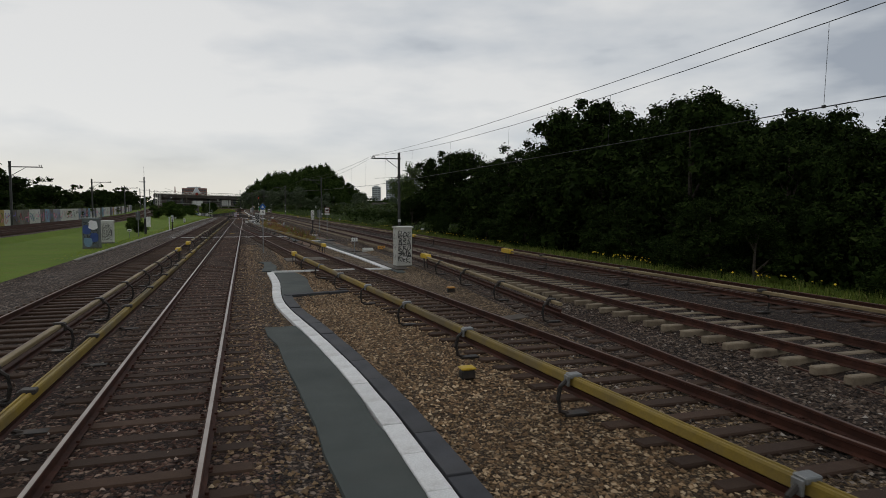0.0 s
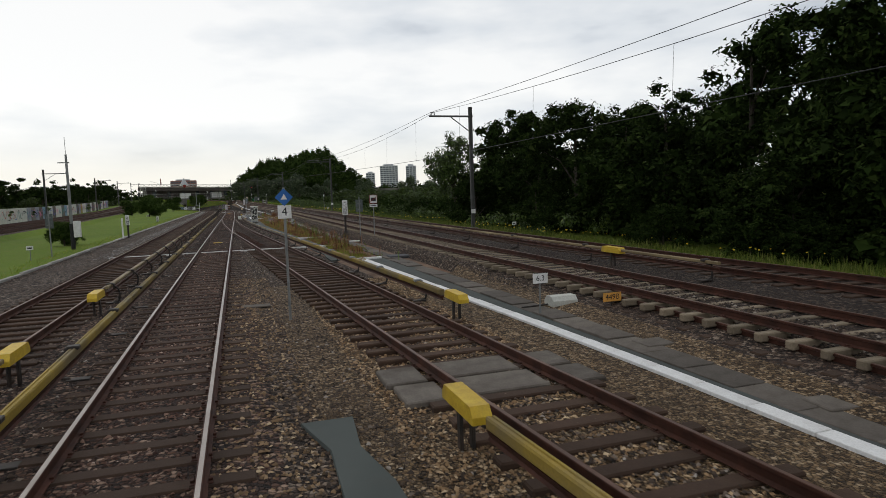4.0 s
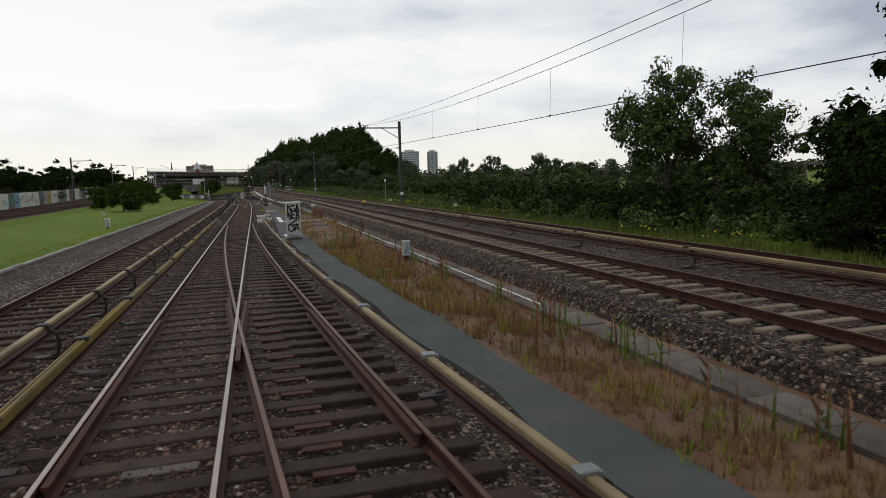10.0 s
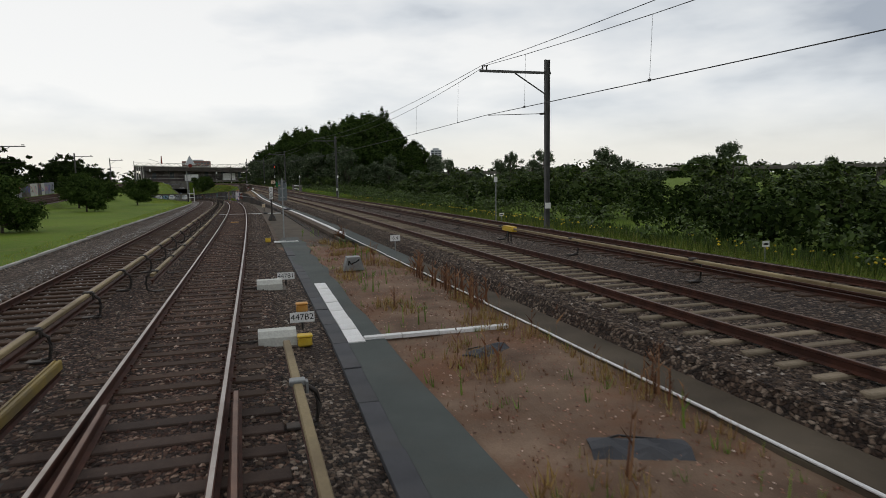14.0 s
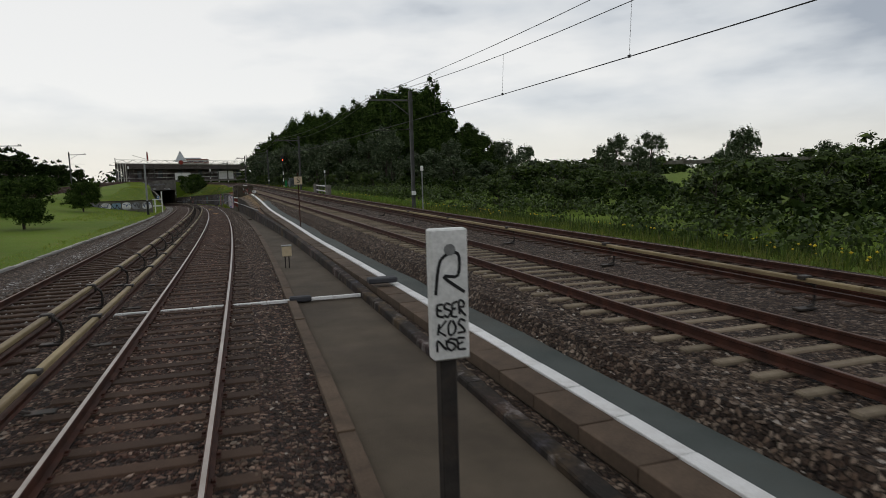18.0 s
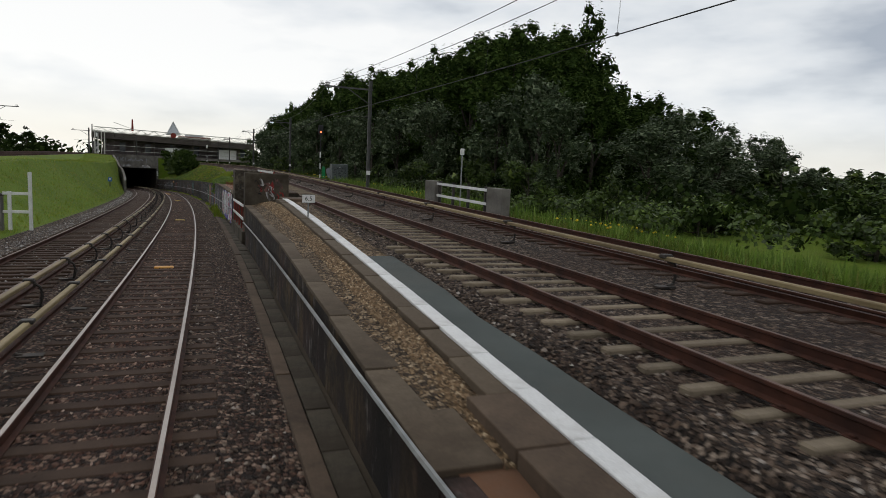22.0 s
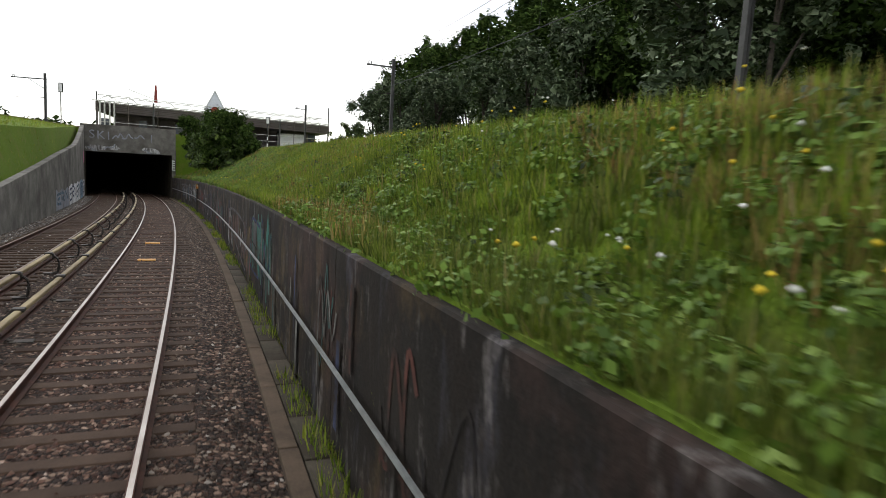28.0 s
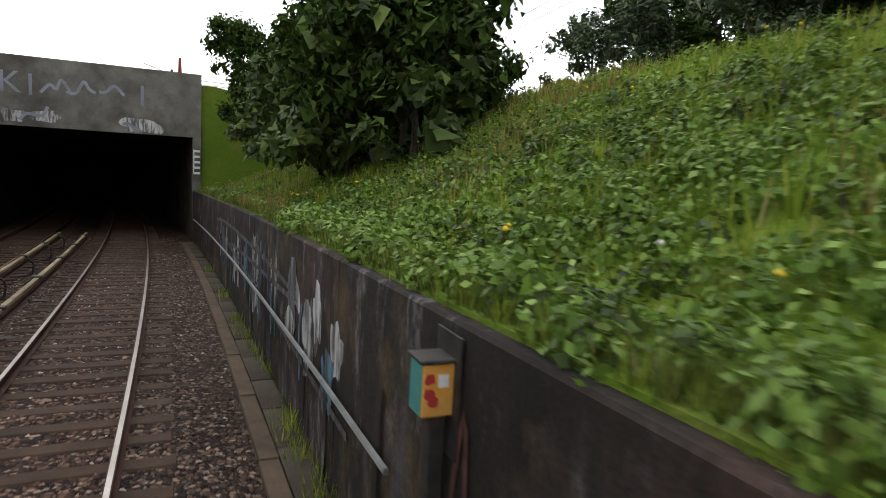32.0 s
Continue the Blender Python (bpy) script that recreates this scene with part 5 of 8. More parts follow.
portal_part("jamb", PORTAL - 0.15, PORTAL + 0.05, 2.6, 2.95, lambda s: z0(s) - 0.4, const(0.05), "concrete")
for p, q in ((300, 306), (306, 312.5), (312.5, 319), (319, 325.5), (325.5, 332), (332, 338.5), (338.5, 345)):
    secs = [[at(s, -5.95, z0(s) - 0.8), at(s, -5.6, z0(s) - 0.8), at(s, -5.6, WING_Z(s)), at(s, -5.95, WING_Z(s))] for s in run(p + 0.01, q - 0.01, 2)]
    part("wing_wall", loft_body(secs), M["concrete"], portal)
gauge = thing("height_marker", "white ladder-like marker on the portal's jamb", "marker", stand(344.8, 2.77, -1.55))
for i in range(5):
    part("rung", Body().box((-0.12, -0.03, i * 0.24), (0.12, -0.01, i * 0.24 + 0.1), 0.004), M["plate_white"], gauge)
part("rail", Body().box((-0.15, -0.02, 0), (-0.11, 0.0, 1.1), 0.004), M["plate_white"], gauge)

# ---- painted walls: blots, strokes and letters of no known word ----
PAINT = {n: worn("paint_" + n, a, b, (0.1, 0.095, 0.085), 1.6, 30, 0.8, 0, 0.001, 0.1, 0.25, 0.75, 0.56) for n, a, b in (
    ("white", (0.7, 0.7, 0.71), (0.82, 0.82, 0.84)), ("slate", (0.03, 0.031, 0.036), (0.075, 0.073, 0.082)), ("pink", (0.68, 0.2, 0.33), (0.78, 0.27, 0.41)), ("black", (0.012, 0.012, 0.013), (0.025, 0.025, 0.026)), ("purple", (0.12, 0.09, 0.36), (0.18, 0.15, 0.48)),
    ("green", (0.015, 0.2, 0.07), (0.025, 0.3, 0.11)), ("teal", (0.05, 0.2, 0.18), (0.09, 0.3, 0.27)), ("orange", (0.4, 0.1, 0.035), (0.52, 0.16, 0.05)), ("red", (0.36, 0.03, 0.03), (0.46, 0.05, 0.045)),
    ("blue", (0.04, 0.07, 0.2), (0.07, 0.11, 0.3)), ("grey", (0.2, 0.21, 0.24), (0.32, 0.33, 0.37)), ("ochre", (0.26, 0.2, 0.05), (0.36, 0.28, 0.08)), ("sky", (0.16, 0.26, 0.36), (0.24, 0.36, 0.46)))}


def wall_point(s, up, off):
    return at(s, WALL_L(s) - off, z0(s) + up)


def blob_body(where, u, v, ru, rv, off, seed, n=18, rough=0.25):
    """A flat blot of paint round u, v on a surface given by where(u, v, off)."""
    pts = []
    for i in range(n):
        a = 2 * math.pi * i / n
        k = 1 + rough * noise.noise(Vector((math.cos(a) * 1.3 + seed * 3.1, math.sin(a) * 1.3, seed)))
        pts.append((u + ru * k * math.copysign(abs(math.cos(a)) ** 0.7, math.cos(a)), v + rv * k * math.copysign(abs(math.sin(a)) ** 0.7, math.sin(a))))
    return Body().add([where(p, q, off) for p, q in pts], [tuple(range(n))])


def stroke_body(where, pts, w, off):
    """A brush stroke of width w through points on a surface."""
    b = Body()
    vs = []
    for i, (u, v) in enumerate(pts):
        p, q = pts[max(i - 1, 0)], pts[min(i + 1, len(pts) - 1)]
        d = Vector((q[0] - p[0], q[1] - p[1]))
        d = Vector((-d.y, d.x)).normalized() * w / 2 if d.length else Vector((0, w / 2))
        vs += [where(u + d.x, v + d.y, off), where(u - d.x, v - d.y, off)]
    return b.add(vs, [(2 * i, 2 * i + 1, 2 * i + 3, 2 * i + 2) for i in range(len(pts) - 1)])


def scribble(u0, u1, v0, v1, seed, n=9):
    r = random.Random(seed)
    return [(u0 + (u1 - u0) * (i / (n - 1)) + r.uniform(-0.12, 0.12) * (u1 - u0), r.uniform(v0, v1)) for i in range(n)]


def curve_pts(pts, k=5):
    out = []
    for i in range(len(pts) - 1):
        p0, p1, p2, p3 = [pts[min(max(j, 0), len(pts) - 1)] for j in (i - 1, i, i + 1, i + 2)]
        for q in range(k):
            t = q / k
            out.append(tuple(0.5 * (2 * b + (c - a) * t + (2 * a - 5 * b + 4 * c - d) * t * t + (3 * b - a - 3 * c + d) * t ** 3) for a, b, c, d in zip(p0, p1, p2, p3)))
    return out + [pts[-1]]


GLYPH = {
    "A": (((0, 0), (0.42, 1), (0.55, 1), (1, 0)), ((0.15, 0.4), (0.85, 0.42))), "N": (((0, 0), (0.05, 1), (0.9, 0.05), (1, 1)),),
    "E": (((1, 1), (0.05, 0.95), (0, 0.5), (0.05, 0.05), (1, 0)), ((0, 0.5), (0.8, 0.55))), "Z": (((0, 0.9), (1, 1), (0.05, 0.05), (1, 0)),),
    "G": (((1, 0.85), (0.4, 1), (0, 0.5), (0.4, 0), (1, 0.2), (0.95, 0.5), (0.55, 0.48)),), "K": (((0, 0), (0.05, 1)), ((1, 1), (0.1, 0.45), (1, 0))),
    "M": (((0, 0), (0.15, 1), (0.5, 0.4), (0.85, 1), (1, 0)),), "I": (((0.5, 0), (0.5, 1)), ((0.1, 0.02), (0.95, 0))), "S": (((1, 0.9), (0.4, 1), (0.05, 0.75), (0.5, 0.5), (0.95, 0.25), (0.5, 0), (0, 0.1)),),
    "R": (((0, 0), (0.05, 1), (0.8, 0.95), (0.85, 0.6), (0.1, 0.5), (1, 0)),), "O": (((0.5, 1), (0.05, 0.6), (0.2, 0.05), (0.8, 0.05), (0.95, 0.6), (0.5, 1)),), "D": (((0.1, 0.1), (0, 0.9), (0.7, 0.95), (1, 0.5), (0.6, 0.02), (0.1, 0.1)),)}


def glyphs(text, u0, u1, v0, v1, seed, wob=0.08, flip=False):
    """Brush lines of painted letter forms that fill a field."""
    r = random.Random(seed)
    out, step = [], (u1 - u0) / len(text)
    for i, ch in enumerate(text):
        for line in GLYPH[ch]:
            pts = [(u0 + step * (i + 0.08 + 0.84 * ((1 - x) if flip else x) + r.uniform(-wob, wob)), v0 + (v1 - v0) * (y + r.uniform(-wob, wob))) for x, y in line]
            out.append(curve_pts(pts, 4) if len(pts) > 3 else pts)
    return out


def old_paint(name, col, cover=0.5):
    """Weathered spray paint that has run and flaked down to the concrete."""
    k = Nodes("old_" + name)
    v = k.co()
    stretch = k.n("ShaderNodeMapping", Scale=(3.0, 3.0, 0.55))
    k.link(v, stretch.inputs["Vector"])
    streak, blot, fine = k.noise(2.2, 6, stretch.outputs[0], 0.7), k.noise(1.5, 5, v, 0.65), k.noise(35, 3, v)
    c = k.mix(k.ramp(blot, (0.35, (0, 0, 0)), (0.65, (1, 1, 1))), tuple(0.55 * q for q in col), col)
    c = k.mix(k.ramp(streak, (cover - 0.09, (0, 0, 0)), (cover + 0.03, (0.88, 0.88, 0.88))), c, (0.06, 0.05, 0.043))
    c = k.mix(0.35, c, k.ramp(fine, (0.25, (0.3, 0.3, 0.3)), (0.75, (1, 1, 1))), "MULTIPLY")
    k.bump(fine, 0.003)
    return k.done(c, 0.88, 0, 0.2)


OLD = {n: old_paint(n, c, q) for n, c, q in (("white", (0.62, 0.61, 0.6), 0.52), ("lilac", (0.3, 0.27, 0.4), 0.53), ("grey", (0.2, 0.2, 0.22), 0.5), ("slate", (0.06, 0.062, 0.07), 0.55), ("teal", (0.06, 0.27, 0.23), 0.5), ("mint", (0.22, 0.42, 0.35), 0.5), ("sky", (0.14, 0.26, 0.36), 0.52), ("blue", (0.03, 0.05, 0.16), 0.53), ("orange", (0.5, 0.13, 0.04), 0.53), ("red", (0.34, 0.04, 0.035), 0.52), ("cream", (0.45, 0.36, 0.22), 0.52), ("green", (0.02, 0.26, 0.1), 0.56), ("black", (0.014, 0.014, 0.016), 0.58), ("rose", (0.3, 0.14, 0.12), 0.48), ("ochre", (0.26, 0.17, 0.05), 0.48))}


def mural(a, b, v0, v1, backing, fill, edge, halo, accents, wiggle, text, seed, label):
    """Fat sprayed letters: halo, dark outline, pale fill, coloured shading and thin wavy lines."""
    t = thing("mural", label, "graffiti")
    r = random.Random(seed)
    n = max(2, int((b - a) / 0.5))
    secs = [[wall_point(a + (b - a) * i / n, v0 + 0.06 * r.random(), 0.003), wall_point(a + (b - a) * i / n, v1 - 0.16 * r.random(), 0.003)] for i in range(n + 1)]
    part("backing", loft_body(secs, closed=False), PAINT[backing], t)
    lines = glyphs(text, a + 0.15, b - 0.1, v0 + 0.25, v1 - 0.22, seed, 0.05, True)
    fat = 0.36 * (b - a) / len(text)
    for layer, (wide, off, col) in enumerate(((fat + 0.2, 0.004, halo), (fat + 0.11, 0.007, edge), (fat, 0.011, fill))):
        for i, pts in enumerate(lines):
            part(("halo", "outline", "fill")[layer], stroke_body(wall_point, pts, wide, off + 0.0004 * i), PAINT[col], t)
    for i, pts in enumerate(lines):
        k = len(pts) // 2
        part("shade", stroke_body(wall_point, pts[:max(2, k)] if i % 2 else pts[-max(2, k):], fat * r.uniform(0.35, 0.65), 0.016 + 0.0004 * i), PAINT[r.choice(accents)], t)
        u, v = pts[k]
        wave = [(u + 0.06 * math.sin(q * 1.3) + r.uniform(-0.02, 0.02), v0 + 0.25 + (v1 - v0 - 0.5) * q / 14) for q in range(15)]
        part("stroke", stroke_body(wall_point, wave, 0.022, 0.021 + 0.0004 * i), PAINT[r.choice(wiggle)], t)
    return t


def faded_mural(a, b, v0, v1, backing, colours, lines, n, text, seed, label):
    """Old layers of paint: patches that run downwards under thin outlines."""
    t = thing("mural", label, "graffiti")
    r = random.Random(seed)
    if backing:
        k = max(2, int((b - a) / 0.4))
        secs = [[wall_point(a + (b - a) * i / k, v0 + 0.06 * r.random(), 0.003), wall_point(a + (b - a) * i / k, v1 - 0.3 * r.random(), 0.003)] for i in range(k + 1)]
        part("backing", loft_body(secs, closed=False), OLD[backing], t)
    for i in range(n):
        u, v, wide = r.uniform(a + 0.1, b - 0.1), r.uniform(v0 + 0.5, v1 - 0.05), r.uniform(0.06, 0.34)
        tall = r.uniform(0.25, 1.0) * (v - v0)
        pts = curve_pts([(u, v), (u + r.uniform(-0.12, 0.12), v - tall * 0.35), (u + r.uniform(-0.1, 0.1), v - tall * 0.7), (u + r.uniform(-0.06, 0.06), v - tall)], 4)
        body = stroke_body(wall_point, pts, wide, 0.004 + 0.0002 * i) if i % 3 == 0 else blob_body(wall_point, u, v - tall / 2, wide * 0.8 + 0.05, tall * 0.45 + 0.08, 0.004 + 0.0002 * i, seed * 3 + i, 20, 0.9)
        part("patch", body, OLD[r.choice(colours)], t)
    for i, pts in enumerate(glyphs(text, a, b, v0 + 0.15, v1 - 0.15, seed, 0.12, True)):
        part("outline", stroke_body(wall_point, pts, r.uniform(0.04, 0.08), 0.02 + 0.0004 * i), OLD[r.choice(lines)], t)
    return t


mural(228.25, 232.9, -0.12, 1.66, "purple", "white", "black", "ochre", ("pink", "pink", "white"), ("teal", "blue", "purple"), "SRDEN", 3, "white and pink bubble letters outlined in black")
mural(233.1, 238.4, -0.12, 1.7, "purple", "white", "black", "ochre", ("pink", "white", "white"), ("green", "blue", "purple"), "NRMOSN", 11, "white bubble letters with pink marks on purple")
faded_mural(238.5, 241.3, -0.1, 1.78, "slate", ("slate", "grey", "slate", "white", "black"), ("grey", "white"), 22, "RNSE", 21, "faded grey letter shapes on a dark painted wall")
faded_mural(241.3, 245.4, -0.05, 1.8, "slate", ("lilac", "lilac", "grey", "slate", "white"), ("white", "white", "black"), 20, "NSOA", 31, "lilac and grey painted shapes with white outlines")
faded_mural(245.4, 248.0, -0.05, 1.85, "slate", ("lilac", "grey", "sky", "white"), ("white", "black"), 14, "RA", 33, "pale grey and blue painted patches")
faded_mural(248.0, 250.4, -0.05, 1.9, "blue", ("orange", "red", "orange", "sky", "cream"), ("white", "sky"), 16, "SO", 41, "orange and red painted shapes outlined in white")
faded_mural(250.4, 254.6, -0.05, 1.85, "slate", ("sky", "cream", "lilac", "orange", "grey", "teal"), ("white", "black", "white"), 30, "EKSRN", 47, "colourful overlapping painted shapes")
faded_mural(254.6, 257.0, -0.05, 1.85, "cream", ("orange", "red", "cream", "white"), ("white", "red"), 18, "ZAR", 49, "orange and cream painted patches")
faded_mural(257.0, 257.9, -0.05, 1.85, "green", ("green", "green", "black"), ("white",), 5, "I", 53, "bright green painted strip")
faded_mural(258.0, 263.5, -0.05, 1.85, "black", ("black", "white", "slate"), ("white", "white", "grey"), 20, "NKEARS", 57, "black painted stretch with white outlines")
faded_mural(263.6, 270.5, -0.05, 1.75, "slate", ("black", "grey", "slate", "ochre"), ("grey", "white"), 26, "REZANS", 67, "dark painted stretch with thin white lines")
faded_mural(283.0, 287.4, 0.2, 1.72, None, ("teal", "mint", "teal", "sky", "mint", "grey"), ("blue", "black"), 42, "NE", 71, "mint and teal paint running down the concrete")
faded_mural(287.4, 296.0, -0.05, 1.5, None, ("rose", "white", "ochre", "rose", "grey"), ("grey",), 46, "R", 73, "faded rose and ochre paint on bare concrete")
faded_mural(299.0, 303.5, 0.0, 1.6, None, ("teal", "blue", "grey", "rose"), ("red", "white"), 24, "SA", 79, "faded teal and red marks on concrete")
faded_mural(306.0, 312.5, 0.0, 1.6, None, ("blue", "grey", "slate", "ochre"), ("white", "blue"), 26, "DN", 83, "blue and grey tags on dark concrete")
faded_mural(313.0, 317.0, 0.1, 1.6, None, ("red", "grey", "slate"), ("red", "red"), 12, "SARO", 85, "red painted letters on dark concrete")
faded_mural(320.0, 334.0, 0.3, 1.7, None, ("white", "grey", "sky", "white"), ("grey", "white"), 40, "R", 89, "white lime and paint runs on the wall")
tags = thing("tags", "thin painted tags and drips along the wall", "graffiti")
FADED = [worn("faded_" + n, tuple(0.6 * v for v in c), c, (0.03, 0.024, 0.02), 4.0, 40, 0.9, 0, 0.002, 0, 0.2, 1.0, 0.47) for n, c in (("grey", (0.2, 0.19, 0.18)), ("white", (0.3, 0.29, 0.27)), ("blue", (0.07, 0.085, 0.17)), ("teal", (0.08, 0.16, 0.15)), ("red", (0.17, 0.07, 0.055)), ("dark", (0.03, 0.028, 0.03)))]
r_t = random.Random(5)
for i in range(52):
    u = r_t.choice([r_t.uniform(268, 299), r_t.uniform(287, 342), r_t.uniform(302, 316)])
    part("tag", stroke_body(wall_point, curve_pts(scribble(u, u + r_t.uniform(0.5, 1.5), 0.3, 1.7, i, 7)), r_t.uniform(0.025, 0.07), 0.006 + 0.0003 * i), r_t.choice(FADED), tags)
for i in range(70):
    u = r_t.uniform(270, 342)
    v = r_t.uniform(0.6, 1.7)
    part("drip", stroke_body(wall_point, [(u, v), (u + 0.03, v - r_t.uniform(0.3, 0.8)), (u + 0.02, v - r_t.uniform(0.8, 1.3))], r_t.uniform(0.03, 0.16), 0.026 + 0.0002 * i), r_t.choice(FADED), tags)


def on_portal(u, v, off):
    return at(PORTAL - off, u, v)


jb = thing("junction_box", "small pale junction box with blue scrawl on a dark foot", "box", stand(84.8, 6.0, z0(84.8) - 0.23) @ Matrix.Rotation(math.radians(-8), 4, "Z"))
part("foot", Body().tube([(0, 0, -0.15), (0.01, 0, 0.1), (0, 0, 0.24)], 0.1, 10), M["wood"], jb, "dark weathered foot")
part("body", Body().box((-0.12, -0.12, 0.22), (0.12, 0.12, 0.68), 0.012), M["white_box"], jb)
part("lid", Body().box((-0.14, -0.14, 0.68), (0.14, 0.14, 0.71), 0.008).box((-0.07, -0.06, 0.708), (0.07, 0.06, 0.72), 0.004), M["white_box"], jb)
part("slot", Body().box((-0.06, -0.126, 0.28), (-0.03, -0.118, 0.46), 0.003), M["dark_steel"], jb)
for i, pts in enumerate(glyphs("NZ", 0.0, 0.11, 0.28, 0.64, 31, 0.03)):
    part("scrawl", stroke_body(lambda u, v, off: Vector((u, -0.12 - off, v)), pts, 0.02, 0.003 + 0.001 * i), PAINT["sky"], jb)
pg = thing("portal_graffiti", "pale painted letters on the portal", "graffiti")
for i, (u, v, ru, rv) in enumerate(((-4.6, 0.42, 0.9, 0.28), (0.5, 0.35, 0.8, 0.3), (-2.9, 0.5, 0.5, 0.2))):
    part("patch", blob_body(on_portal, u, v, ru, rv, 0.003 + 0.0005 * i, 620 + i, 22, 0.7), OLD["white"], pg)
for i, (ch, l) in enumerate((("S", -4.9), ("K", -4.1), ("I", -3.4), ("1", 0.6))):
    w = words("letter", ch, 1.2, PAINT["grey"], pg, Matrix.Identity(4), 0.002)
    p = at(PORTAL - 0.006, l, 1.75 - 0.05 * i)
    w.matrix_world = pose(p.x, p.y, p.z, 90, 0, math.degrees(heading(PORTAL)))
for i, (u, v) in enumerate(((-2.6, 1.7), (-1.7, 1.75), (-0.6, 1.6), (-5.0, 0.5), (-3.4, 0.55), (0.2, 0.4))):
    part("stroke", stroke_body(on_portal, curve_pts(scribble(u - 0.4, u + 0.5, v - 0.35, v + 0.35, 90 + i, 5)), 0.12, 0.006 + i * 0.001), PAINT["grey"], pg)
wg = thing("wing_graffiti", "white and blue painted panels on the wing wall", "graffiti")
for i, (s_a, s_b, c, k) in enumerate(((339.2, 344.4, "white", 1.45), (334.0, 339.0, "sky", 1.5), (329.0, 333.9, "white", 1.4), (322.5, 328.8, "white", 1.3), (315.0, 322.3, "grey", 1.1))):
    secs = [[at(s, -5.596, z0(s) - 0.1), at(s, -5.596, z0(s) + k + 0.1 * math.sin(s * 2))] for s in run(s_a, s_b, 0.6)]
    part("panel", loft_body(secs, closed=False), PAINT[c], wg)
    for q, pts in enumerate(glyphs("ERN", s_a + 0.4, s_b - 0.4, z0(s_a) + 0.2, z0(s_a) + k - 0.3, 60 + i, 0.08)):
        part("stroke", stroke_body(lambda a, v, off: at(a, -5.596 + off, v), pts, 0.16, 0.004 + 0.0005 * q), OLD["blue" if i % 2 else "sky"], wg)
part("panel", blob_body(lambda a, v, off: at(a, -5.596 + off, v), 342.6, -0.55, 1.3, 0.6, 0.008, 203, rough=0.3), PAINT["pink"], wg)
bg_t = thing("block_graffiti", "faded red and white scrawl on the parapet block", "graffiti")
for i in range(26):
    r_b = random.Random(130 + i)
    u, v = r_b.uniform(3.0, 4.0), r_b.uniform(0.95, 1.6)
    col = "black" if u < 3.15 else r_b.choice(("rose", "rose", "red", "white"))
    part("scrawl", stroke_body(lambda a, q, off: at(218.9 - off, a, q), curve_pts([(u, v), (u + r_b.uniform(-0.1, 0.2), v + r_b.uniform(-0.1, 0.1)), (u + r_b.uniform(0.0, 0.25), v - r_b.uniform(0.1, 0.25)), (u + r_b.uniform(-0.05, 0.2), v - r_b.uniform(0.15, 0.35))], 4), 0.02 if col == "black" else r_b.uniform(0.03, 0.09), 0.003 + i * 0.0005), OLD[col], bg_t)
fb = thing("block_graffiti", "thin black scrawl on the dark parapet block", "graffiti")
for i, pts in enumerate(glyphs("NERDE", 2.75, 3.85, 0.78, 1.06, 77, 0.06)):
    part("scrawl", stroke_body(lambda a, q, off: at(226.7 - off, a, q), pts, 0.025, 0.003 + 0.0005 * i), PAINT["black"], fb)
ug = thing("graffiti", "white and blue graffiti along the underpass wall", "graffiti")
for i in range(9):
    u = -19.3 + i * 1.06
    part("panel", blob_body(lambda a, q, off: Vector((a, 221.85 - off, q)), u, -0.15, 0.5, 0.4, 0.003 + i * 0.0006, 500 + i, rough=0.2), PAINT[("white", "sky", "white", "grey")[i % 4]], ug)
    part("stroke", stroke_body(lambda a, q, off: Vector((a, 221.85 - off, q)), curve_pts(scribble(u - 0.45, u + 0.45, -0.45, 0.2, 510 + i, 6), 4), 0.07, 0.012 + i * 0.0006), PAINT[("blue", "black")[i % 2]], ug)



# ---- masts and wires of the main line ----


def catenary_mast(s, l, z, height, reach, label, second=True):
    t = thing("catenary_mast", label, "catenary mast", stand(s, l, z), group="catenary masts")
    b = Body().box((-0.11, -0.012, 0), (0.11, 0.012, height), 0.002)
    for x in (-0.11, 0.11):
        b.box((x - 0.012, -0.1, 0), (x + 0.012, 0.1, height), 0.002)
    part("pole", b, M["mast_steel"], t)
    part("base", Body().box((-0.3, -0.3, -0.5), (0.3, 0.3, 0.12), 0.03), M["concrete"], t)
    part("cantilever", Body().box((-reach - 0.25, -0.05, height - 0.72), (0.2, 0.05, height - 0.6), 0.006), M["mast_steel"], t)
    part("brace", Body().tube([(-reach * 0.52, 0, height - 0.72), (-0.05, 0, height - 1.75)], 0.035, 6), M["mast_steel"], t)
    ins = Body()
    for x in (-reach - 0.1, -reach + 0.12):
        ins.tube([(x, 0, height - 0.6), (x, 0, height - 0.42)], 0.035, 8)
    ins.box((-reach - 0.16, -0.03, height - 0.43), (-reach + 0.18, 0.03, height - 0.39), 0.004)
    part("insulator", ins, M["dark_steel"], t)
    part("steady_arm", Body().tube([(-0.1, 0, height - 2.7), (-reach * 0.95, 0, height - 2.82)], 0.018, 6).tube([(-0.14, 0, height - 2.7), (-0.4, 0, height - 2.72)], 0.05, 8), M["dark_steel"], t)
    if second:
        part("number_plate", Body().box((-0.16, -0.125, 1.15), (0.16, -0.115, 1.45), 0.003), M["plate_white"], t)
    return t


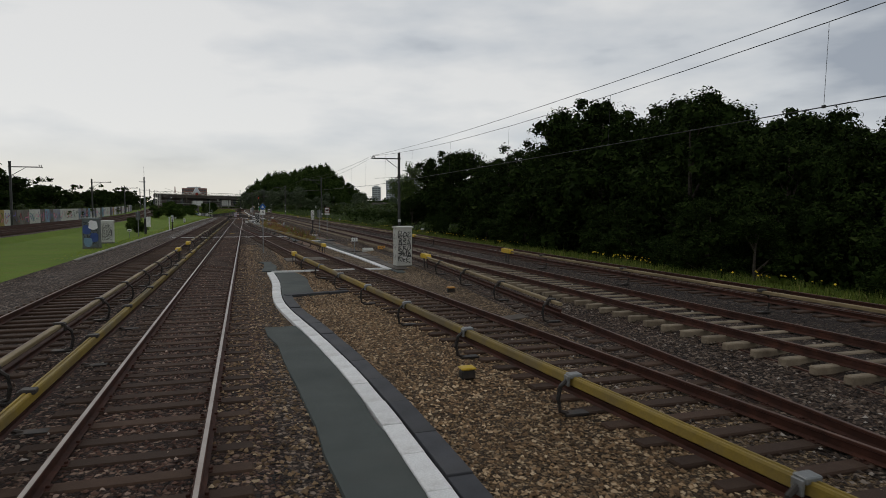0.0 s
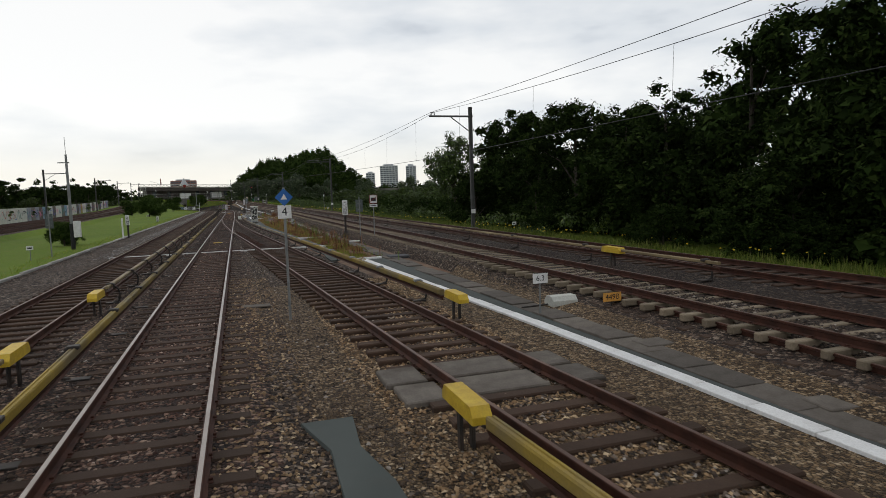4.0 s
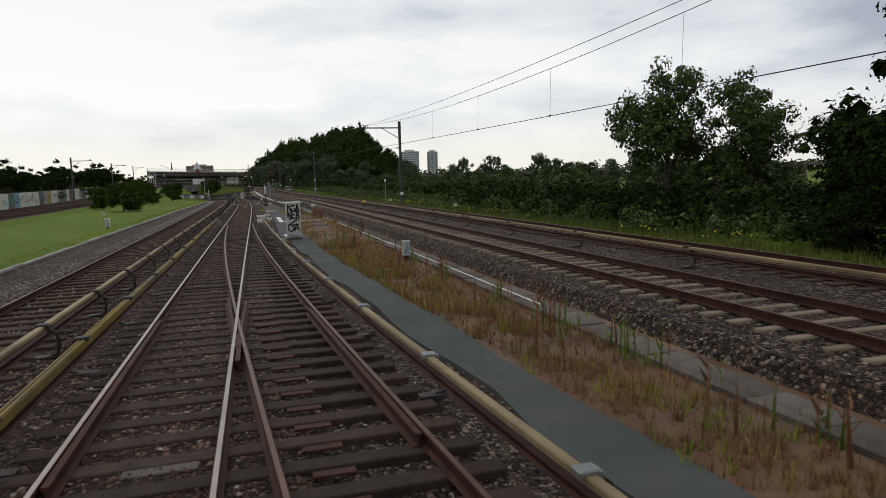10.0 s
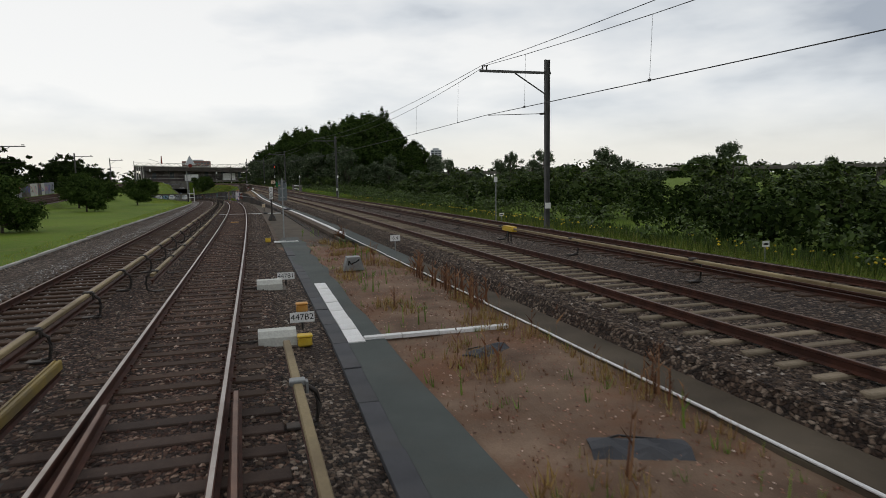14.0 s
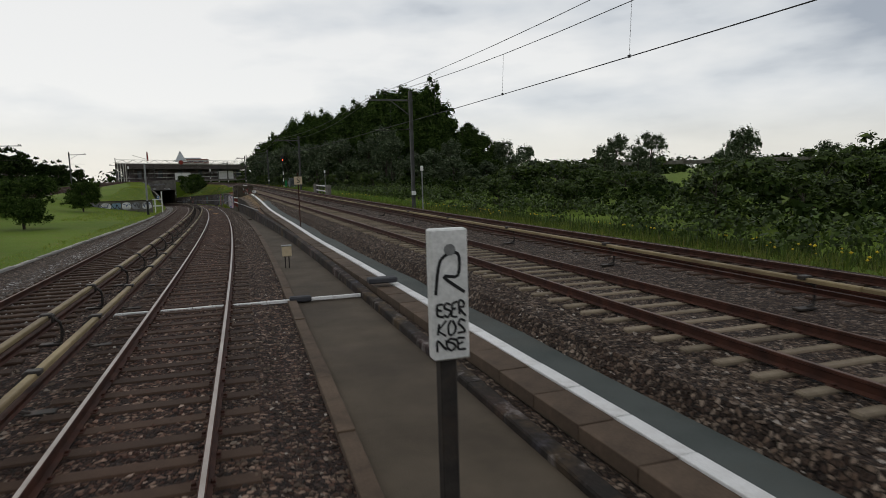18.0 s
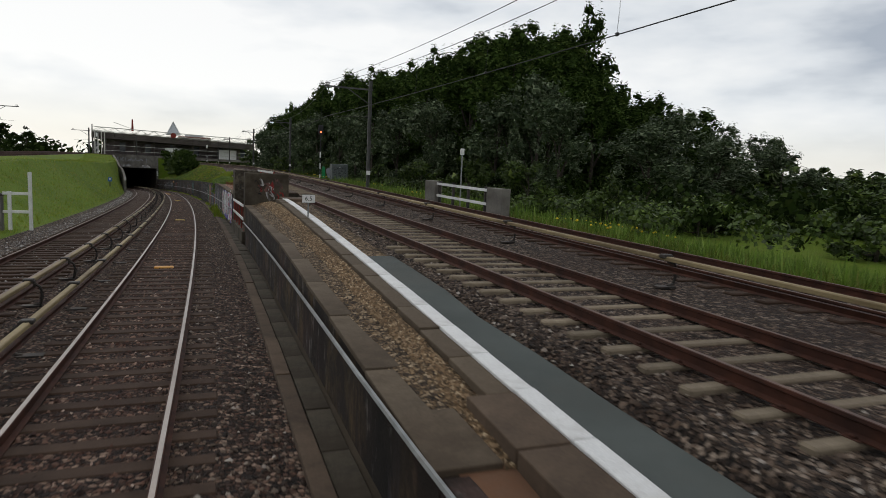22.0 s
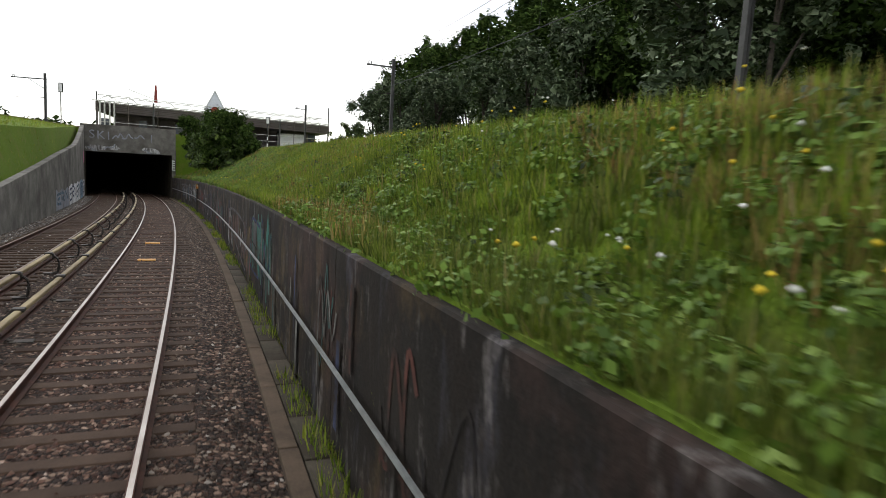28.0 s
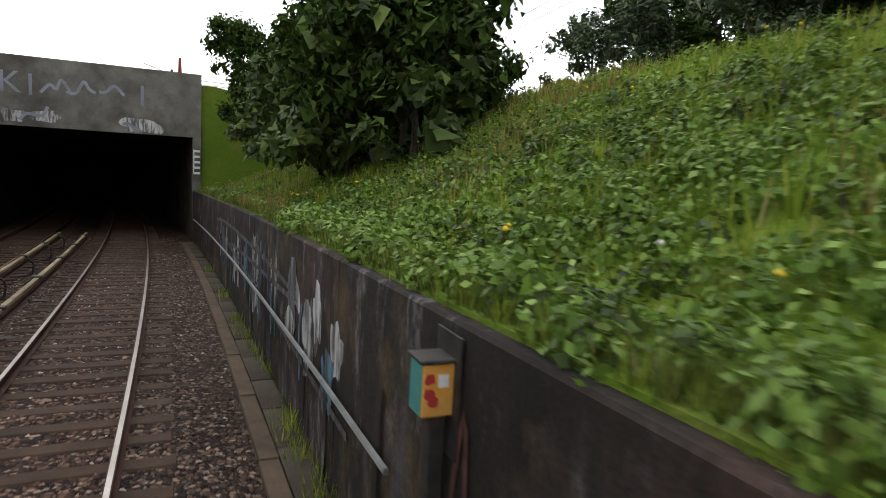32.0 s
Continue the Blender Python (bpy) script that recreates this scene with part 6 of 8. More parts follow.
MASTS = [(-2.0, 16.8), (68.4, 17.5), (129.0, 15.9), (187.0, 13.6), (239.8, 13.3), (284.7, 15.6), (319.0, 17.0), (368.0, 24.5), (410, 36)]
MAST_TOP = {}
STAGGER = {-2.0: (0.9, -0.3), 68.4: (0.85, -0.75)}
for s, l in MASTS:
    zb = Z_MAIN(s) - 0.55
    hgt = 8.5 - zb + (0.25 if s > 230 else 0)
    catenary_mast(s, l, zb, hgt, l - L_MAIN(s) - 4.1 - STAGGER.get(s, (0, 0))[0], "grey steel catenary mast with a bracket arm")
    MAST_TOP[s] = zb + hgt


def wire(name, pts, r, parent):
    return part(name, Body().tube(pts, r, 5), M["black"], parent)


for (sa, la), (sb, lb) in zip(MASTS[:-1], MASTS[1:]):
    w = thing("overhead_wires", "dark overhead wires with droppers above the main line", "overhead wire")
    ra, rb = L_MAIN(sa) + 4.1 + STAGGER.get(sa, (0, 0))[0], L_MAIN(sb) + 4.1 + STAGGER.get(sb, (0, 0))[0]
    da, db = STAGGER.get(sa, (0, 0))[1], STAGGER.get(sb, (0, 0))[1]
    ta, tb = MAST_TOP[sa], MAST_TOP[sb]

    def span(off, drop, sag, k=14):
        out = []
        for i in range(k + 1):
            f = i / k
            out.append(at(sa + (sb - sa) * f, ra + (rb - ra) * f + off, ta + (tb - ta) * f + drop + (da + (db - da) * f if drop < -2 else 0) - sag * 4 * f * (1 - f)))
        return out
    up, up2, con = span(-0.1, -0.38, 0.55), span(0.12, -0.38, 1.0), span(0.05, -2.82, 0.06)
    wire("feeder", up, 0.013, w)
    wire("messenger", up2, 0.013, w)
    wire("contact_wire", con, 0.016, w)
    for i in range(1, 14, 2):
        wire("dropper", [up2[i], (up2[i] + con[i]) / 2, con[i]], 0.006, w)
        part("clamp", Body().box(con[i] - Vector((0.03, 0.05, 0.03)), con[i] + Vector((0.03, 0.05, 0.05)), 0.005), M["black"], w)

# ---- cabinets ----


def cabinet(s, l, z, w, d, h, turn, label, paint, seed, marks, doors=1, rows=()):
    """A street cabinet: plinth, body, door leaf, overhanging lid, label plates and painted tags."""
    t = thing("cabinet", label, "cabinet", stand(s, l, z, turn))
    part("plinth", Body().box((-w / 2 - 0.02, -d / 2 - 0.02, -0.1), (w / 2 + 0.02, d / 2 + 0.02, 0.17), 0.012), M["concrete"], t)
    part("body", Body().box((-w / 2, -d / 2, 0.17), (w / 2, d / 2, h - 0.06), 0.012), M[paint], t)
    part("lid", Body().prism([(-d / 2 - 0.05, h - 0.07), (d / 2 + 0.05, h - 0.07), (d / 2 + 0.05, h - 0.02), (0.0, h + 0.015), (-d / 2 - 0.05, h - 0.02)], "x", -w / 2 - 0.05, w / 2 + 0.05), M[paint], t)
    for i in range(doors):
        x0, x1 = -w / 2 + 0.03 + i * (w - 0.06) / doors, -w / 2 + 0.03 + (i + 1) * (w - 0.06) / doors
        dr = part("door", Body().box((x0 + 0.005, -d / 2 - 0.014, 0.26), (x1 - 0.005, -d / 2 + 0.005, h - 0.12), 0.005), M[paint], t)
        part("handle", Body().box((x1 - 0.07, -d / 2 - 0.035, h * 0.5), (x1 - 0.04, -d / 2 - 0.013, h * 0.5 + 0.14), 0.005), M["dark_steel"], dr)
    for x, zz in ((0.0, h * 0.27), (-0.05, h * 0.84)):
        part("label_plate", Body().box((x - 0.09, -d / 2 - 0.019, zz), (x + 0.09, -d / 2 - 0.0145, zz + 0.055), 0.001), M["plate_white"], t)
    r = random.Random(seed)
    for side, (wide, where) in enumerate(((w, lambda u, v, off: Vector((u, -d / 2 - 0.0145 - off, v))), (d, lambda u, v, off: Vector((-w / 2 - off, -u, v))))):
        for i in range(len(rows) if side == 0 else 0):
            big = (h - 0.62) / len(rows)
            for k, pts in enumerate(glyphs(rows[i], -wide * 0.42, wide * 0.42, h - 0.17 - (i + 1) * big + 0.02, h - 0.2 - i * big + 0.06, seed + i, 0.05)):
                part("tag", stroke_body(where, pts, 0.062, 0.003 + 0.0005 * (k + i * 8)), PAINT["black"], t, "thick black painted letters")
        if rows and side == 0:
            for k, pts in enumerate(glyphs("MAKI", -wide * 0.4, wide * 0.3, 0.2, 0.31, seed, 0.05)):
                part("tag", stroke_body(where, pts, 0.018, 0.02 + 0.0005 * k), PAINT["blue"], t, "thin dark blue letters")
        for i in range(0 if rows and side == 0 else marks if side == 0 else max(4, marks // 2)):
            v = 0.35 + (h - 0.6) * (i + 0.5) / (marks if side == 0 else marks // 2)
            for k, pts in enumerate(glyphs("".join(r.choice("NEAZKSRO") for q in range(3)), -wide * 0.42, wide * 0.42, v - 0.11, v + 0.11, seed * 13 + i, 0.12)):
                part("tag", stroke_body(where, pts, r.uniform(0.02, 0.042) if side == 0 else 0.016, 0.003 + 0.0006 * i + 0.0001 * k), PAINT["black"], t, "black painted tag")
    return t


cabinet(28.2, 8.1, -0.24, 0.72, 0.6, 1.95, 4, "tall pale metal cabinet covered in black tags", "white_box", 2, 7, 1)
cabinet(95.42, 2.9, -0.24, 0.66, 0.8, 1.86, 0, "pale metal cabinet with thick black graffiti", "white_box", 5, 4, 1, ("NGA", "NEA", "Z", "DA"))
cabinet(45.5, -8.2, -0.2, 0.95, 0.7, 2.05, 0, "metal cabinet painted over in blue and white", "plate_back", 8, 6, 1)
cabinet(51.5, -8.4, -0.2, 0.8, 0.6, 1.75, 0, "pale graffiti-marked cabinet on the lawn", "white_box", 9, 5, 1)
cabinet(258.3, L_MAIN(258) + 9.0, Z_MAIN(258) - 0.75, 1.7, 0.8, 2.0, 0, "wide pale cabinet with green and grey graffiti", "plate_back", 14, 5, 2)
blue = thing("cabinet_paint", "blue and white paint on the lawn cabinet", "graffiti", stand(45.5, -8.2, -0.2))
for i, (u, v, c) in enumerate(((-0.2, 1.3, "blue"), (0.22, 0.8, "blue"), (0.15, 1.6, "white"), (-0.15, 0.5, "sky"))):
    part("blot", blob_body(lambda a, q, off: Vector((a, -0.37 - off, q)), u, v, 0.24, 0.3, 0.006 + i * 0.001, 300 + i), PAINT[c], blue)
for i in range(1):
    g = thing("cabinet_paint", "green paint on the wide cabinet", "graffiti", stand(262.5, L_MAIN(262) + 8.6, Z_MAIN(262) - 0.75))
    part("blot", blob_body(lambda a, q, off: Vector((a, -0.42 - off, q)), -0.6, 1.0, 0.2, 0.7, 0.006, 310), PAINT["green"], g)
    part("blot", blob_body(lambda a, q, off: Vector((a, -0.42 - off, q)), 0.25, 1.0, 0.5, 0.6, 0.007, 311), PAINT["grey"], g)
low_box = thing("signal_box", "small dark grey box with white marks on the path", "equipment box", stand(118.5, 4.1, -0.2))
part("body", Body().prism([(-0.32, 0.0), (0.32, 0.0), (0.2, 0.42), (-0.2, 0.42)], "y", -0.22, 0.22), M["galv"], low_box)
part("scrawl", stroke_body(lambda u, v, off: Vector((u, -0.225 - off, v)), curve_pts(scribble(-0.2, 0.2, 0.08, 0.36, 77, 7)), 0.04, 0.004), PAINT["black"], low_box)

# ---- signs and small signals ----


def post(t, h, r, material="galv", x=0.0):
    return part("post", Body().tube([(x, 0, -0.25), (x, 0, h * 0.5), (x, 0, h)], r, 8), M[material], t)


def plate(t, w, h, z, material, y=-0.03, name="plate", x=0.0, thick=0.006, label=""):
    return part(name, Body().box((x - w / 2, y - thick, z - h / 2), (x + w / 2, y, z + h / 2), 0.002), M[material], t, label)


def writing(t, text, size, z, material, y=-0.038, x=0.0):
    return words("writing", text, size, M[material], t, pose(x, y, z, 90, 0, 0), 0.0006)


def diamond(t, r, z, material, y):
    return part("diamond", Body().prism([(-r, z), (0, z - r), (r, z), (0, z + r)], "y", y - 0.004, y), M[material], t)


g = thing("track_sign", "blue diamond sign above a white number plate on a slim post", "sign", stand(40.0, 2.25, -0.2))
post(g, 3.0, 0.03, "galv")
plate(g, 0.3, 0.3, 2.45, "plate_white")
writing(g, "4", 0.27, 2.45, "black")
diamond(g, 0.2, 2.78, "blue_sign", -0.034)
part("arrow", Body().prism([(-0.07, 2.73), (0.07, 2.73), (0.0, 2.86)], "y", -0.043, -0.039), M["plate_white"], g)


def km_sign(s, l, z, h, text):
    t = thing("kilometre_sign", "white kilometre plate with black figures on a short post", "sign", stand(s, l, z), group="kilometre signs")
    post(t, h, 0.022)
    plate(t, 0.36, 0.24, h - 0.05, "plate_white")
    part("border", Body().box((-0.18, -0.0375, h - 0.17), (0.18, -0.0365, h - 0.16), 0.0).box((-0.18, -0.0375, h + 0.06), (0.18, -0.0365, h + 0.07), 0.0), M["black"], t)
    writing(t, text, 0.17, h - 0.05, "black")
    return t


km_sign(37.7, 7.45, -0.22, 0.9, "6.3")
km_sign(121.0, 6.0, -0.2, 0.75, "6.4")
km_sign(210.2, 3.8, 0.25, 1.05, "6.5")
for s, l in ((65, 19.2), (116, 17.6), (136.0, 16.2), (60, -8.3), (120, -10.5)):
    t = thing("verge_marker", "small white marker plate in the grass", "sign", stand(s, l, -0.45 if l > 0 else -0.15))
    post(t, 0.75, 0.02)
    plate(t, 0.3, 0.2, 0.68, "plate_white")
    part("bar", Body().box((-0.1, -0.039, 0.64), (0.1, -0.0365, 0.71), 0.0), M["black"], t)

t = thing("photo_ban_sign", "white sign with a crossed-out camera and a lower plate", "sign", stand(61.5, 8.75, -0.2))
post(t, 2.75, 0.03)
plate(t, 0.46, 0.5, 2.45, "plate_white")
part("frame", Body().box((-0.23, -0.04, 2.2), (0.23, -0.0365, 2.23), 0).box((-0.23, -0.04, 2.67), (0.23, -0.0365, 2.7), 0).box((-0.23, -0.04, 2.23), (-0.2, -0.0365, 2.67), 0).box((0.2, -0.04, 2.23), (0.23, -0.0365, 2.67), 0), M["red_paint"], t)
part("camera_mark", Body().box((-0.15, -0.041, 2.34), (0.15, -0.0365, 2.54), 0.0).tube([(0, -0.045, 2.44), (0, -0.036, 2.44)], 0.07, 12), M["black"], t)
part("slash", stroke_body(lambda u, v, off: Vector((u, -0.046 - off, v)), [(-0.18, 2.3), (0.18, 2.58)], 0.03, 0.0), M["red_paint"], t)
plate(t, 0.46, 0.16, 2.08, "plate_white", name="lower_plate")
part("bar", Body().box((-0.17, -0.039, 2.06), (0.17, -0.0365, 2.1), 0.0), M["black"], t)
part("foot_box", Body().box((-0.1, -0.1, 0.0), (0.1, 0.1, 0.16), 0.02), M["yellow"], t)


def back_sign(s, l, z, h, label, w=0.44, ph=0.56, lower=0.32, drop=0.16):
    """A sign seen from behind: grey plates with a folded rim and clamps."""
    t = thing("sign_back", label, "sign", stand(s, l, z))
    post(t, h, 0.032)
    for k, (zz, hh) in enumerate(((h - drop - ph / 2, ph), (h - drop - 0.015 - ph - lower / 2, lower))):
        p = part("plate", Body().box((-w / 2, 0.035, zz - hh / 2), (w / 2, 0.041, zz + hh / 2), 0.002), M["plate_back"], t)
        rim = Body()
        for a, b in (((-w / 2, zz - hh / 2), (w / 2, zz - hh / 2 + 0.012)), ((-w / 2, zz + hh / 2 - 0.012), (w / 2, zz + hh / 2)), ((-w / 2, zz - hh / 2), (-w / 2 + 0.012, zz + hh / 2)), ((w / 2 - 0.012, zz - hh / 2), (w / 2, zz + hh / 2))):
            rim.box((a[0], 0.02, a[1]), (b[0], 0.036, b[1]), 0.001)
        part("rim", rim, M["plate_back"], p)
        part("clamp", Body().box((-0.1, -0.04, zz - 0.02), (0.1, 0.035, zz + 0.02), 0.005), M["galv"], p)
    return t


back_sign(63.0, 8.2, -0.2, 2.6, "grey back of a track sign on a thin post", 0.42, 0.46, 0.26)
leaning = back_sign(131.55, 2.59, -0.22, 3.02, "grey back of two sign plates on a leaning galvanised post", drop=0.25)
part("sticker", Body().box((-0.19, 0.03, 2.66), (-0.11, 0.034, 2.69), 0), M["yellow"], leaning, "small yellow sticker")
leaning.matrix_world = leaning.matrix_world @ Matrix.Rotation(radians(-17.2), 4, "Z") @ Matrix.Rotation(radians(-3.0), 4, "Y") @ Matrix.Rotation(radians(-13.3), 4, "X")
back_sign(62.0, -7.9, -0.15, 2.4, "grey back of a small sign by the lawn", 0.36, 0.4)


def shunt_signal(s, l, z, h, label, cone=True, size=(0.33, 0.95)):
    t = thing("shunt_signal", label, "signal", stand(s, l, z), group="shunt signals")
    part("post", Body().box((-0.06, -0.06, 0), (0.06, 0.06, h - size[1] + 0.05), 0.01), M["dark_steel"], t)
    part("board", Body().box((-size[0] / 2, -0.14, h - size[1]), (size[0] / 2, -0.02, h), 0.012), M["plate_white"], t, "white graffiti-marked signal board")
    part("lamp", Body().tube([(0, -0.15, h - 0.14), (0, -0.135, h - 0.14)], 0.04, 10), M["galv"], t)
    if cone:
        part("foot", Body().tube([(0, 0, -0.05), (0, 0, 0.2), (0, 0, 0.4)], 0.34, 12, 0.14), M["dark_steel"], t)
    for i, (word, f, big) in enumerate((("R", 0.5, 0.3), ("ESER", 0.34, 0.1), ("KOS", 0.2, 0.1), ("NSE", 0.08, 0.09))):
        for k, pts in enumerate(glyphs(word, -size[0] * 0.4, size[0] * 0.4, h - size[1] * (1 - f), h - size[1] * (1 - f) + size[1] * big, int(s) + i, 0.12)):
            part("scrawl", stroke_body(lambda u, v, off: Vector((u, -0.141 - off, v)), pts, 0.022 if i == 0 else 0.016, 0.003 + i * 0.0012 + k * 0.0002), PAINT["black"], t)
    return t


shunt_signal(66.3, 7.85, -0.2, 2.4, "white shunt signal board with scrawls on a dark post")
shunt_signal(146.5, 2.54, z0(146) - 0.2, 2.43, "white shunt signal board with scrawls beside the walkway", True, (0.26, 0.9))
shunt_signal(78.0, -6.7, -0.2, 1.75, "white and black shunt signal by the lawn", False, (0.26, 0.75))
shunt_signal(110.0, -8.2, -0.2, 0.8, "low white marker with scrawls in the lawn", False, (0.3, 0.6))
t = thing("white_post", "slim white post by the lawn kerb", "post", stand(77.2, -6.95, -0.2))
part("post", Body().box((-0.05, -0.05, -0.1), (0.05, 0.05, 1.55), 0.01), M["plate_white"], t)

t = thing("speed_sign", "beige plate with a black letter on a brown post", "sign", stand(177.2, 4.3, -0.2))
post(t, 3.0, 0.028, "rust")
plate(t, 0.42, 0.42, 2.58, "beige_plate")
writing(t, "S", 0.42, 2.58, "black")
t = thing("junction_box", "small pale box on two legs beside the walkway", "equipment box", stand(163.5, 2.5, z0(163) - 0.22))
part("body", Body().box((-0.15, -0.1, 0.38), (0.15, 0.1, 0.72), 0.015), M["beige_plate"], t)
part("hood", Body().box((-0.17, -0.12, 0.71), (0.17, 0.12, 0.74), 0.006), M["galv"], t)
part("leg", Body().tube([(-0.06, 0, -0.1), (-0.06, 0, 0.4)], 0.02, 6), M["dark_steel"], t)
part("leg", Body().tube([(0.06, 0, -0.1), (0.06, 0, 0.4)], 0.02, 6), M["dark_steel"], t)


def point_number(s, l, z, text, label, back="plate_white"):
    t = thing("point_plate", label, "sign", stand(s, l, z))
    part("leg", Body().tube([(0, 0, -0.1), (0, 0, 0.2)], 0.02, 6), M["dark_steel"], t)
    plate(t, 0.46, 0.2, 0.25, back)
    writing(t, text, 0.17, 0.25, "black")


point_number(111.0, 2.0, -0.22, "447B2", "white plate with a point number beside the switch")
point_number(116.5, 1.95, -0.22, "447B1", "white plate with a point number beside the switch")
point_number(37.3, 9.0, -0.1, "449B", "orange plate with a point number by the main line", "orange")


def point_machine(s, l, z, label):
    t = thing("point_machine", label, "point machine", stand(s, l, z))
    part("housing", Body().prism([(-0.22, 0.0), (0.22, 0.0), (0.22, 0.16), (0.12, 0.26), (-0.12, 0.26), (-0.22, 0.16)], "x", -0.32, 0.32), M["white_box"], t)
    part("bed", Body().box((-0.42, -0.28, -0.08), (0.42, 0.28, 0.01), 0.01), M["lid"], t)
    part("rod", Body().tube([(-0.3, 0.05, 0.06), (-1.0, 0.05, 0.04)], 0.02, 6), M["dark_steel"], t)


point_machine(110.0, 1.5, -0.2, "pale point machine housing beside the rails")
point_machine(115.8, 1.5, -0.2, "pale point machine housing beside the rails")
point_machine(38.5, 8.4, -0.2, "pale point machine housing by the main line")
for s, l, m, label in ((109.7, 1.95, "yellow", "yellow cable box beside the path"), (112.6, 2.1, "orange", "reddish cable box beside the path"), (128.9, 1.75, "yellow", "yellow cable box beside the track"), (39.0, 9.7, "yellow", "yellow cable box by the main line"), (60.5, 9.2, "yellow", "yellow cable box by the main line"), (9.6, 4.65, "yellow", "small yellow cap on a stub post in the gravel"), (19.5, 7.6, "orange", "small orange cap on a stub post in the gravel")):
    t = thing("cable_box", label, "cable box", stand(s, l, -0.2))
    part("body", Body().box((-0.12, -0.1, 0.0), (0.12, 0.1, 0.16), 0.03), M["dark_steel" if "cap" in label else m], t)
    part("lid", Body().box((-0.13, -0.11, 0.16), (0.13, 0.11, 0.2), 0.02), M[m], t)
for s, m in ((66.8, "yellow"), (145.0, "orange"), (212.0, "orange"), (232.4, "yellow"), (264.0, "yellow"), (292.0, "orange"), (297.0, "orange")):
    t = thing("balise", "flat yellow or orange balise between the rails", "balise", stand(s, -0.05, z0(s) - 0.2), group="balises")
    part("case", Body().box((-0.26, -0.12, 0.0), (0.26, 0.12, 0.07), 0.02), M[m], t)
    part("mount", Body().box((-0.3, -0.04, -0.02), (0.3, 0.04, 0.02), 0.005), M["dark_steel"], t)
for s in (42.0, 70.5):
    t = thing("cover_plate", "pale concrete cover plate between the rails", "cover plate", stand(s, 1.55 if s < 50 else 0.2, z0(s) - 0.2))
    part("plate", Body().box((-0.35, -0.18, 0.0), (0.35, 0.18, 0.04), 0.01), M["lid"], t)
for s, l in ((14.5, 7.75), (31.0, 8.3), (32.5, 8.9), (34.5, 8.2)):
    t = thing("loose_slab", "loose pale concrete slab lying on the gravel", "slab", stand(s, l, -0.2, 20 * math.sin(s)))
    part("slab", Body().box((-0.45, -0.25, 0.0), (0.45, 0.25, 0.06), 0.015), M["lid"], t)

for s, l, w, d in ((108.3, 4.75, 0.4, 0.22), (104.3, 4.95, 0.5, 0.3)):
    t = thing("cable_cover", "crumpled black scrap of cable cover on bare soil", "scrap", stand(s, l, -0.235, 35 * math.sin(s)))
    part("sheet", loft_body([[Vector((-w + 2 * w * i / 5, v * d, 0.02 + 0.09 * (1 - v * v) * abs(math.sin(i * 1.7 + v)) + q)) for v, q in ((-1, 0), (-0.4, 0.0), (0.3, 0.0), (1, 0), (0.3, 0.02), (-0.4, 0.02))] for i in range(6)]), M["rubber"], t)
    part("strap", Body().tube([(-w, 0.1, 0.04), (-w * 0.3, 0.3, 0.05), (w * 0.6, 0.25, 0.03)], 0.012, 6), M["black"], t)

# red colour-light signal beyond the main line
t = thing("main_signal", "tall black colour-light signal showing red on a striped post", "signal", stand(262.0, L_MAIN(262) + 7.6, Z_MAIN(262) - 0.6))
for i in range(6):
    part("band", Body().tube([(0, 0, i * 0.62), (0, 0, i * 0.62 + 0.62)], 0.07, 10), M["plate_white" if i % 2 == 0 else "black"], t)
part("mast", Body().tube([(0, 0, 3.6), (0, 0, 5.2)], 0.07, 10), M["black"], t)
part("head", Body().box((-0.3, -0.05, 4.9), (0.3, 0.1, 6.0), 0.12), M["black"], t)
LAMP = bpy.data.materials.new("red_lamp")
LAMP.use_nodes = True
lb = LAMP.node_tree.nodes["Principled BSDF"]
lb.inputs["Base Color"].default_value, lb.inputs["Emission Color"].default_value, lb.inputs["Emission Strength"].default_value = (0.5, 0.02, 0.01, 1), (1, 0.08, 0.03, 1), 6
M["red_lamp"] = LAMP
part("lens", Body().tube([(0, -0.12, 5.25), (0, -0.04, 5.25)], 0.09, 12), M["red_lamp"], t, "glowing red lens")
part("hood", Body().prism([(-0.12, 5.3), (0.12, 5.3), (0.09, 5.38), (-0.09, 5.38)], "y", -0.25, -0.04), M["black"], t)
for s, l, h in ((183.0, L_MAIN(183) + 6.2, 3.0), (222.0, L_MAIN(222) + 7.6, 2.8), (135, L_MAIN(135) + 7.2, 2.6)):
    t = thing("white_top_post", "grey post with a small white box on top", "post", stand(s, l, Z_MAIN(s) - 0.6))
    post(t, h, 0.04)
    part("box", Body().box((-0.09, -0.07, h - 0.05), (0.09, 0.07, h + 0.28), 0.015), M["plate_white"], t)
# pole with a cabinet by the lawn
t = thing("lawn_pole", "tall galvanised pole with a dark base and white box", "pole", stand(67.0, -8.0, -0.2))
part("pole", Body().tube([(0, 0, 1.5), (0, 0, 4), (0, 0, 5.6)], 0.09, 10, 0.06), M["galv"], t)
part("base", Body().tube([(0, 0, -0.2), (0, 0, 1.6)], 0.12, 10), M["black"], t)
part("box", Body().box((0.1, -0.15, 0.8), (0.45, 0.15, 1.75), 0.015), M["plate_white"], t)
part("aerial", Body().tube([(0, 0, 5.5), (0, 0, 6.6)], 0.015, 6), M["galv"], t)
part("cross_arm", Body().box((-0.45, -0.03, 5.1), (0.15, 0.03, 5.16), 0.01), M["galv"], t)
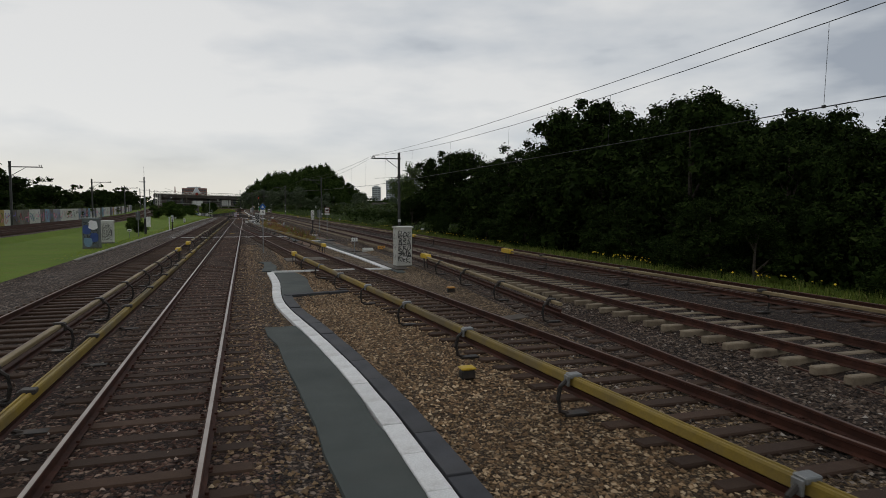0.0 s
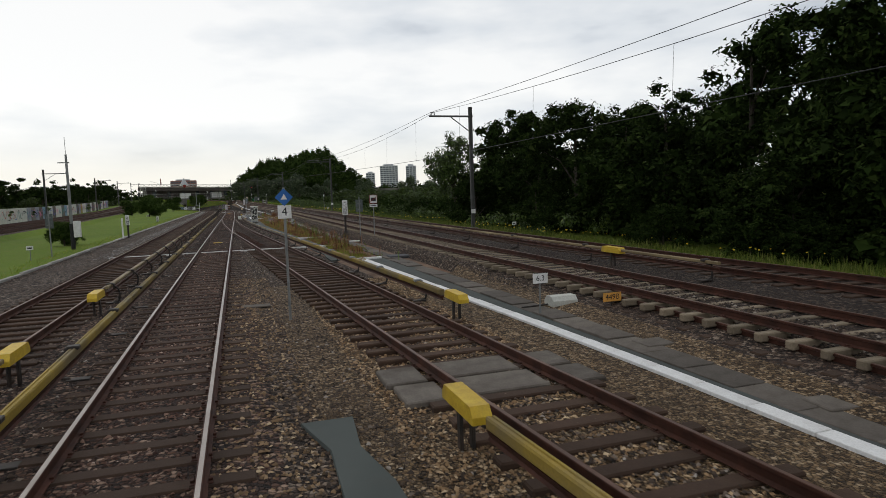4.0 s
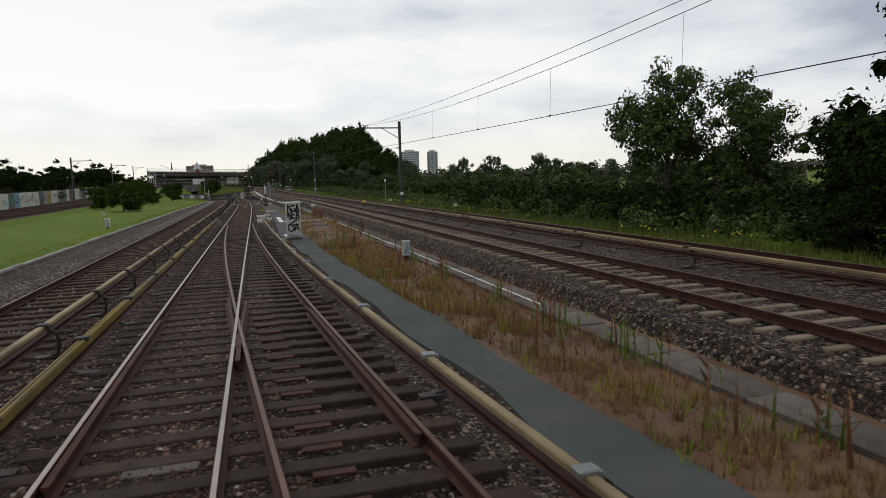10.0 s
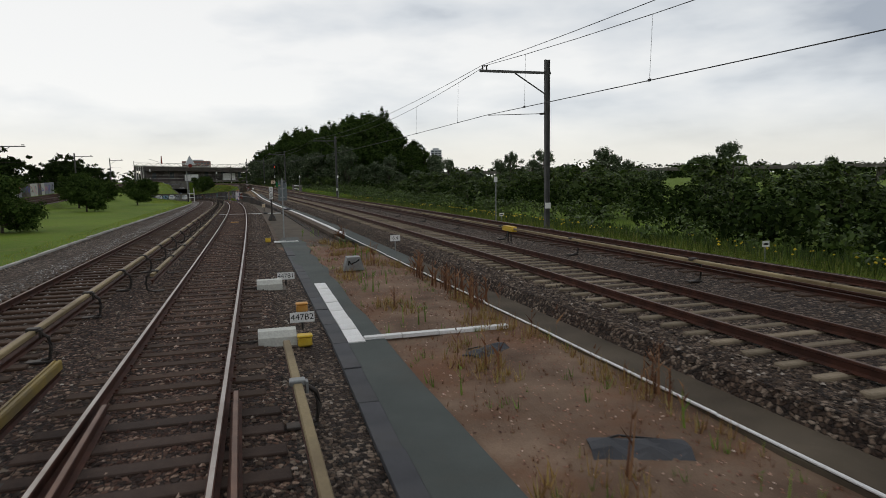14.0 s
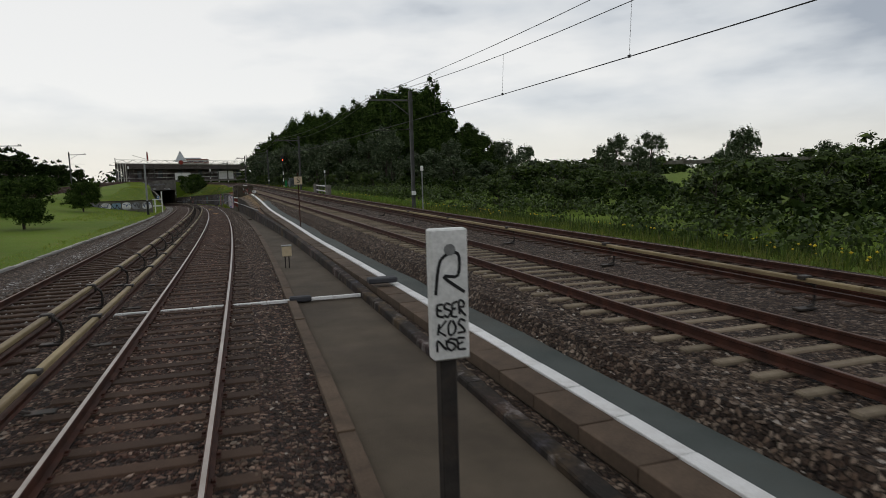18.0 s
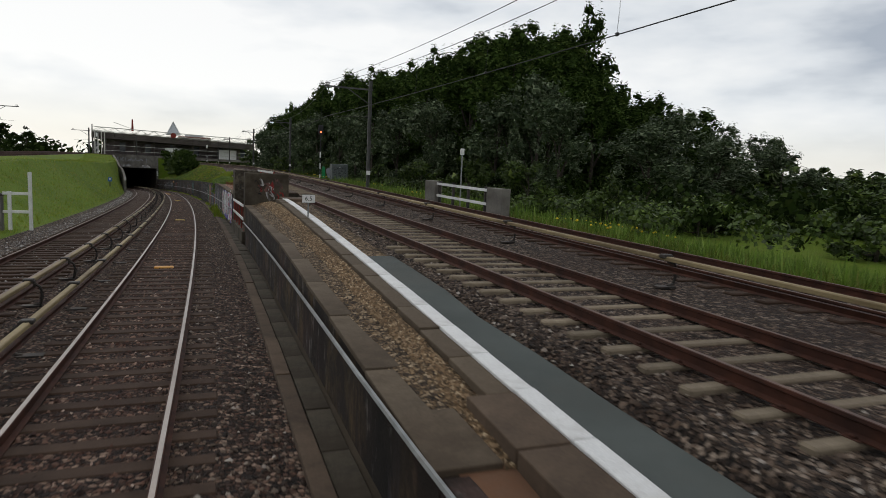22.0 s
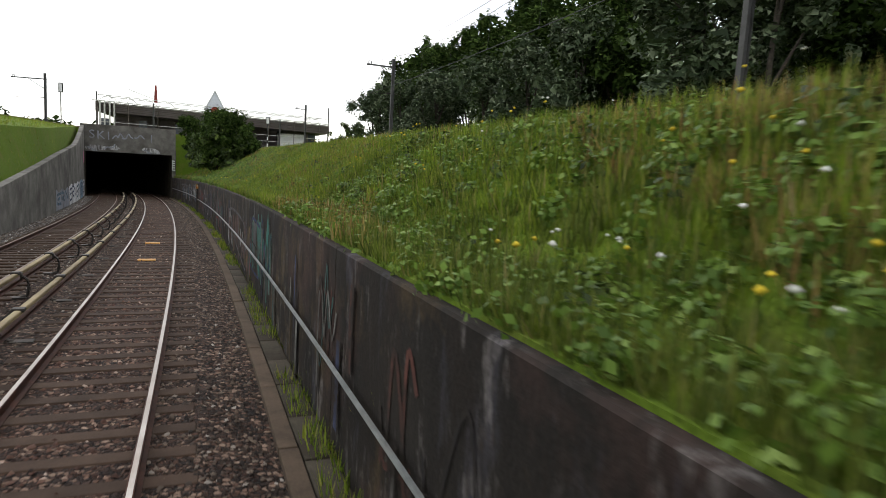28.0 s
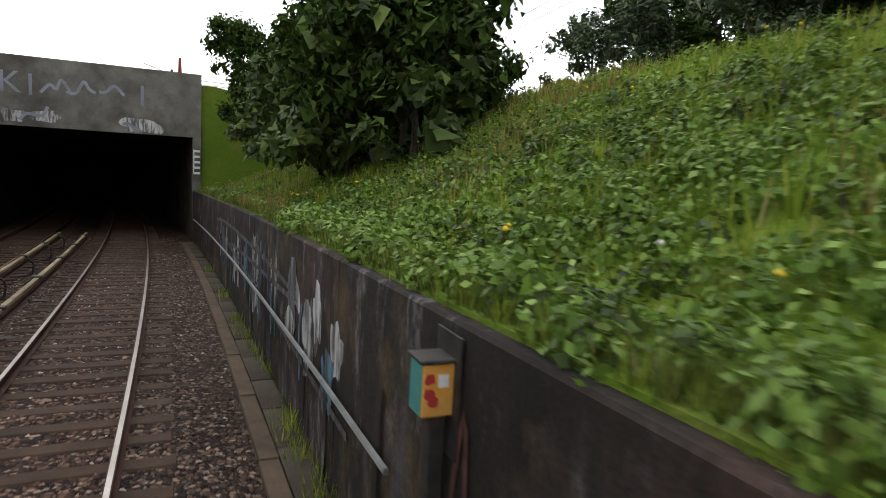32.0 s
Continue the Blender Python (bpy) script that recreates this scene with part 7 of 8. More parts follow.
# fire telephone box on the wall
t = thing("phone_box", "orange and teal metal box with red marks on the wall", "equipment box", stand(317.7, WALL_L(317) - 0.1, z0(317.6) + 1.5) @ Matrix.Scale(0.56, 4))
part("case", Body().box((-0.17, -0.16, 0), (0.15, 0.16, 0.5), 0.015), M["orange"], t)
part("side", Body().box((-0.175, -0.15, 0.01), (-0.172, 0.15, 0.49), 0.0), PAINT["teal"], t)
part("hood", Body().box((-0.2, -0.19, 0.5), (0.15, 0.19, 0.54), 0.01), M["dark_steel"], t)
part("notice", Body().box((-0.02, -0.166, 0.28), (0.08, -0.162, 0.4), 0.0), M["plate_white"], t)
for i, (u, v) in enumerate(((-0.1, 0.36), (-0.06, 0.15), (-0.1, 0.22))):
    part("mark", blob_body(lambda a, q, off: Vector((a, -0.163 - off, q)), u, v, 0.05, 0.05, 0.001 * i + 0.001, 400 + i), PAINT["red"], t)
part("conduit", Body().box((-0.05, -0.1, -2.6), (0.1, 0.1, 0.0), 0.01), M["dark_steel"], t)
part("board", Body().box((0.13, -0.28, -0.4), (0.16, 0.28, 0.75), 0.004), M["dark_steel"], t)
# blue-white signal by the left bank
t = thing("lawn_signal", "small blue and white signal on a striped post", "signal", stand(276.0, -7.0, z0(276) - 0.15))
part("post", Body().tube([(0, 0, -0.2), (0, 0, 1.9)], 0.05, 8), M["black"], t)
part("head", Body().box((-0.2, -0.1, 1.7), (0.2, 0.1, 2.2), 0.05), M["blue_sign"], t)
part("face", Body().box((-0.1, -0.11, 1.85), (0.1, -0.101, 2.1), 0.0), M["plate_white"], t)

# ---- the western main line with its fence and masts ----
for off in (-2.0, 2.0):
    wl = thing("track_far_west", "far main line track beyond the lawn", "railway track", kind="structure")
    for sd in (-0.75, 0.75):
        secs = [[Vector((lmain_x(y) + off + sd + u, y, lmain_z(y) + v)) for u, v in ((-0.035, 0), (-0.035, -0.15), (0.035, -0.15), (0.035, 0))] for y in run(-20, 470, 8)]
        part("rail", loft_body(secs), M["rust"], wl)
    ys = np.linspace(-15, 440, 640)
    xs = np.array([lmain_x(y) + off for y in ys])
    zs = np.array([lmain_z(y) - 0.2 for y in ys])
    bx = np.array([(-1.25, -0.11, 0), (1.25, -0.11, 0), (1.25, 0.11, 0), (-1.25, 0.11, 0), (-1.25, -0.11, 0.08), (1.25, -0.11, 0.08), (1.25, 0.11, 0.08), (-1.25, 0.11, 0.08)], float)
    bf = np.array([(4, 5, 6, 7), (0, 1, 5, 4), (1, 2, 6, 5), (2, 3, 7, 6), (3, 0, 4, 7)])
    tagged(part("sleepers", many("sleepers", bx, bf, np.stack([xs, ys, zs], -1), np.zeros(640), np.ones((640, 1)), M["sleeper"]), None, wl), kind="stuff")
screen = thing("noise_fence", "pale panel fence covered in faded graffiti beyond the far tracks", "fence")
r_f = random.Random(12)
for i in range(84):
    y = 20 + i * 2.6
    x = lmain_x(y) - 7.5
    o = part("panel", Body().box((-0.06, -1.26, 0.0), (0.06, 1.26, 2.1), 0.02), r_f.choice([M["white_box"], M["lid"], M["white_box"], PAINT["grey"], PAINT["ochre"] if i % 9 == 0 else M["concrete"], PAINT["sky"] if i % 7 == 0 else M["white_box"]]), screen)
    o.matrix_world = pose(x, y, lmain_z(y) - 0.55, 0, 0, r_f.uniform(-1, 1))
    for k in range(2):
        part("tag", stroke_body(lambda u, v, off: Vector((0.06 + off, u, v)), curve_pts(scribble(-0.9, 0.9, 0.4, 1.8, i * 3 + k, 6), 4), 0.1, 0.004 + k * 0.003), PAINT[r_f.choice(["blue", "black", "pink", "purple", "teal", "red"])], o)
for y, dx in ((30, -5.6), (88, -5.6), (140, -5.6), (195, -5.6), (250, -5.6), (305, -5.6), (352, 0.0), (390, 5.4)):
    m = catenary_mast(0, 0, 0, 8.0 if y < 340 else 6.2, 3.2, "thin grey catenary mast of the far tracks", False)
    m.matrix_world = pose(lmain_x(y) + dx, y, lmain_z(y) - 0.6, 0, 0, 180 if dx < 0 else 0)
for x, y, z, h in ((-34.8, 352, 2.4, 4.2), (-13.0, 372, 1.6, 4.0)):
    t = thing("platform_signal", "black and white signal mast on the embankment", "signal", pose(x, y, z))
    part("mast", Body().tube([(0, 0, 0), (0, 0, h)], 0.06, 8), M["black"], t)
    part("head", Body().box((-0.28, -0.1, h - 0.2), (0.28, 0.1, h + 0.9), 0.1), M["black"], t)
    part("rim", Body().box((-0.2, -0.11, h - 0.1), (0.2, -0.105, h + 0.8), 0.0), M["plate_white"], t)
    for i in range(2):
        part("band", Body().tube([(0, 0, 0.4 + i), (0, 0, 0.9 + i)], 0.08, 8), M["plate_white"], t)

# ---- station on the viaduct and the far skyline ----
M["station_dark"] = worn("station_dark", (0.1, 0.085, 0.085), (0.17, 0.14, 0.14), (0.08, 0.065, 0.065), 0.3, 6, 0.8, 0, 0.01, 0.2)
M["brick_far"] = worn("brick_far", (0.2, 0.1, 0.085), (0.27, 0.145, 0.125), None, 0.1, 3, 0.9, 0, 0.01, 0)
M["tower_grey"] = worn("tower_grey", (0.4, 0.42, 0.45), (0.52, 0.54, 0.57), None, 0.1, 3, 0.6, 0, 0.01, 0)
M["pane_far"] = worn("pane_far", (0.05, 0.06, 0.075), (0.12, 0.135, 0.16), None, 0.2, 3, 0.2, 0, 0.001, 0.4, 0.5)
ST = pose(-27.0, 430, 3.0, 0, 0, 8)
st = thing("station", "elevated railway station with a wide truss roof", "station building", ST)
part("platform", Body().box((-24, -4, -0.8), (24, 30, 0.0), 0.05), M["concrete"], st)
part("back_wall", Body().box((-23, 9, 0.0), (23, 9.5, 5.6), 0.02), M["station_dark"], st)
part("roof", Body().prism([(-25.5, 5.3), (25.5, 3.9), (25.5, 5.9), (-25.5, 7.3)], "y", -2.2, 26), M["station_dark"], st)


def eave(x):
    """Height of the roof's edge, which falls towards the east."""
    return 7.4 - (x + 25.5) * 0.0275


for k in range(6):
    part("louvre", Body().prism([(-25.5, eave(-25.5) - 0.35 - k * 0.36), (25.5, eave(25.5) - 0.35 - k * 0.36), (25.5, eave(25.5) - 0.25 - k * 0.36), (-25.5, eave(-25.5) - 0.25 - k * 0.36)], "y", -2.45, -2.2), M["white_box" if k == 0 else "lid"], st)
part("canopy_edge", Body().prism([(-26, eave(-26)), (26, eave(26)), (26, eave(26) + 0.16), (-26, eave(-26) + 0.16)], "y", -3.2, -2.6), M["white_box"], st)
for i in range(26):
    x = -25 + i * 2.0
    if i % 3 == 0:
        part("column", Body().tube([(x, -2.7, 0), (x, -2.7, eave(x))], 0.08, 6), M["lid"], st)
    if i % 4 == 0:
        part("window_bay", Body().box((x - 0.9, 8.95, 1.0), (x + 0.9, 8.99, 4.2), 0.01), M["pane_far"], st)
for i in range(25):
    x = -25 + i * 2.0
    for y, up in ((-2.9, 1.35), (6.0, 1.6)):
        a, b = (x, y, eave(x) + 0.1), (x + 2, y, eave(x + 2) + up)
        if i % 2:
            a, b = (x, y, eave(x) + up), (x + 2, y, eave(x + 2) + 0.1)
        part("truss", Body().tube([a, b], 0.06, 5), M["white_box"], st)
    part("purlin", Body().tube([(x, -2.9, eave(x) + 1.35), (x, 6.0, eave(x) + 1.6)], 0.05, 5), M["white_box"], st)
for y, up in ((-2.9, 1.35), (6.0, 1.6)):
    part("truss_chord", Body().tube([(-25, y, eave(-25) + up), (25, y, eave(25) + up)], 0.08, 5), M["white_box"], st)
for x in (-24.5, -23.6, -22.6, -21.7):
    part("frame_post", Body().box((x - 0.16, -3.2, 0), (x + 0.16, -2.95, eave(x) + 0.2), 0.02), M["white_box"], st)
part("slant_mast", Body().tube([(-13, -2, eave(-13) + 1.4), (-19, -2, eave(-19) + 3.2)], 0.08, 5), M["white_box"], st)
part("mid_rail", Body().tube([(-25, -2.8, 3.0), (25, -2.8, 2.4)], 0.06, 5), M["white_box"], st)
part("low_rail", Body().tube([(-25, -2.8, 1.2), (25, -2.8, 1.1)], 0.06, 5), M["white_box"], st)
part("kiosk", Body().box((14, 2, 0), (20, 6, 3.4), 0.1), M["plate_white"], st)
part("entrance", Body().box((-3.5, -1, 0), (2.5, 6, 3.0), 0.1), M["plate_white"], st)
for a, b in (((-3.2, -3), (1.2, -3)), ((1.2, -3), (1.2, 1.5)), ((1.2, 1.5), (-3.2, 1.5)), ((-3.2, 1.5), (-3.2, -3))):
    part("peak_edge", Body().tube([(*a, 7.6), (-1.0, -0.8, 12.0)], 0.11, 5), M["plate_white"], st)
    part("peak_sill", Body().tube([(*a, 7.6), (*b, 7.6)], 0.11, 5), M["plate_white"], st)
part("peak", Body().add([(-3.1, -2.9, 7.6), (1.1, -2.9, 7.6), (1.1, 1.4, 7.6), (-3.1, 1.4, 7.6), (-1.0, -0.8, 11.8)], [(0, 1, 4), (1, 2, 4), (2, 3, 4), (3, 0, 4), (3, 2, 1, 0)]), M["tower_grey"], st, "glazed pyramid roof light")
part("emblem", Body().tube([(-1.0, -3.5, 7.2), (-1.0, -3.3, 7.2)], 0.9, 16), M["red_paint"], st, "round red emblem")
part("red_mast", Body().tube([(-13.5, -2, 8.0), (-13.5, -2, 11.8)], 0.4, 6, 0.2), M["red_paint"], st)
for x, h in ((25.3, 10.2), (-25.3, 9.4)):
    part("end_mast", Body().tube([(x, -2, 0), (x, -2, h)], 0.16, 6), M["mast_steel"], st)


def block_of_flats(x, y, w, d, h, floors, cols, material, label, turn=0):
    t = thing("office_tower", label, "tower block", pose(x, y, -1, 0, 0, turn))
    part("wall", Body().box((-w / 2, -d / 2, 0), (w / 2, d / 2, h), 0.2), M[material], t)
    part("roof_plant", Body().box((-w * 0.3, -d * 0.3, h), (w * 0.25, d * 0.3, h + h * 0.06), 0.2), M["tower_grey"], t)
    fh = h / floors
    pane = Body().box((-w / cols * 0.38, -0.15, 0), (w / cols * 0.38, 0.0, fh * 0.5), 0.05).mesh("window", M["pane_far"])
    for f in range(1, floors):
        for c in range(cols):
            o = new("window", pane)
            o.parent = t
            o.location = (-w / 2 + (c + 0.5) * w / cols, -d / 2, f * fh)
    return t


block_of_flats(-62, 900, 30, 20, 27, 8, 9, "brick_far", "distant reddish brick apartment block")
block_of_flats(327, 1411, 39, 36, 62, 14, 6, "tower_grey", "distant pale office tower", -14)
block_of_flats(383, 1432, 23, 28, 62, 14, 3, "tower_grey", "distant narrow grey office tower", -14)
block_of_flats(289, 1432, 19, 24, 48, 10, 3, "tower_grey", "distant low grey office block", -14)
t = thing("motorway_bridge", "distant grey road deck above the trees", "bridge", pose(150, 330, 0, 0, 0, -35))
part("deck", Body().box((-110, -4, 3.6), (140, 4, 4.9), 0.1), M["concrete"], t)
for i in range(9):
    part("pier", Body().box((-100 + i * 27, -2, -2), (-98.5 + i * 27, 2, 3.6), 0.1), M["concrete"], t)

# ---- trees, shrubs and grass ----
LEAF_V = np.array([(0, -0.5, 0), (0.34, 0.0, 0.06), (0, 0.55, 0), (-0.34, 0.0, 0.06)], float)
LEAF_F = np.array([(0, 1, 2, 3)])


def leaves(name, centres, radii, count, size, material, rng, squash=0.8, shell=0.55, corners=4):
    """Leaves scattered through the outer part of many round clumps."""
    n = len(centres)
    k = np.repeat(np.arange(n), count)
    d = rng.normal(0, 1, (n * count, 3))
    d /= np.linalg.norm(d, axis=1, keepdims=True)
    r = radii[k][:, None] * (shell + (1 - shell) * rng.random((n * count, 1)) ** 0.6) * (1 + rng.normal(0, 0.1, (n * count, 1)))
    p = centres[k] + d * r * np.array([[1, 1, squash]])
    u = rng.normal(0, 1, d.shape)
    up = d + np.array([[0, 0, 0.5]]) + rng.normal(0, 0.55, d.shape)
    up /= np.linalg.norm(up, axis=1, keepdims=True)
    u -= (u * up).sum(1, keepdims=True) * up
    u /= np.linalg.norm(u, axis=1, keepdims=True)
    w = np.cross(up, u)
    sz = size * rng.uniform(0.6, 1.4, (len(p), 1))
    inner = rng.random((len(p), 1)) < (0.14 if corners == 3 else 0.0)
    sz = np.where(inner, sz * 2.6, sz)
    p = np.where(inner, centres[k] + (p - centres[k]) * 0.45, p)
    shape = LEAF_V if corners == 4 else LEAF_V[[0, 1, 2]] * np.array([[1.5, 1, 1]])
    vs = np.stack([p + (u * a + w * b + up * c) * sz for a, b, c in shape], 1).reshape(-1, 3)
    fs = np.arange(len(vs)).reshape(-1, corners)
    return fast_mesh(name, vs, fs, material)


def tree(name, label, height, spread, trunk, lo, clumps, per, leaf, material, seed, column=1.0, lobes=5, squash=0.8, corners=3, puff=1.0):
    """Tapered trunk, limbs to uneven lobes, and a crown of small leaves."""
    rng = np.random.default_rng(seed)
    t = thing(name, label, "tree")
    lean = rng.normal(0, 0.02, 2)
    top = np.array([lean[0] * height, lean[1] * height, height * 0.86])
    wood = Body().tube([(0, 0, -0.4), (top[0] * 0.25, top[1] * 0.25, height * 0.25), (top[0] * 0.6, top[1] * 0.6, height * 0.55), tuple(top)], trunk, 9, trunk * 0.2)
    lobe_c, lobe_r = [], []
    for i in range(lobes):
        a = 6.28 * i / lobes + rng.uniform(-0.5, 0.5)
        f = rng.uniform(lo, 0.88)
        k = math.sin(math.pi * min(1, (f - lo) / (1.02 - lo)) ** 0.75) if column >= 1 else 0.75
        d = spread * rng.uniform(0.35, 0.62) * (0.45 + 0.55 * k)
        lobe_c.append((math.cos(a) * d + top[0] * f, math.sin(a) * d + top[1] * f, height * f))
        lobe_r.append(spread * rng.uniform(0.3, 0.46))
        wood.tube([(top[0] * f * 0.6, top[1] * f * 0.6, height * max(0.15, f - 0.28)), (lobe_c[-1][0] * 0.5, lobe_c[-1][1] * 0.5, height * (f - 0.08)), lobe_c[-1]], trunk * 0.42, 6, trunk * 0.08)
    part("trunk", wood, M["bark"], t)
    lobe_c.append((top[0], top[1], height * 0.8))
    lobe_r.append(spread * 0.4)
    lobe_c, lobe_r = np.array(lobe_c), np.array(lobe_r)
    k = rng.integers(0, len(lobe_c), clumps)
    d = rng.normal(0, 1, (clumps, 3))
    d /= np.linalg.norm(d, axis=1, keepdims=True)
    cc = lobe_c[k] + d * lobe_r[k][:, None] * rng.uniform(0.3, 1.05, (clumps, 1)) * np.array([[1, 1, column]])
    cc[:, 2] = np.clip(cc[:, 2], height * lo * 0.8, height * 0.97)
    cr = puff * spread * rng.uniform(0.1, 0.22, clumps)
    part("crown", leaves("crown", cc, cr, per, leaf, M[material], rng, squash, 0.45, corners), None, t)
    return t


def plant(proto, x, y, z, turn, sx, sz, group=""):
    o = copy_thing(proto, pose(x, y, z, 0, 0, turn) @ Matrix.Diagonal((sx, sx, sz, 1)))
    return o


R5 = random.Random(21)


def ground_z(s, l):
    i = min(max(int(np.searchsorted(g_s, s)) - 1, 0), len(g_s) - 2)
    f = (s - g_s[i]) / (g_s[i + 1] - g_s[i])
    za = np.interp(l, [q[0] for q in g_rows[i]], [q[1] for q in g_rows[i]])
    zb = np.interp(l, [q[0] for q in g_rows[i + 1]], [q[1] for q in g_rows[i + 1]])
    return float(za + (zb - za) * f)


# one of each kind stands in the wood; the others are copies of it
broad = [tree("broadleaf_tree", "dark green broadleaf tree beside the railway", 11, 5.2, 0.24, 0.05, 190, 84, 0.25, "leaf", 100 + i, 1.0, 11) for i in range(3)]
tall = [tree("poplar_tree", "tall dark poplar in a dense wood", 17, 4.4, 0.26, 0.1, 200, 60, 0.29, "leaf_wood", 200 + i, 1.25, 12, 2.1, 3, 0.72) for i in range(3)]
willow = [tree("willow_tree", "grey-green willow at the edge of the wood", 11, 3.6, 0.2, 0.08, 140, 60, 0.22, "leaf_silver", 210 + i, 1.2, 9, 1.8, 3, 0.8) for i in range(2)]
shrub = [tree("shrub", "dense green shrub on the verge", 3.4, 2.3, 0.08, 0.06, 55, 50, 0.19, "leaf_bush", 300 + i, 0.9, 8) for i in range(3)]
small = tree("lawn_tree", "small round dark tree on the lawn", 3.6, 2.6, 0.1, 0.2, 200, 75, 0.13, "leaf_wood", 330, 0.9, 12)
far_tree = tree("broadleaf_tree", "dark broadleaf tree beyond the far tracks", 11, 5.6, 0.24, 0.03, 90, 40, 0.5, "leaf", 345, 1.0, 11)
loner = tree("locust_tree", "airy locust tree with open foliage", 11, 5.4, 0.22, 0.35, 130, 95, 0.25, "leaf_bush", 340, 0.8, 10, 0.7, 4)
placed = []


def first(ob, x, y, z, turn, sx, sz):
    """The pattern of a kind takes its own place once its copies stand."""
    placed.append((ob, pose(x, y, z, 0, 0, turn) @ Matrix.Diagonal((sx, sx, sz, 1))))


spots = []
for y in range(10, 84, 6):
    h = np.interp(y, [10, 20, 26, 31, 38, 52, 57, 66, 74, 84], [5.0, 6.0, 6.8, 8.4, 11.4, 11.8, 9.4, 9.0, 10.2, 11.8])
    spots.append((R5.uniform(26, 28.5), y + R5.uniform(-2, 2), h * R5.uniform(0.92, 1.06)))
    spots.append((R5.uniform(33, 38), y + R5.uniform(-2, 2), h * R5.uniform(0.95, 1.06)))
spots += [(29, 12, 5.5), (33, 16, 6.0), (38, 20, 7.0), (42, 14, 7.5), (30, 22, 6.2), (45, 27, 9.0), (36, 6, 6.0), (44, 2, 7.5), (30, 3, 5.5), (50, 10, 9.0), (27.2, 21, 7.2), (31, 18, 7.4), (36, 24, 8.2), (27.5, 25.5, 7.6), (32, 30.5, 8.8), (39, 35, 10.2), (45, 42, 11.0), (33.5, 41, 12.0), (38, 47, 12.6), (30.5, 35, 10.2), (43, 33, 9.8)]
for i, (x, y, h) in enumerate(spots):
    a = (x, y, -1.0, R5.uniform(0, 360), h / 11 * R5.uniform(0.95, 1.15), h / 11)
    first(broad[i], *a) if i < 3 else plant(broad[i % 3], *a)
first(loner, 27.0, 99.5, -1.0, 40, 0.8, 1.0)
plant(loner, 31.0, 97.5, -1.0, 150, 0.75, 0.9)
for x, y, h in ((34, 92, 7), (36, 106, 5), (31, 90, 6), (40, 86, 9)):
    plant(broad[0], x, y, -1.0, R5.uniform(0, 360), h / 11, h / 11)


# the wood beyond the bridge
def edge_x(y):
    return np.interp(y, [222, 245, 262, 300, 330, 352], [24, 16.5, 13.5, 7.5, 3.5, 0.2])


for y in range(226, 353, 7):
    for row, deep in enumerate((0, 4.5, 9.5, 15.5, 21.5)):
        yy = y + R5.uniform(-2.5, 2.5)
        x = edge_x(yy) + deep + R5.uniform(-1.2, 1.2)
        if row == 4 and yy > 300:
            continue
        h = np.interp(deep, [0, 4.5, 9.5, 21], [9.8, 14.5, 18.5, 19.5])
        h += 4.0 * math.exp(-((x - 30) / 6) ** 2 - ((yy - 262) / 9) ** 2)
        h *= np.interp(yy, [262, 290, 320], [1.0, 1.06, 1.1])
        h = min(h, np.interp(yy, [224, 232, 240, 250, 318, 338, 352], [5.5, 8.0, 11.5, 22.0, 23.5, 22.0, 18.5])) * R5.uniform(0.9, 1.06)
        if x > 34.5 and yy < 262:
            h = min(h, 12.0)
        kind, base = (willow[R5.randint(0, 1)], 11) if row == 0 or h < 9 else (tall[R5.randint(0, 2)], 17)
        if x > 30 and yy < 248:
            h = min(h, max(4.3, 9.6 + 0.5 * (yy - 242) - 0.4 * (x - 33.5)))
        plant(kind, x, yy, -0.8, R5.uniform(0, 360), (h / base * 0.5 + 0.5) * R5.uniform(1.0, 1.25), h / base)
first(tall[0], 31, 262, -0.8, 10, 1.3, 1.16)
first(tall[1], 32.5, 258, -0.8, 80, 1.15, 1.15)
first(tall[2], 27, 266, -0.8, 130, 1.15, 1.15)
for x, y, h in ((38, 249, 11), (42, 244, 9.0), (45, 241, 8), (36, 240, 10), (37, 268, 18), (39, 274, 17.5), (35, 276, 20), (42, 264, 14), (44, 258, 11.5), (46, 268, 11.5), (42, 284, 15.5), (48, 262, 9.5), (29, 257, 20), (33.5, 265, 20.5), (26, 259, 18.5), (28, 270, 20), (34, 258, 19), (31, 284, 21), (36, 292, 19), (28, 296, 21.5)):
    plant(willow[R5.randint(0, 1)] if h < 10 else tall[R5.randint(0, 2)], x, y, -0.9, R5.uniform(0, 360), h / 14 + 0.25, h / (11 if h < 10 else 17))
plant(shrub[1], -2.2, 352, 1.0, 70, 1.3, 1.3)
first(willow[0], 20.5, 238, -0.8, 150, 1.0, 1.0)
first(willow[1], 40, 234, -0.8, 200, 0.9, 0.55)
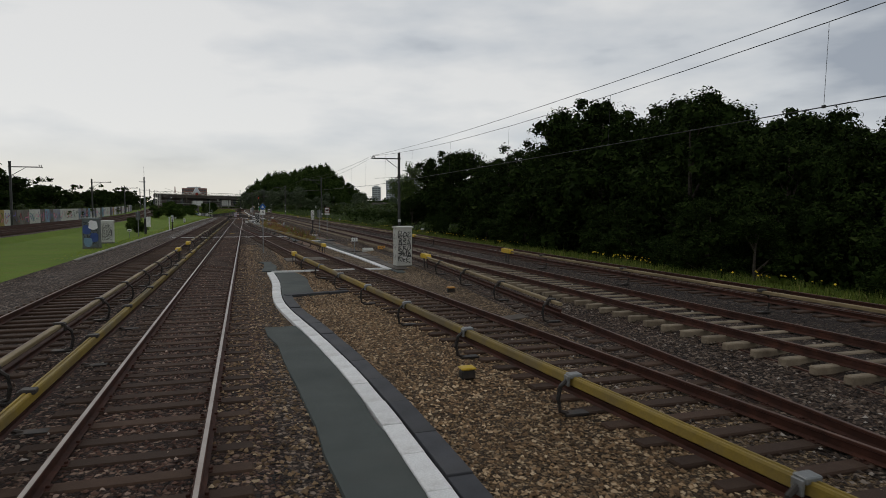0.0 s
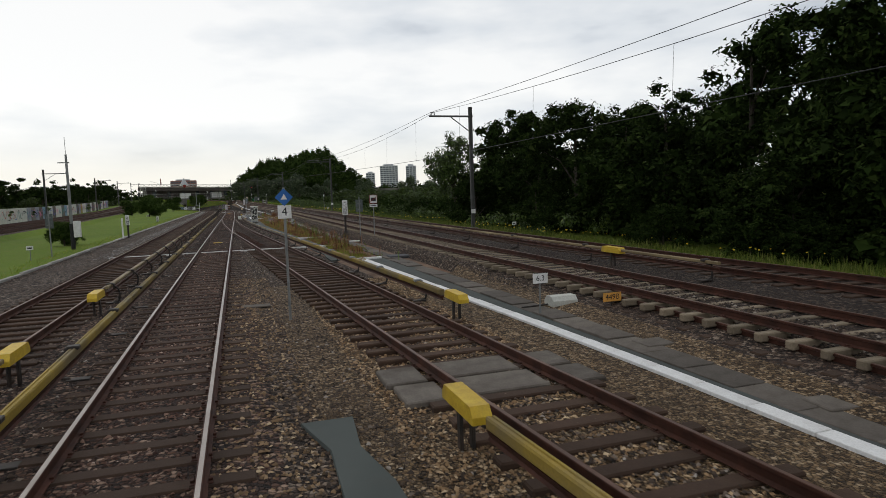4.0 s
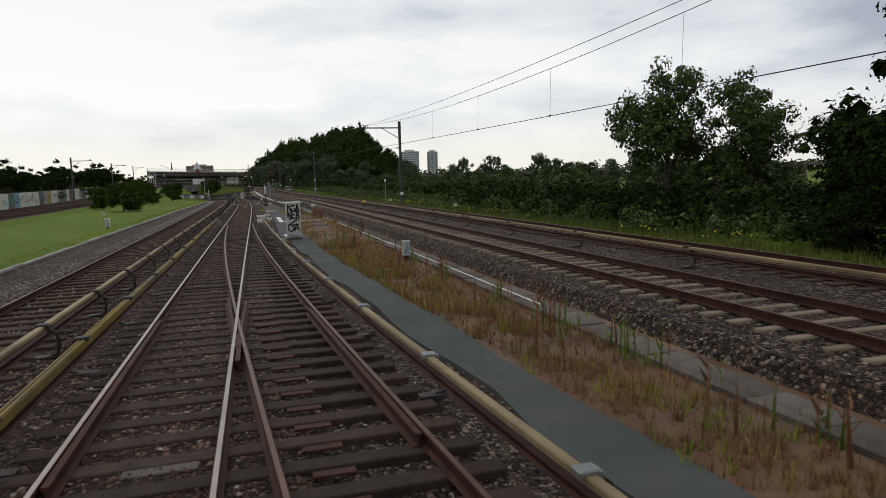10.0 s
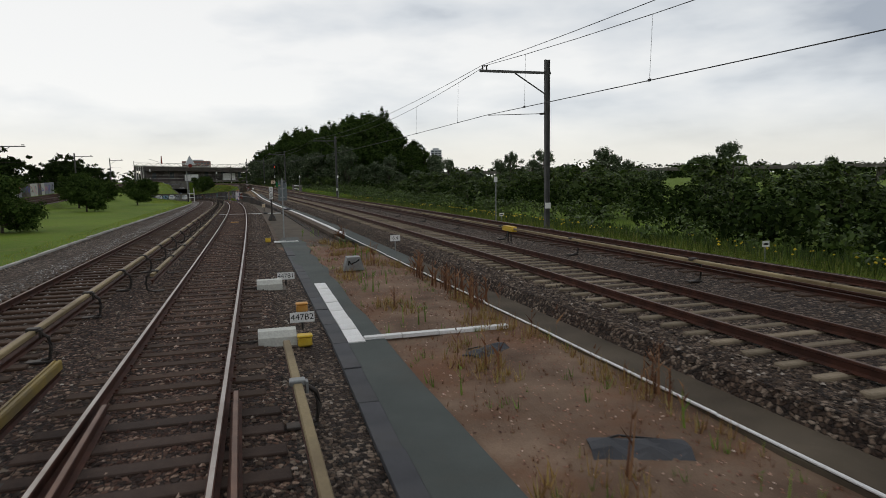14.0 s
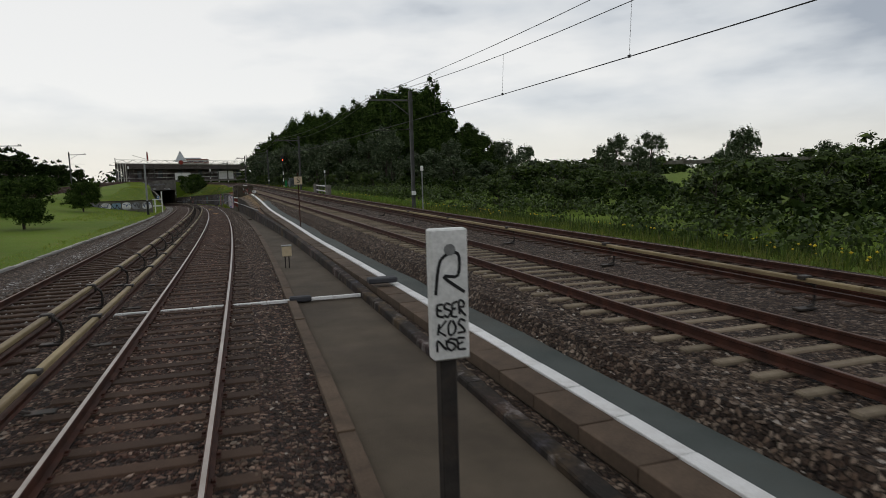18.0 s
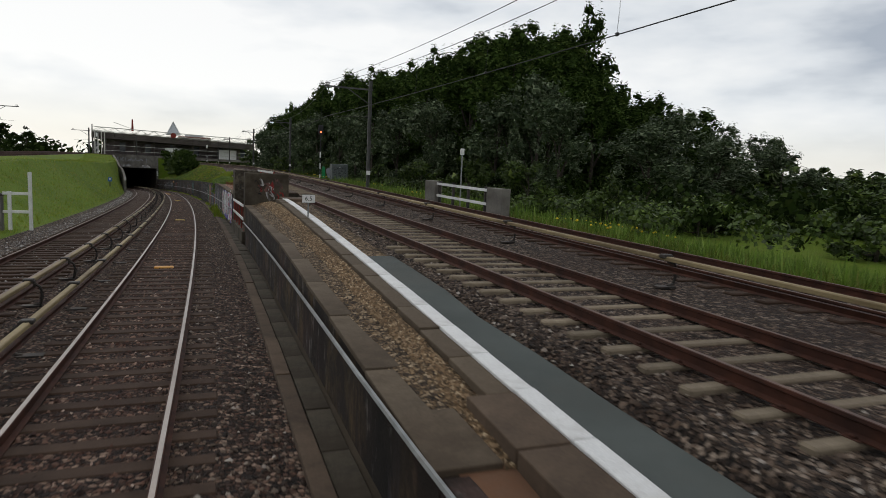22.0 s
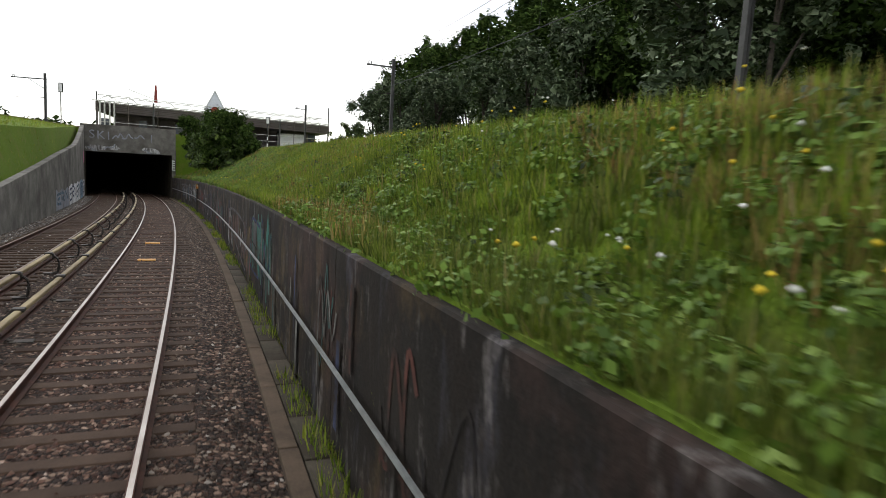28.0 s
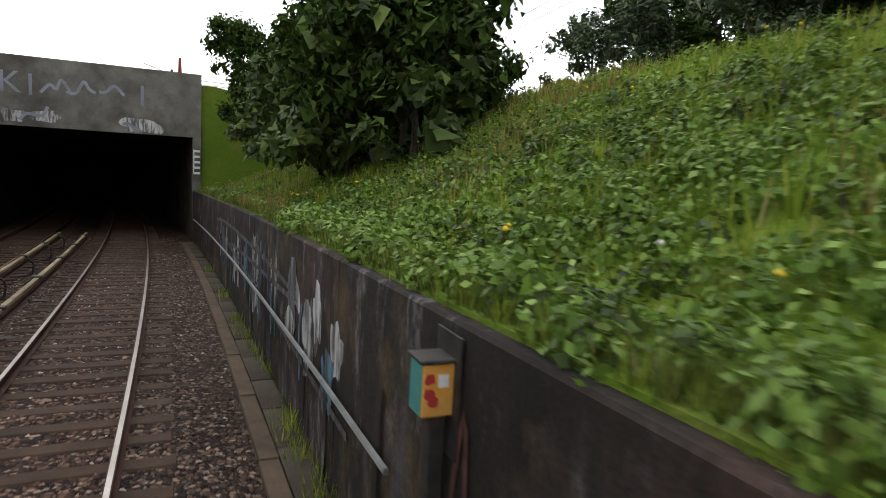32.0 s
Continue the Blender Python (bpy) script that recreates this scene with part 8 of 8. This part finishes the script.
# shrubs along the verge and further off
for i in range(3):
    first(shrub[i], 24.5 + i * 2, 112 + i * 9, -1.0, 60 * i, 1.0, 1.0)
for i in range(84):
    y = R5.uniform(86, 240) if i < 62 else R5.uniform(5, 86)
    x = (R5.uniform(26, 46) if y > 86 else R5.uniform(21.5, 24)) - (0.02 * max(0, y - 130))
    k = R5.uniform(0.8, 1.5) if x > 28 or y < 86 else R5.uniform(0.6, 1.0)
    plant(shrub[i % 3] if y > 86 else broad[i % 3], x, y, -1.1, R5.uniform(0, 360), k * (1.25 if y > 86 else 0.42), k * (1.0 if y > 86 else 0.31))
for x, y, h in ((78, 229, 10), (81, 231, 9), (69, 241, 10.3), (66, 240, 8), (57, 233, 9.2), (54, 231, 7.5), (95, 250, 9), (62, 215, 6), (70, 205, 6.5), (84, 200, 7.5), (100, 215, 10), (110, 225, 11), (55, 190, 5), (64, 176, 5.5), (78, 168, 6), (50, 168, 4.5), (92, 160, 7)):
    plant(willow[R5.randint(0, 1)], x, y, -1.2, R5.uniform(0, 360), h / 10, h / 11)
for i in range(26):
    plant(shrub[i % 3], R5.uniform(45, 120), R5.uniform(130, 300), -1.2, R5.uniform(0, 360), R5.uniform(1.6, 2.6), R5.uniform(1.2, 1.9))
# by the parapet, the wood's edge and the portal
for x, y, z, k in ((13.5, 246, 0.3, 0.9), (15.5, 240, 0, 1.1), (11.5, 256, 0.3, 0.8), (17.5, 232, 0, 1.0), (8.5, 272, 0.4, 0.9), (6.0, 284, 0.4, 0.9), (3.5, 297, 0.4, 1.0), (20, 226, -0.3, 0.9)):
    plant(shrub[R5.randint(0, 2)], x, y, z - 0.3, R5.uniform(0, 360), k * 1.1, k)
for q, l, z, k in ((326.5, 5.6, -0.9, 1.15), (329.0, 5.0, -0.7, 1.2), (332.0, 4.9, -0.4, 1.1), (335.5, 4.6, -0.1, 1.0)):
    plant(shrub[int(q) % 3], *at(q, l, z), q * 50, k, k * 1.05)
plant(small, *at(327.5, 5.75, -0.95), 30, 1.28, 1.45)
plant(small, *at(329.8, 6.5, -0.9), 160, 1.2, 1.3)
plant(small, *at(338.5, 4.6, 0.4), 100, 0.95, 1.0)
plant(shrub[0], *at(343, 4.4, 0.2), 10, 0.6, 0.6)
# lawn and the land west of the lines
first(small, -12.8, 141, -0.3, 0, 1.0, 0.95)
for x, y, k in ((-14.5, 168, 0.9), (-17.5, 178, 1.1), (-13.5, 190, 0.9), (-17, 152, 0.8), (-9.4, 71, 0.45), (-20, 205, 0.9), (-16, 216, 0.8)):
    plant(small, x, y, -0.2, R5.uniform(0, 360), k * 1.1, k)
first(far_tree, -42, 120, -0.6, 40, 0.8, 0.8)
for i in range(48):
    y = 40 + i * 6.5 + R5.uniform(-3, 3)
    x = lmain_x(y) - R5.uniform(11, 22)
    k = R5.uniform(0.5, 0.85) * np.interp(y, [90, 150], [1.25, 1.0])
    plant(far_tree, x, y, lmain_z(y) - 1.0, R5.uniform(0, 360), k * 1.25, k)
for i in range(14):
    plant(shrub[i % 3], lmain_x(60 + i * 22) - R5.uniform(8.5, 10), 60 + i * 22, 0.2, R5.uniform(0, 360), 1.1, R5.uniform(0.7, 1.1))
for ob, m in placed:
    ob.matrix_world = m
# woods on the horizon
far = leaves("far_wood", np.array([(R5.uniform(-420, 520), R5.uniform(470, 640), R5.uniform(1, 7)) for i in range(420)]), np.array([R5.uniform(4, 8) for i in range(420)]), 60, 2.4, M["leaf"], np.random.default_rng(5))
tagged(new("far_wood", far), "dark distant woods along the horizon", "woods", kind="stuff")

TUFT_V = np.array([v for a in (0.0, 1.7, 3.4, 5.0) for v in ((0.10 * math.cos(a) - 0.035 * math.sin(a), 0.10 * math.sin(a) + 0.035 * math.cos(a), -0.05), (0.10 * math.cos(a) + 0.035 * math.sin(a), 0.10 * math.sin(a) - 0.035 * math.cos(a), -0.05), (0.42 * math.cos(a), 0.42 * math.sin(a), 0.95 + 0.08 * math.sin(a * 3)))], float)
TUFT_F = np.arange(12).reshape(4, 3)
FINE_V = np.array([v for a, r, z in ((0.2, 0.3, 1.0), (1.3, 0.5, 0.8), (2.2, 0.25, 1.05), (3.3, 0.55, 0.75), (4.3, 0.35, 0.95), (5.4, 0.5, 0.7)) for v in ((0.12 * math.cos(a) - 0.028 * math.sin(a), 0.12 * math.sin(a) + 0.028 * math.cos(a), -0.06), (0.12 * math.cos(a) + 0.028 * math.sin(a), 0.12 * math.sin(a) - 0.028 * math.cos(a), -0.06), (r * math.cos(a + 0.2), r * math.sin(a + 0.2), z))], float)
FINE_F = np.arange(18).reshape(6, 3)
STALK_V = np.array([(-0.018, 0, 0), (0.018, 0, 0), (0.03, 0.02, 1.0), (0, -0.018, 0), (0, 0.018, 0), (0.03, 0.02, 1.02), (0.01, 0, 0.55), (0.03, 0.02, 0.6), (0.2, 0.1, 0.85), (0.0, 0, 0.4), (0.02, 0.02, 0.46), (-0.16, -0.12, 0.75), (0.01, 0.01, 0.75), (0.0, -0.03, 0.8), (0.12, -0.14, 0.95)], float)
STALK_F = np.arange(15).reshape(5, 3)


def sow(name, n, s_a, s_b, la, lb, size, shape, faces, material, label, patch=0.0, scale=0.3, lift=0.0):
    """Plants over a stretch of ground, in patches."""
    rng = np.random.default_rng(n + int(s_a * 7) + len(label))
    s, f = rng.uniform(s_a, s_b, n), rng.random(n)
    l = np.array([la(q) + (lb(q) - la(q)) * g for q, g in zip(s, f)])
    if patch:
        keep = np.array([noise.noise(Vector((q * scale, g * scale * 1.6, 5.0))) > patch for q, g in zip(s, l)])
        s, l = s[keep], l[keep]
    z = ground_zs(s, l) + lift
    sz = rng.uniform(*size, len(s))[:, None] * np.array([[1.0, 1.0, 1.0]])
    me = many(name, shape, faces, at_np(s, l, z), rng.uniform(0, 6.28, len(s)), sz, M[material], 0.18 if shape is ROCK_V else 0.06, rng)
    return tagged(new(name, me), label, "plants", kind="stuff")


main_r = lambda d: (lambda s: L_MAIN(s) + d)
sow("verge_grass", 20000, 0, 345, main_r(6.8), main_r(11.5), (0.18, 0.5), FINE_V, FINE_F, "verge", "long green grass on the verge beyond the main line")
sow("verge_flowers", 1500, 0, 345, main_r(7.5), main_r(12), (0.03, 0.07), ROCK_V, ROCK_F, "flower_yellow", "yellow wild flowers in the verge", 0.05, 0.12, 0.5)
sow("verge_weeds", 3000, 90, 190, main_r(9), main_r(15), (0.3, 0.8), FINE_V, FINE_F, "leaf_bush", "tall green weeds on the verge", 0.0, 0.15)
sow("verge_weeds", 3000, 190, 260, main_r(8), main_r(15), (0.3, 0.9), FINE_V, FINE_F, "leaf_bright", "tall bright green weeds on the verge", 0.0, 0.15)
slope_a, slope_b = (lambda s: WALL_L(s) + (0.12 if s > 256 else 0.4)), (lambda s: L_MAIN(s) - 2.6 if s > 262 else LIDS(s) - 0.25)
sow("slope_grass", 42000, 250, 344, slope_a, slope_b, (0.07, 0.19), FINE_V, FINE_F, "blade", "fresh green grass on the cutting's slope")
sow("slope_edge_grass", 12000, 256, 344, lambda s: WALL_L(s) + 0.0, lambda s: WALL_L(s) + 0.45, (0.06, 0.22), FINE_V, FINE_F, "verge", "grass that leans over the wall's top edge")
sow("slope_fine_grass", 30000, 284, 312, slope_a, slope_b, (0.1, 0.3), FINE_V, FINE_F, "blade", "soft long grass on the slope")
sow("slope_fine_grass", 9000, 262, 312, slope_a, slope_b, (0.14, 0.34), FINE_V, FINE_F, "verge", "paler seeding grass among the slope's green", 0.0, 0.2)
sow("slope_tall_grass", 7000, 254, 344, lambda s: slope_a(s) + 1.2, lambda s: slope_b(s) + 0.3, (0.18, 0.38), FINE_V, FINE_F, "blade", "tall seeding grass on the slope", 0.0, 0.25)
sow("slope_dry_grass", 9500, 262, 344, slope_a, slope_b, (0.15, 0.36), FINE_V, FINE_F, "dry", "yellowed seeding grass on the slope", 0.05, 0.18)
sow("slope_flowers", 500, 250, 344, slope_a, slope_b, (0.012, 0.026), ROCK_V, ROCK_F, "flower_white", "white wild flowers on the slope", 0.2, 0.2, 0.45)
sow("slope_buttercups", 520, 262, 344, slope_a, slope_b, (0.016, 0.032), ROCK_V, ROCK_F, "flower_yellow", "small yellow flowers on the slope", 0.1, 0.2, 0.4)
sow("dry_grass", 3900, 74, 92, lambda s: PATH_C(s) + 1.0, lambda s: LIDS(s) - 1.0, (0.06, 0.32), FINE_V, FINE_F, "dry", "dry yellow and rust grass between the tracks", -0.08, 0.7)
sow("dry_grass", 3600, 51, 75, lambda s: PATH_C(s) + 1.05, lambda s: LIDS(s) - 0.3, (0.05, 0.26), FINE_V, FINE_F, "dry", "thin dry grass on soil between the tracks", 0.08, 0.7)
sow("brown_stalks", 420, 52, 92, lambda s: PATH_C(s) + 1.2, lambda s: LIDS(s) - 0.2, (0.35, 0.85), STALK_V, STALK_F, "russet", "clumps of tall brown weed stalks", 0.18, 0.8)
sow("brown_stalks", 260, 52, 92, lambda s: LIDS(s) - 0.9, lambda s: LIDS(s) - 0.25, (0.3, 0.7), STALK_V, STALK_F, "verge", "tall green weed stalks beside the lids", 0.12, 0.8)
sow("rust_grass", 4500, 56, 92, lambda s: PATH_C(s) + 1.0, lambda s: LIDS(s) - 0.1, (0.05, 0.2), FINE_V, FINE_F, "russet", "low rust-coloured grass on dry soil", 0.0, 0.6)
sow("weed_grass", 3000, 51, 93, lambda s: PATH_C(s) + 0.9, lambda s: LIDS(s) - 0.1, (0.06, 0.26), FINE_V, FINE_F, "blade", "fresh green weeds among dry grass", 0.1, 0.8)
sow("dry_stalks", 330, 58, 128, lambda s: PATH_C(s) + 1.3, lambda s: LIDS(s) + 0.2, (0.3, 0.8), STALK_V, STALK_F, "russet", "dead brown weed stalks between the tracks", 0.2, 0.45)
sow("dry_grass", 5200, 92, 129, lambda s: PATH_C(s) + 1.1, lambda s: LIDS(s) - 0.1, (0.06, 0.28), FINE_V, FINE_F, "dry", "sparse dry grass on bare soil between the tracks", 0.1, 0.45)
sow("rust_grass", 3000, 91, 129, lambda s: PATH_C(s) + 0.95, lambda s: LIDS(s) - 0.05, (0.03, 0.1), FINE_V, FINE_F, "russet", "low rust-coloured weeds on bare soil", 0.05, 0.7)
sow("soil_weeds", 900, 91, 129, lambda s: PATH_C(s) + 0.95, lambda s: LIDS(s) - 0.05, (0.06, 0.22), FINE_V, FINE_F, "leaf_bright", "small green weeds on bare soil", 0.15, 0.9)
sow("path_weeds", 700, 50, 132, lambda s: PATH_C(s) + 0.9, lambda s: LIDS(s), (0.2, 0.6), STALK_V, STALK_F, "leaf_bright", "green weeds among the dry grass", 0.2, 0.4)
sow("edge_weeds", 700, 95, 135, lambda s: LIDS(s) - 0.35, lambda s: LIDS(s) + 0.1, (0.3, 0.8), STALK_V, STALK_F, "russet", "dead stalks along the trough lids", 0.22, 0.6)
sow("wall_foot_weeds", 2600, 232, 335, lambda s: WALL_L(s) - 0.28, lambda s: WALL_L(s) - 0.03, (0.1, 0.32), TUFT_V, TUFT_F, "blade", "weeds at the foot of the wall", 0.1, 0.35)
sow("tall_weeds", 650, 241.8, 246.5, lambda s: WALL_L(s) + 0.7, lambda s: LIDS(s) - 0.5, (0.1, 0.34), FINE_V, FINE_F, "blade", "green and rust weeds behind the wall", 0.0, 0.9)
sow("rust_weeds", 1300, 239.6, 245, lambda s: WALL_L(s) + 0.5, lambda s: LIDS(s) - 0.25, (0.06, 0.24), STALK_V, STALK_F, "russet", "rust-coloured dead weeds behind the wall", -0.05, 0.9)
for s_w in (236.2, 240.6, 243.4, 244.2):
    sow("foot_weeds", 34, s_w, s_w + 1.1, lambda s: WALL_L(s) - 0.5, lambda s: WALL_L(s) - 0.05, (0.2, 0.75), FINE_V, FINE_F, "blade", "tall clump of grass at the wall's foot")
sow("soil_grass", 6000, 239.5, 247, lambda s: WALL_L(s) + 0.6, lambda s: LIDS(s) - 0.1, (0.05, 0.17), TUFT_V, TUFT_F, "russet", "low rust-brown weeds above the wall", -0.1, 0.7)
sow("lawn_edge", 5000, 36, 299, lambda s: KERB_L(s) - 1.2, lambda s: KERB_L(s) - 0.12, (0.06, 0.16), TUFT_V, TUFT_F, "blade", "short grass along the lawn's kerb")
sow("bank_grass", 7000, 200, 344, lambda s: KERB_L(s) - 6, lambda s: KERB_L(s) - 0.2, (0.1, 0.25), TUFT_V, TUFT_F, "blade", "short grass on the western bank")


def bramble(name, s_a, s_b, l_a, l_b, n, r, per, size, material, label, rise, seed):
    rng = np.random.default_rng(seed)
    s, f = rng.uniform(s_a, s_b, n), rng.random(n)
    l = np.array([l_a(q) + (l_b(q) - l_a(q)) * g for q, g in zip(s, f)])
    z = np.array([max(ground_z(q, g), WALL_Z(q) - 0.05) for q, g in zip(s, l)]) + rng.uniform(0.0, 1, n) * rise
    me = leaves(name, at_np(s, l, z), rng.uniform(r * 0.6, r, n), per, size, M[material], rng, 0.75, 0.3)
    return tagged(new(name, me), label, "bush", kind="stuff")


bramble("bramble", 243.6, 254.5, lambda s: WALL_L(s) + 0.17, lambda s: WALL_L(s) + 1.15, 165, 0.24, 180, 0.075, "leaf_bright", "lush green bramble on top of the wall", 0.16, 7)
bramble("bramble", 246.0, 252.0, lambda s: WALL_L(s) + 0.25, lambda s: WALL_L(s) + 1.2, 100, 0.24, 170, 0.07, "leaf_bright", "leafy bramble behind the wall's coping", 0.2, 1)
bramble("bramble", 246.3, 249.6, lambda s: WALL_L(s) + 0.1, lambda s: WALL_L(s) + 0.5, 42, 0.22, 170, 0.075, "leaf_bright", "leafy bramble over the wall's coping", 0.25, 14)
bramble("bramble", 247.5, 251.5, lambda s: WALL_L(s) - 0.06, lambda s: WALL_L(s) + 0.12, 17, 0.16, 130, 0.06, "leaf_bright", "leafy bramble that hangs over the wall", -0.8, 8)
bramble("nettles", 262, 344, slope_a, slope_b, 1900, 0.24, 56, 0.062, "leaf_bright", "patches of broad-leaved weeds on the slope", 0.15, 3)
bramble("slope_weeds", 262, 344, lambda s: slope_a(s) + 0.3, slope_b, 340, 0.3, 60, 0.07, "leaf_bush", "darker weeds on the slope", 0.12, 4)
bramble("nettles", 303, 326, slope_a, lambda s: slope_a(s) + 2.6, 190, 0.3, 130, 0.068, "leaf_bright", "dense broad-leaved weeds on the slope", 0.2, 5)
bramble("slope_weeds", 301, 326, lambda s: slope_a(s) + 0.05, lambda s: slope_a(s) + 4.5, 1300, 0.24, 60, 0.07, "leaf_bright", "thick low weeds on the slope", 0.1, 11)
bramble("slope_weeds", 262, 300, lambda s: slope_a(s) + 0.2, slope_b, 420, 0.22, 50, 0.06, "leaf_bright", "soft green weeds among the slope's grass", 0.1, 12)
bramble("slope_weeds", 303, 326, lambda s: slope_a(s) + 0.1, lambda s: slope_a(s) + 4.5, 380, 0.26, 55, 0.075, "leaf_bush", "deep green weeds on the slope", 0.12, 13)
bramble("slope_weeds", 302, 312, lambda s: WALL_L(s) + 0.16, lambda s: WALL_L(s) + 0.8, 110, 0.2, 70, 0.07, "leaf_bush", "dark leafy weeds along the wall's top edge", 0.05, 16)
bramble("verge_brush", 60, 345, main_r(9.5), main_r(18), 760, 0.8, 60, 0.2, "leaf_bush", "rough green brush along the wood", 0.8, 6)
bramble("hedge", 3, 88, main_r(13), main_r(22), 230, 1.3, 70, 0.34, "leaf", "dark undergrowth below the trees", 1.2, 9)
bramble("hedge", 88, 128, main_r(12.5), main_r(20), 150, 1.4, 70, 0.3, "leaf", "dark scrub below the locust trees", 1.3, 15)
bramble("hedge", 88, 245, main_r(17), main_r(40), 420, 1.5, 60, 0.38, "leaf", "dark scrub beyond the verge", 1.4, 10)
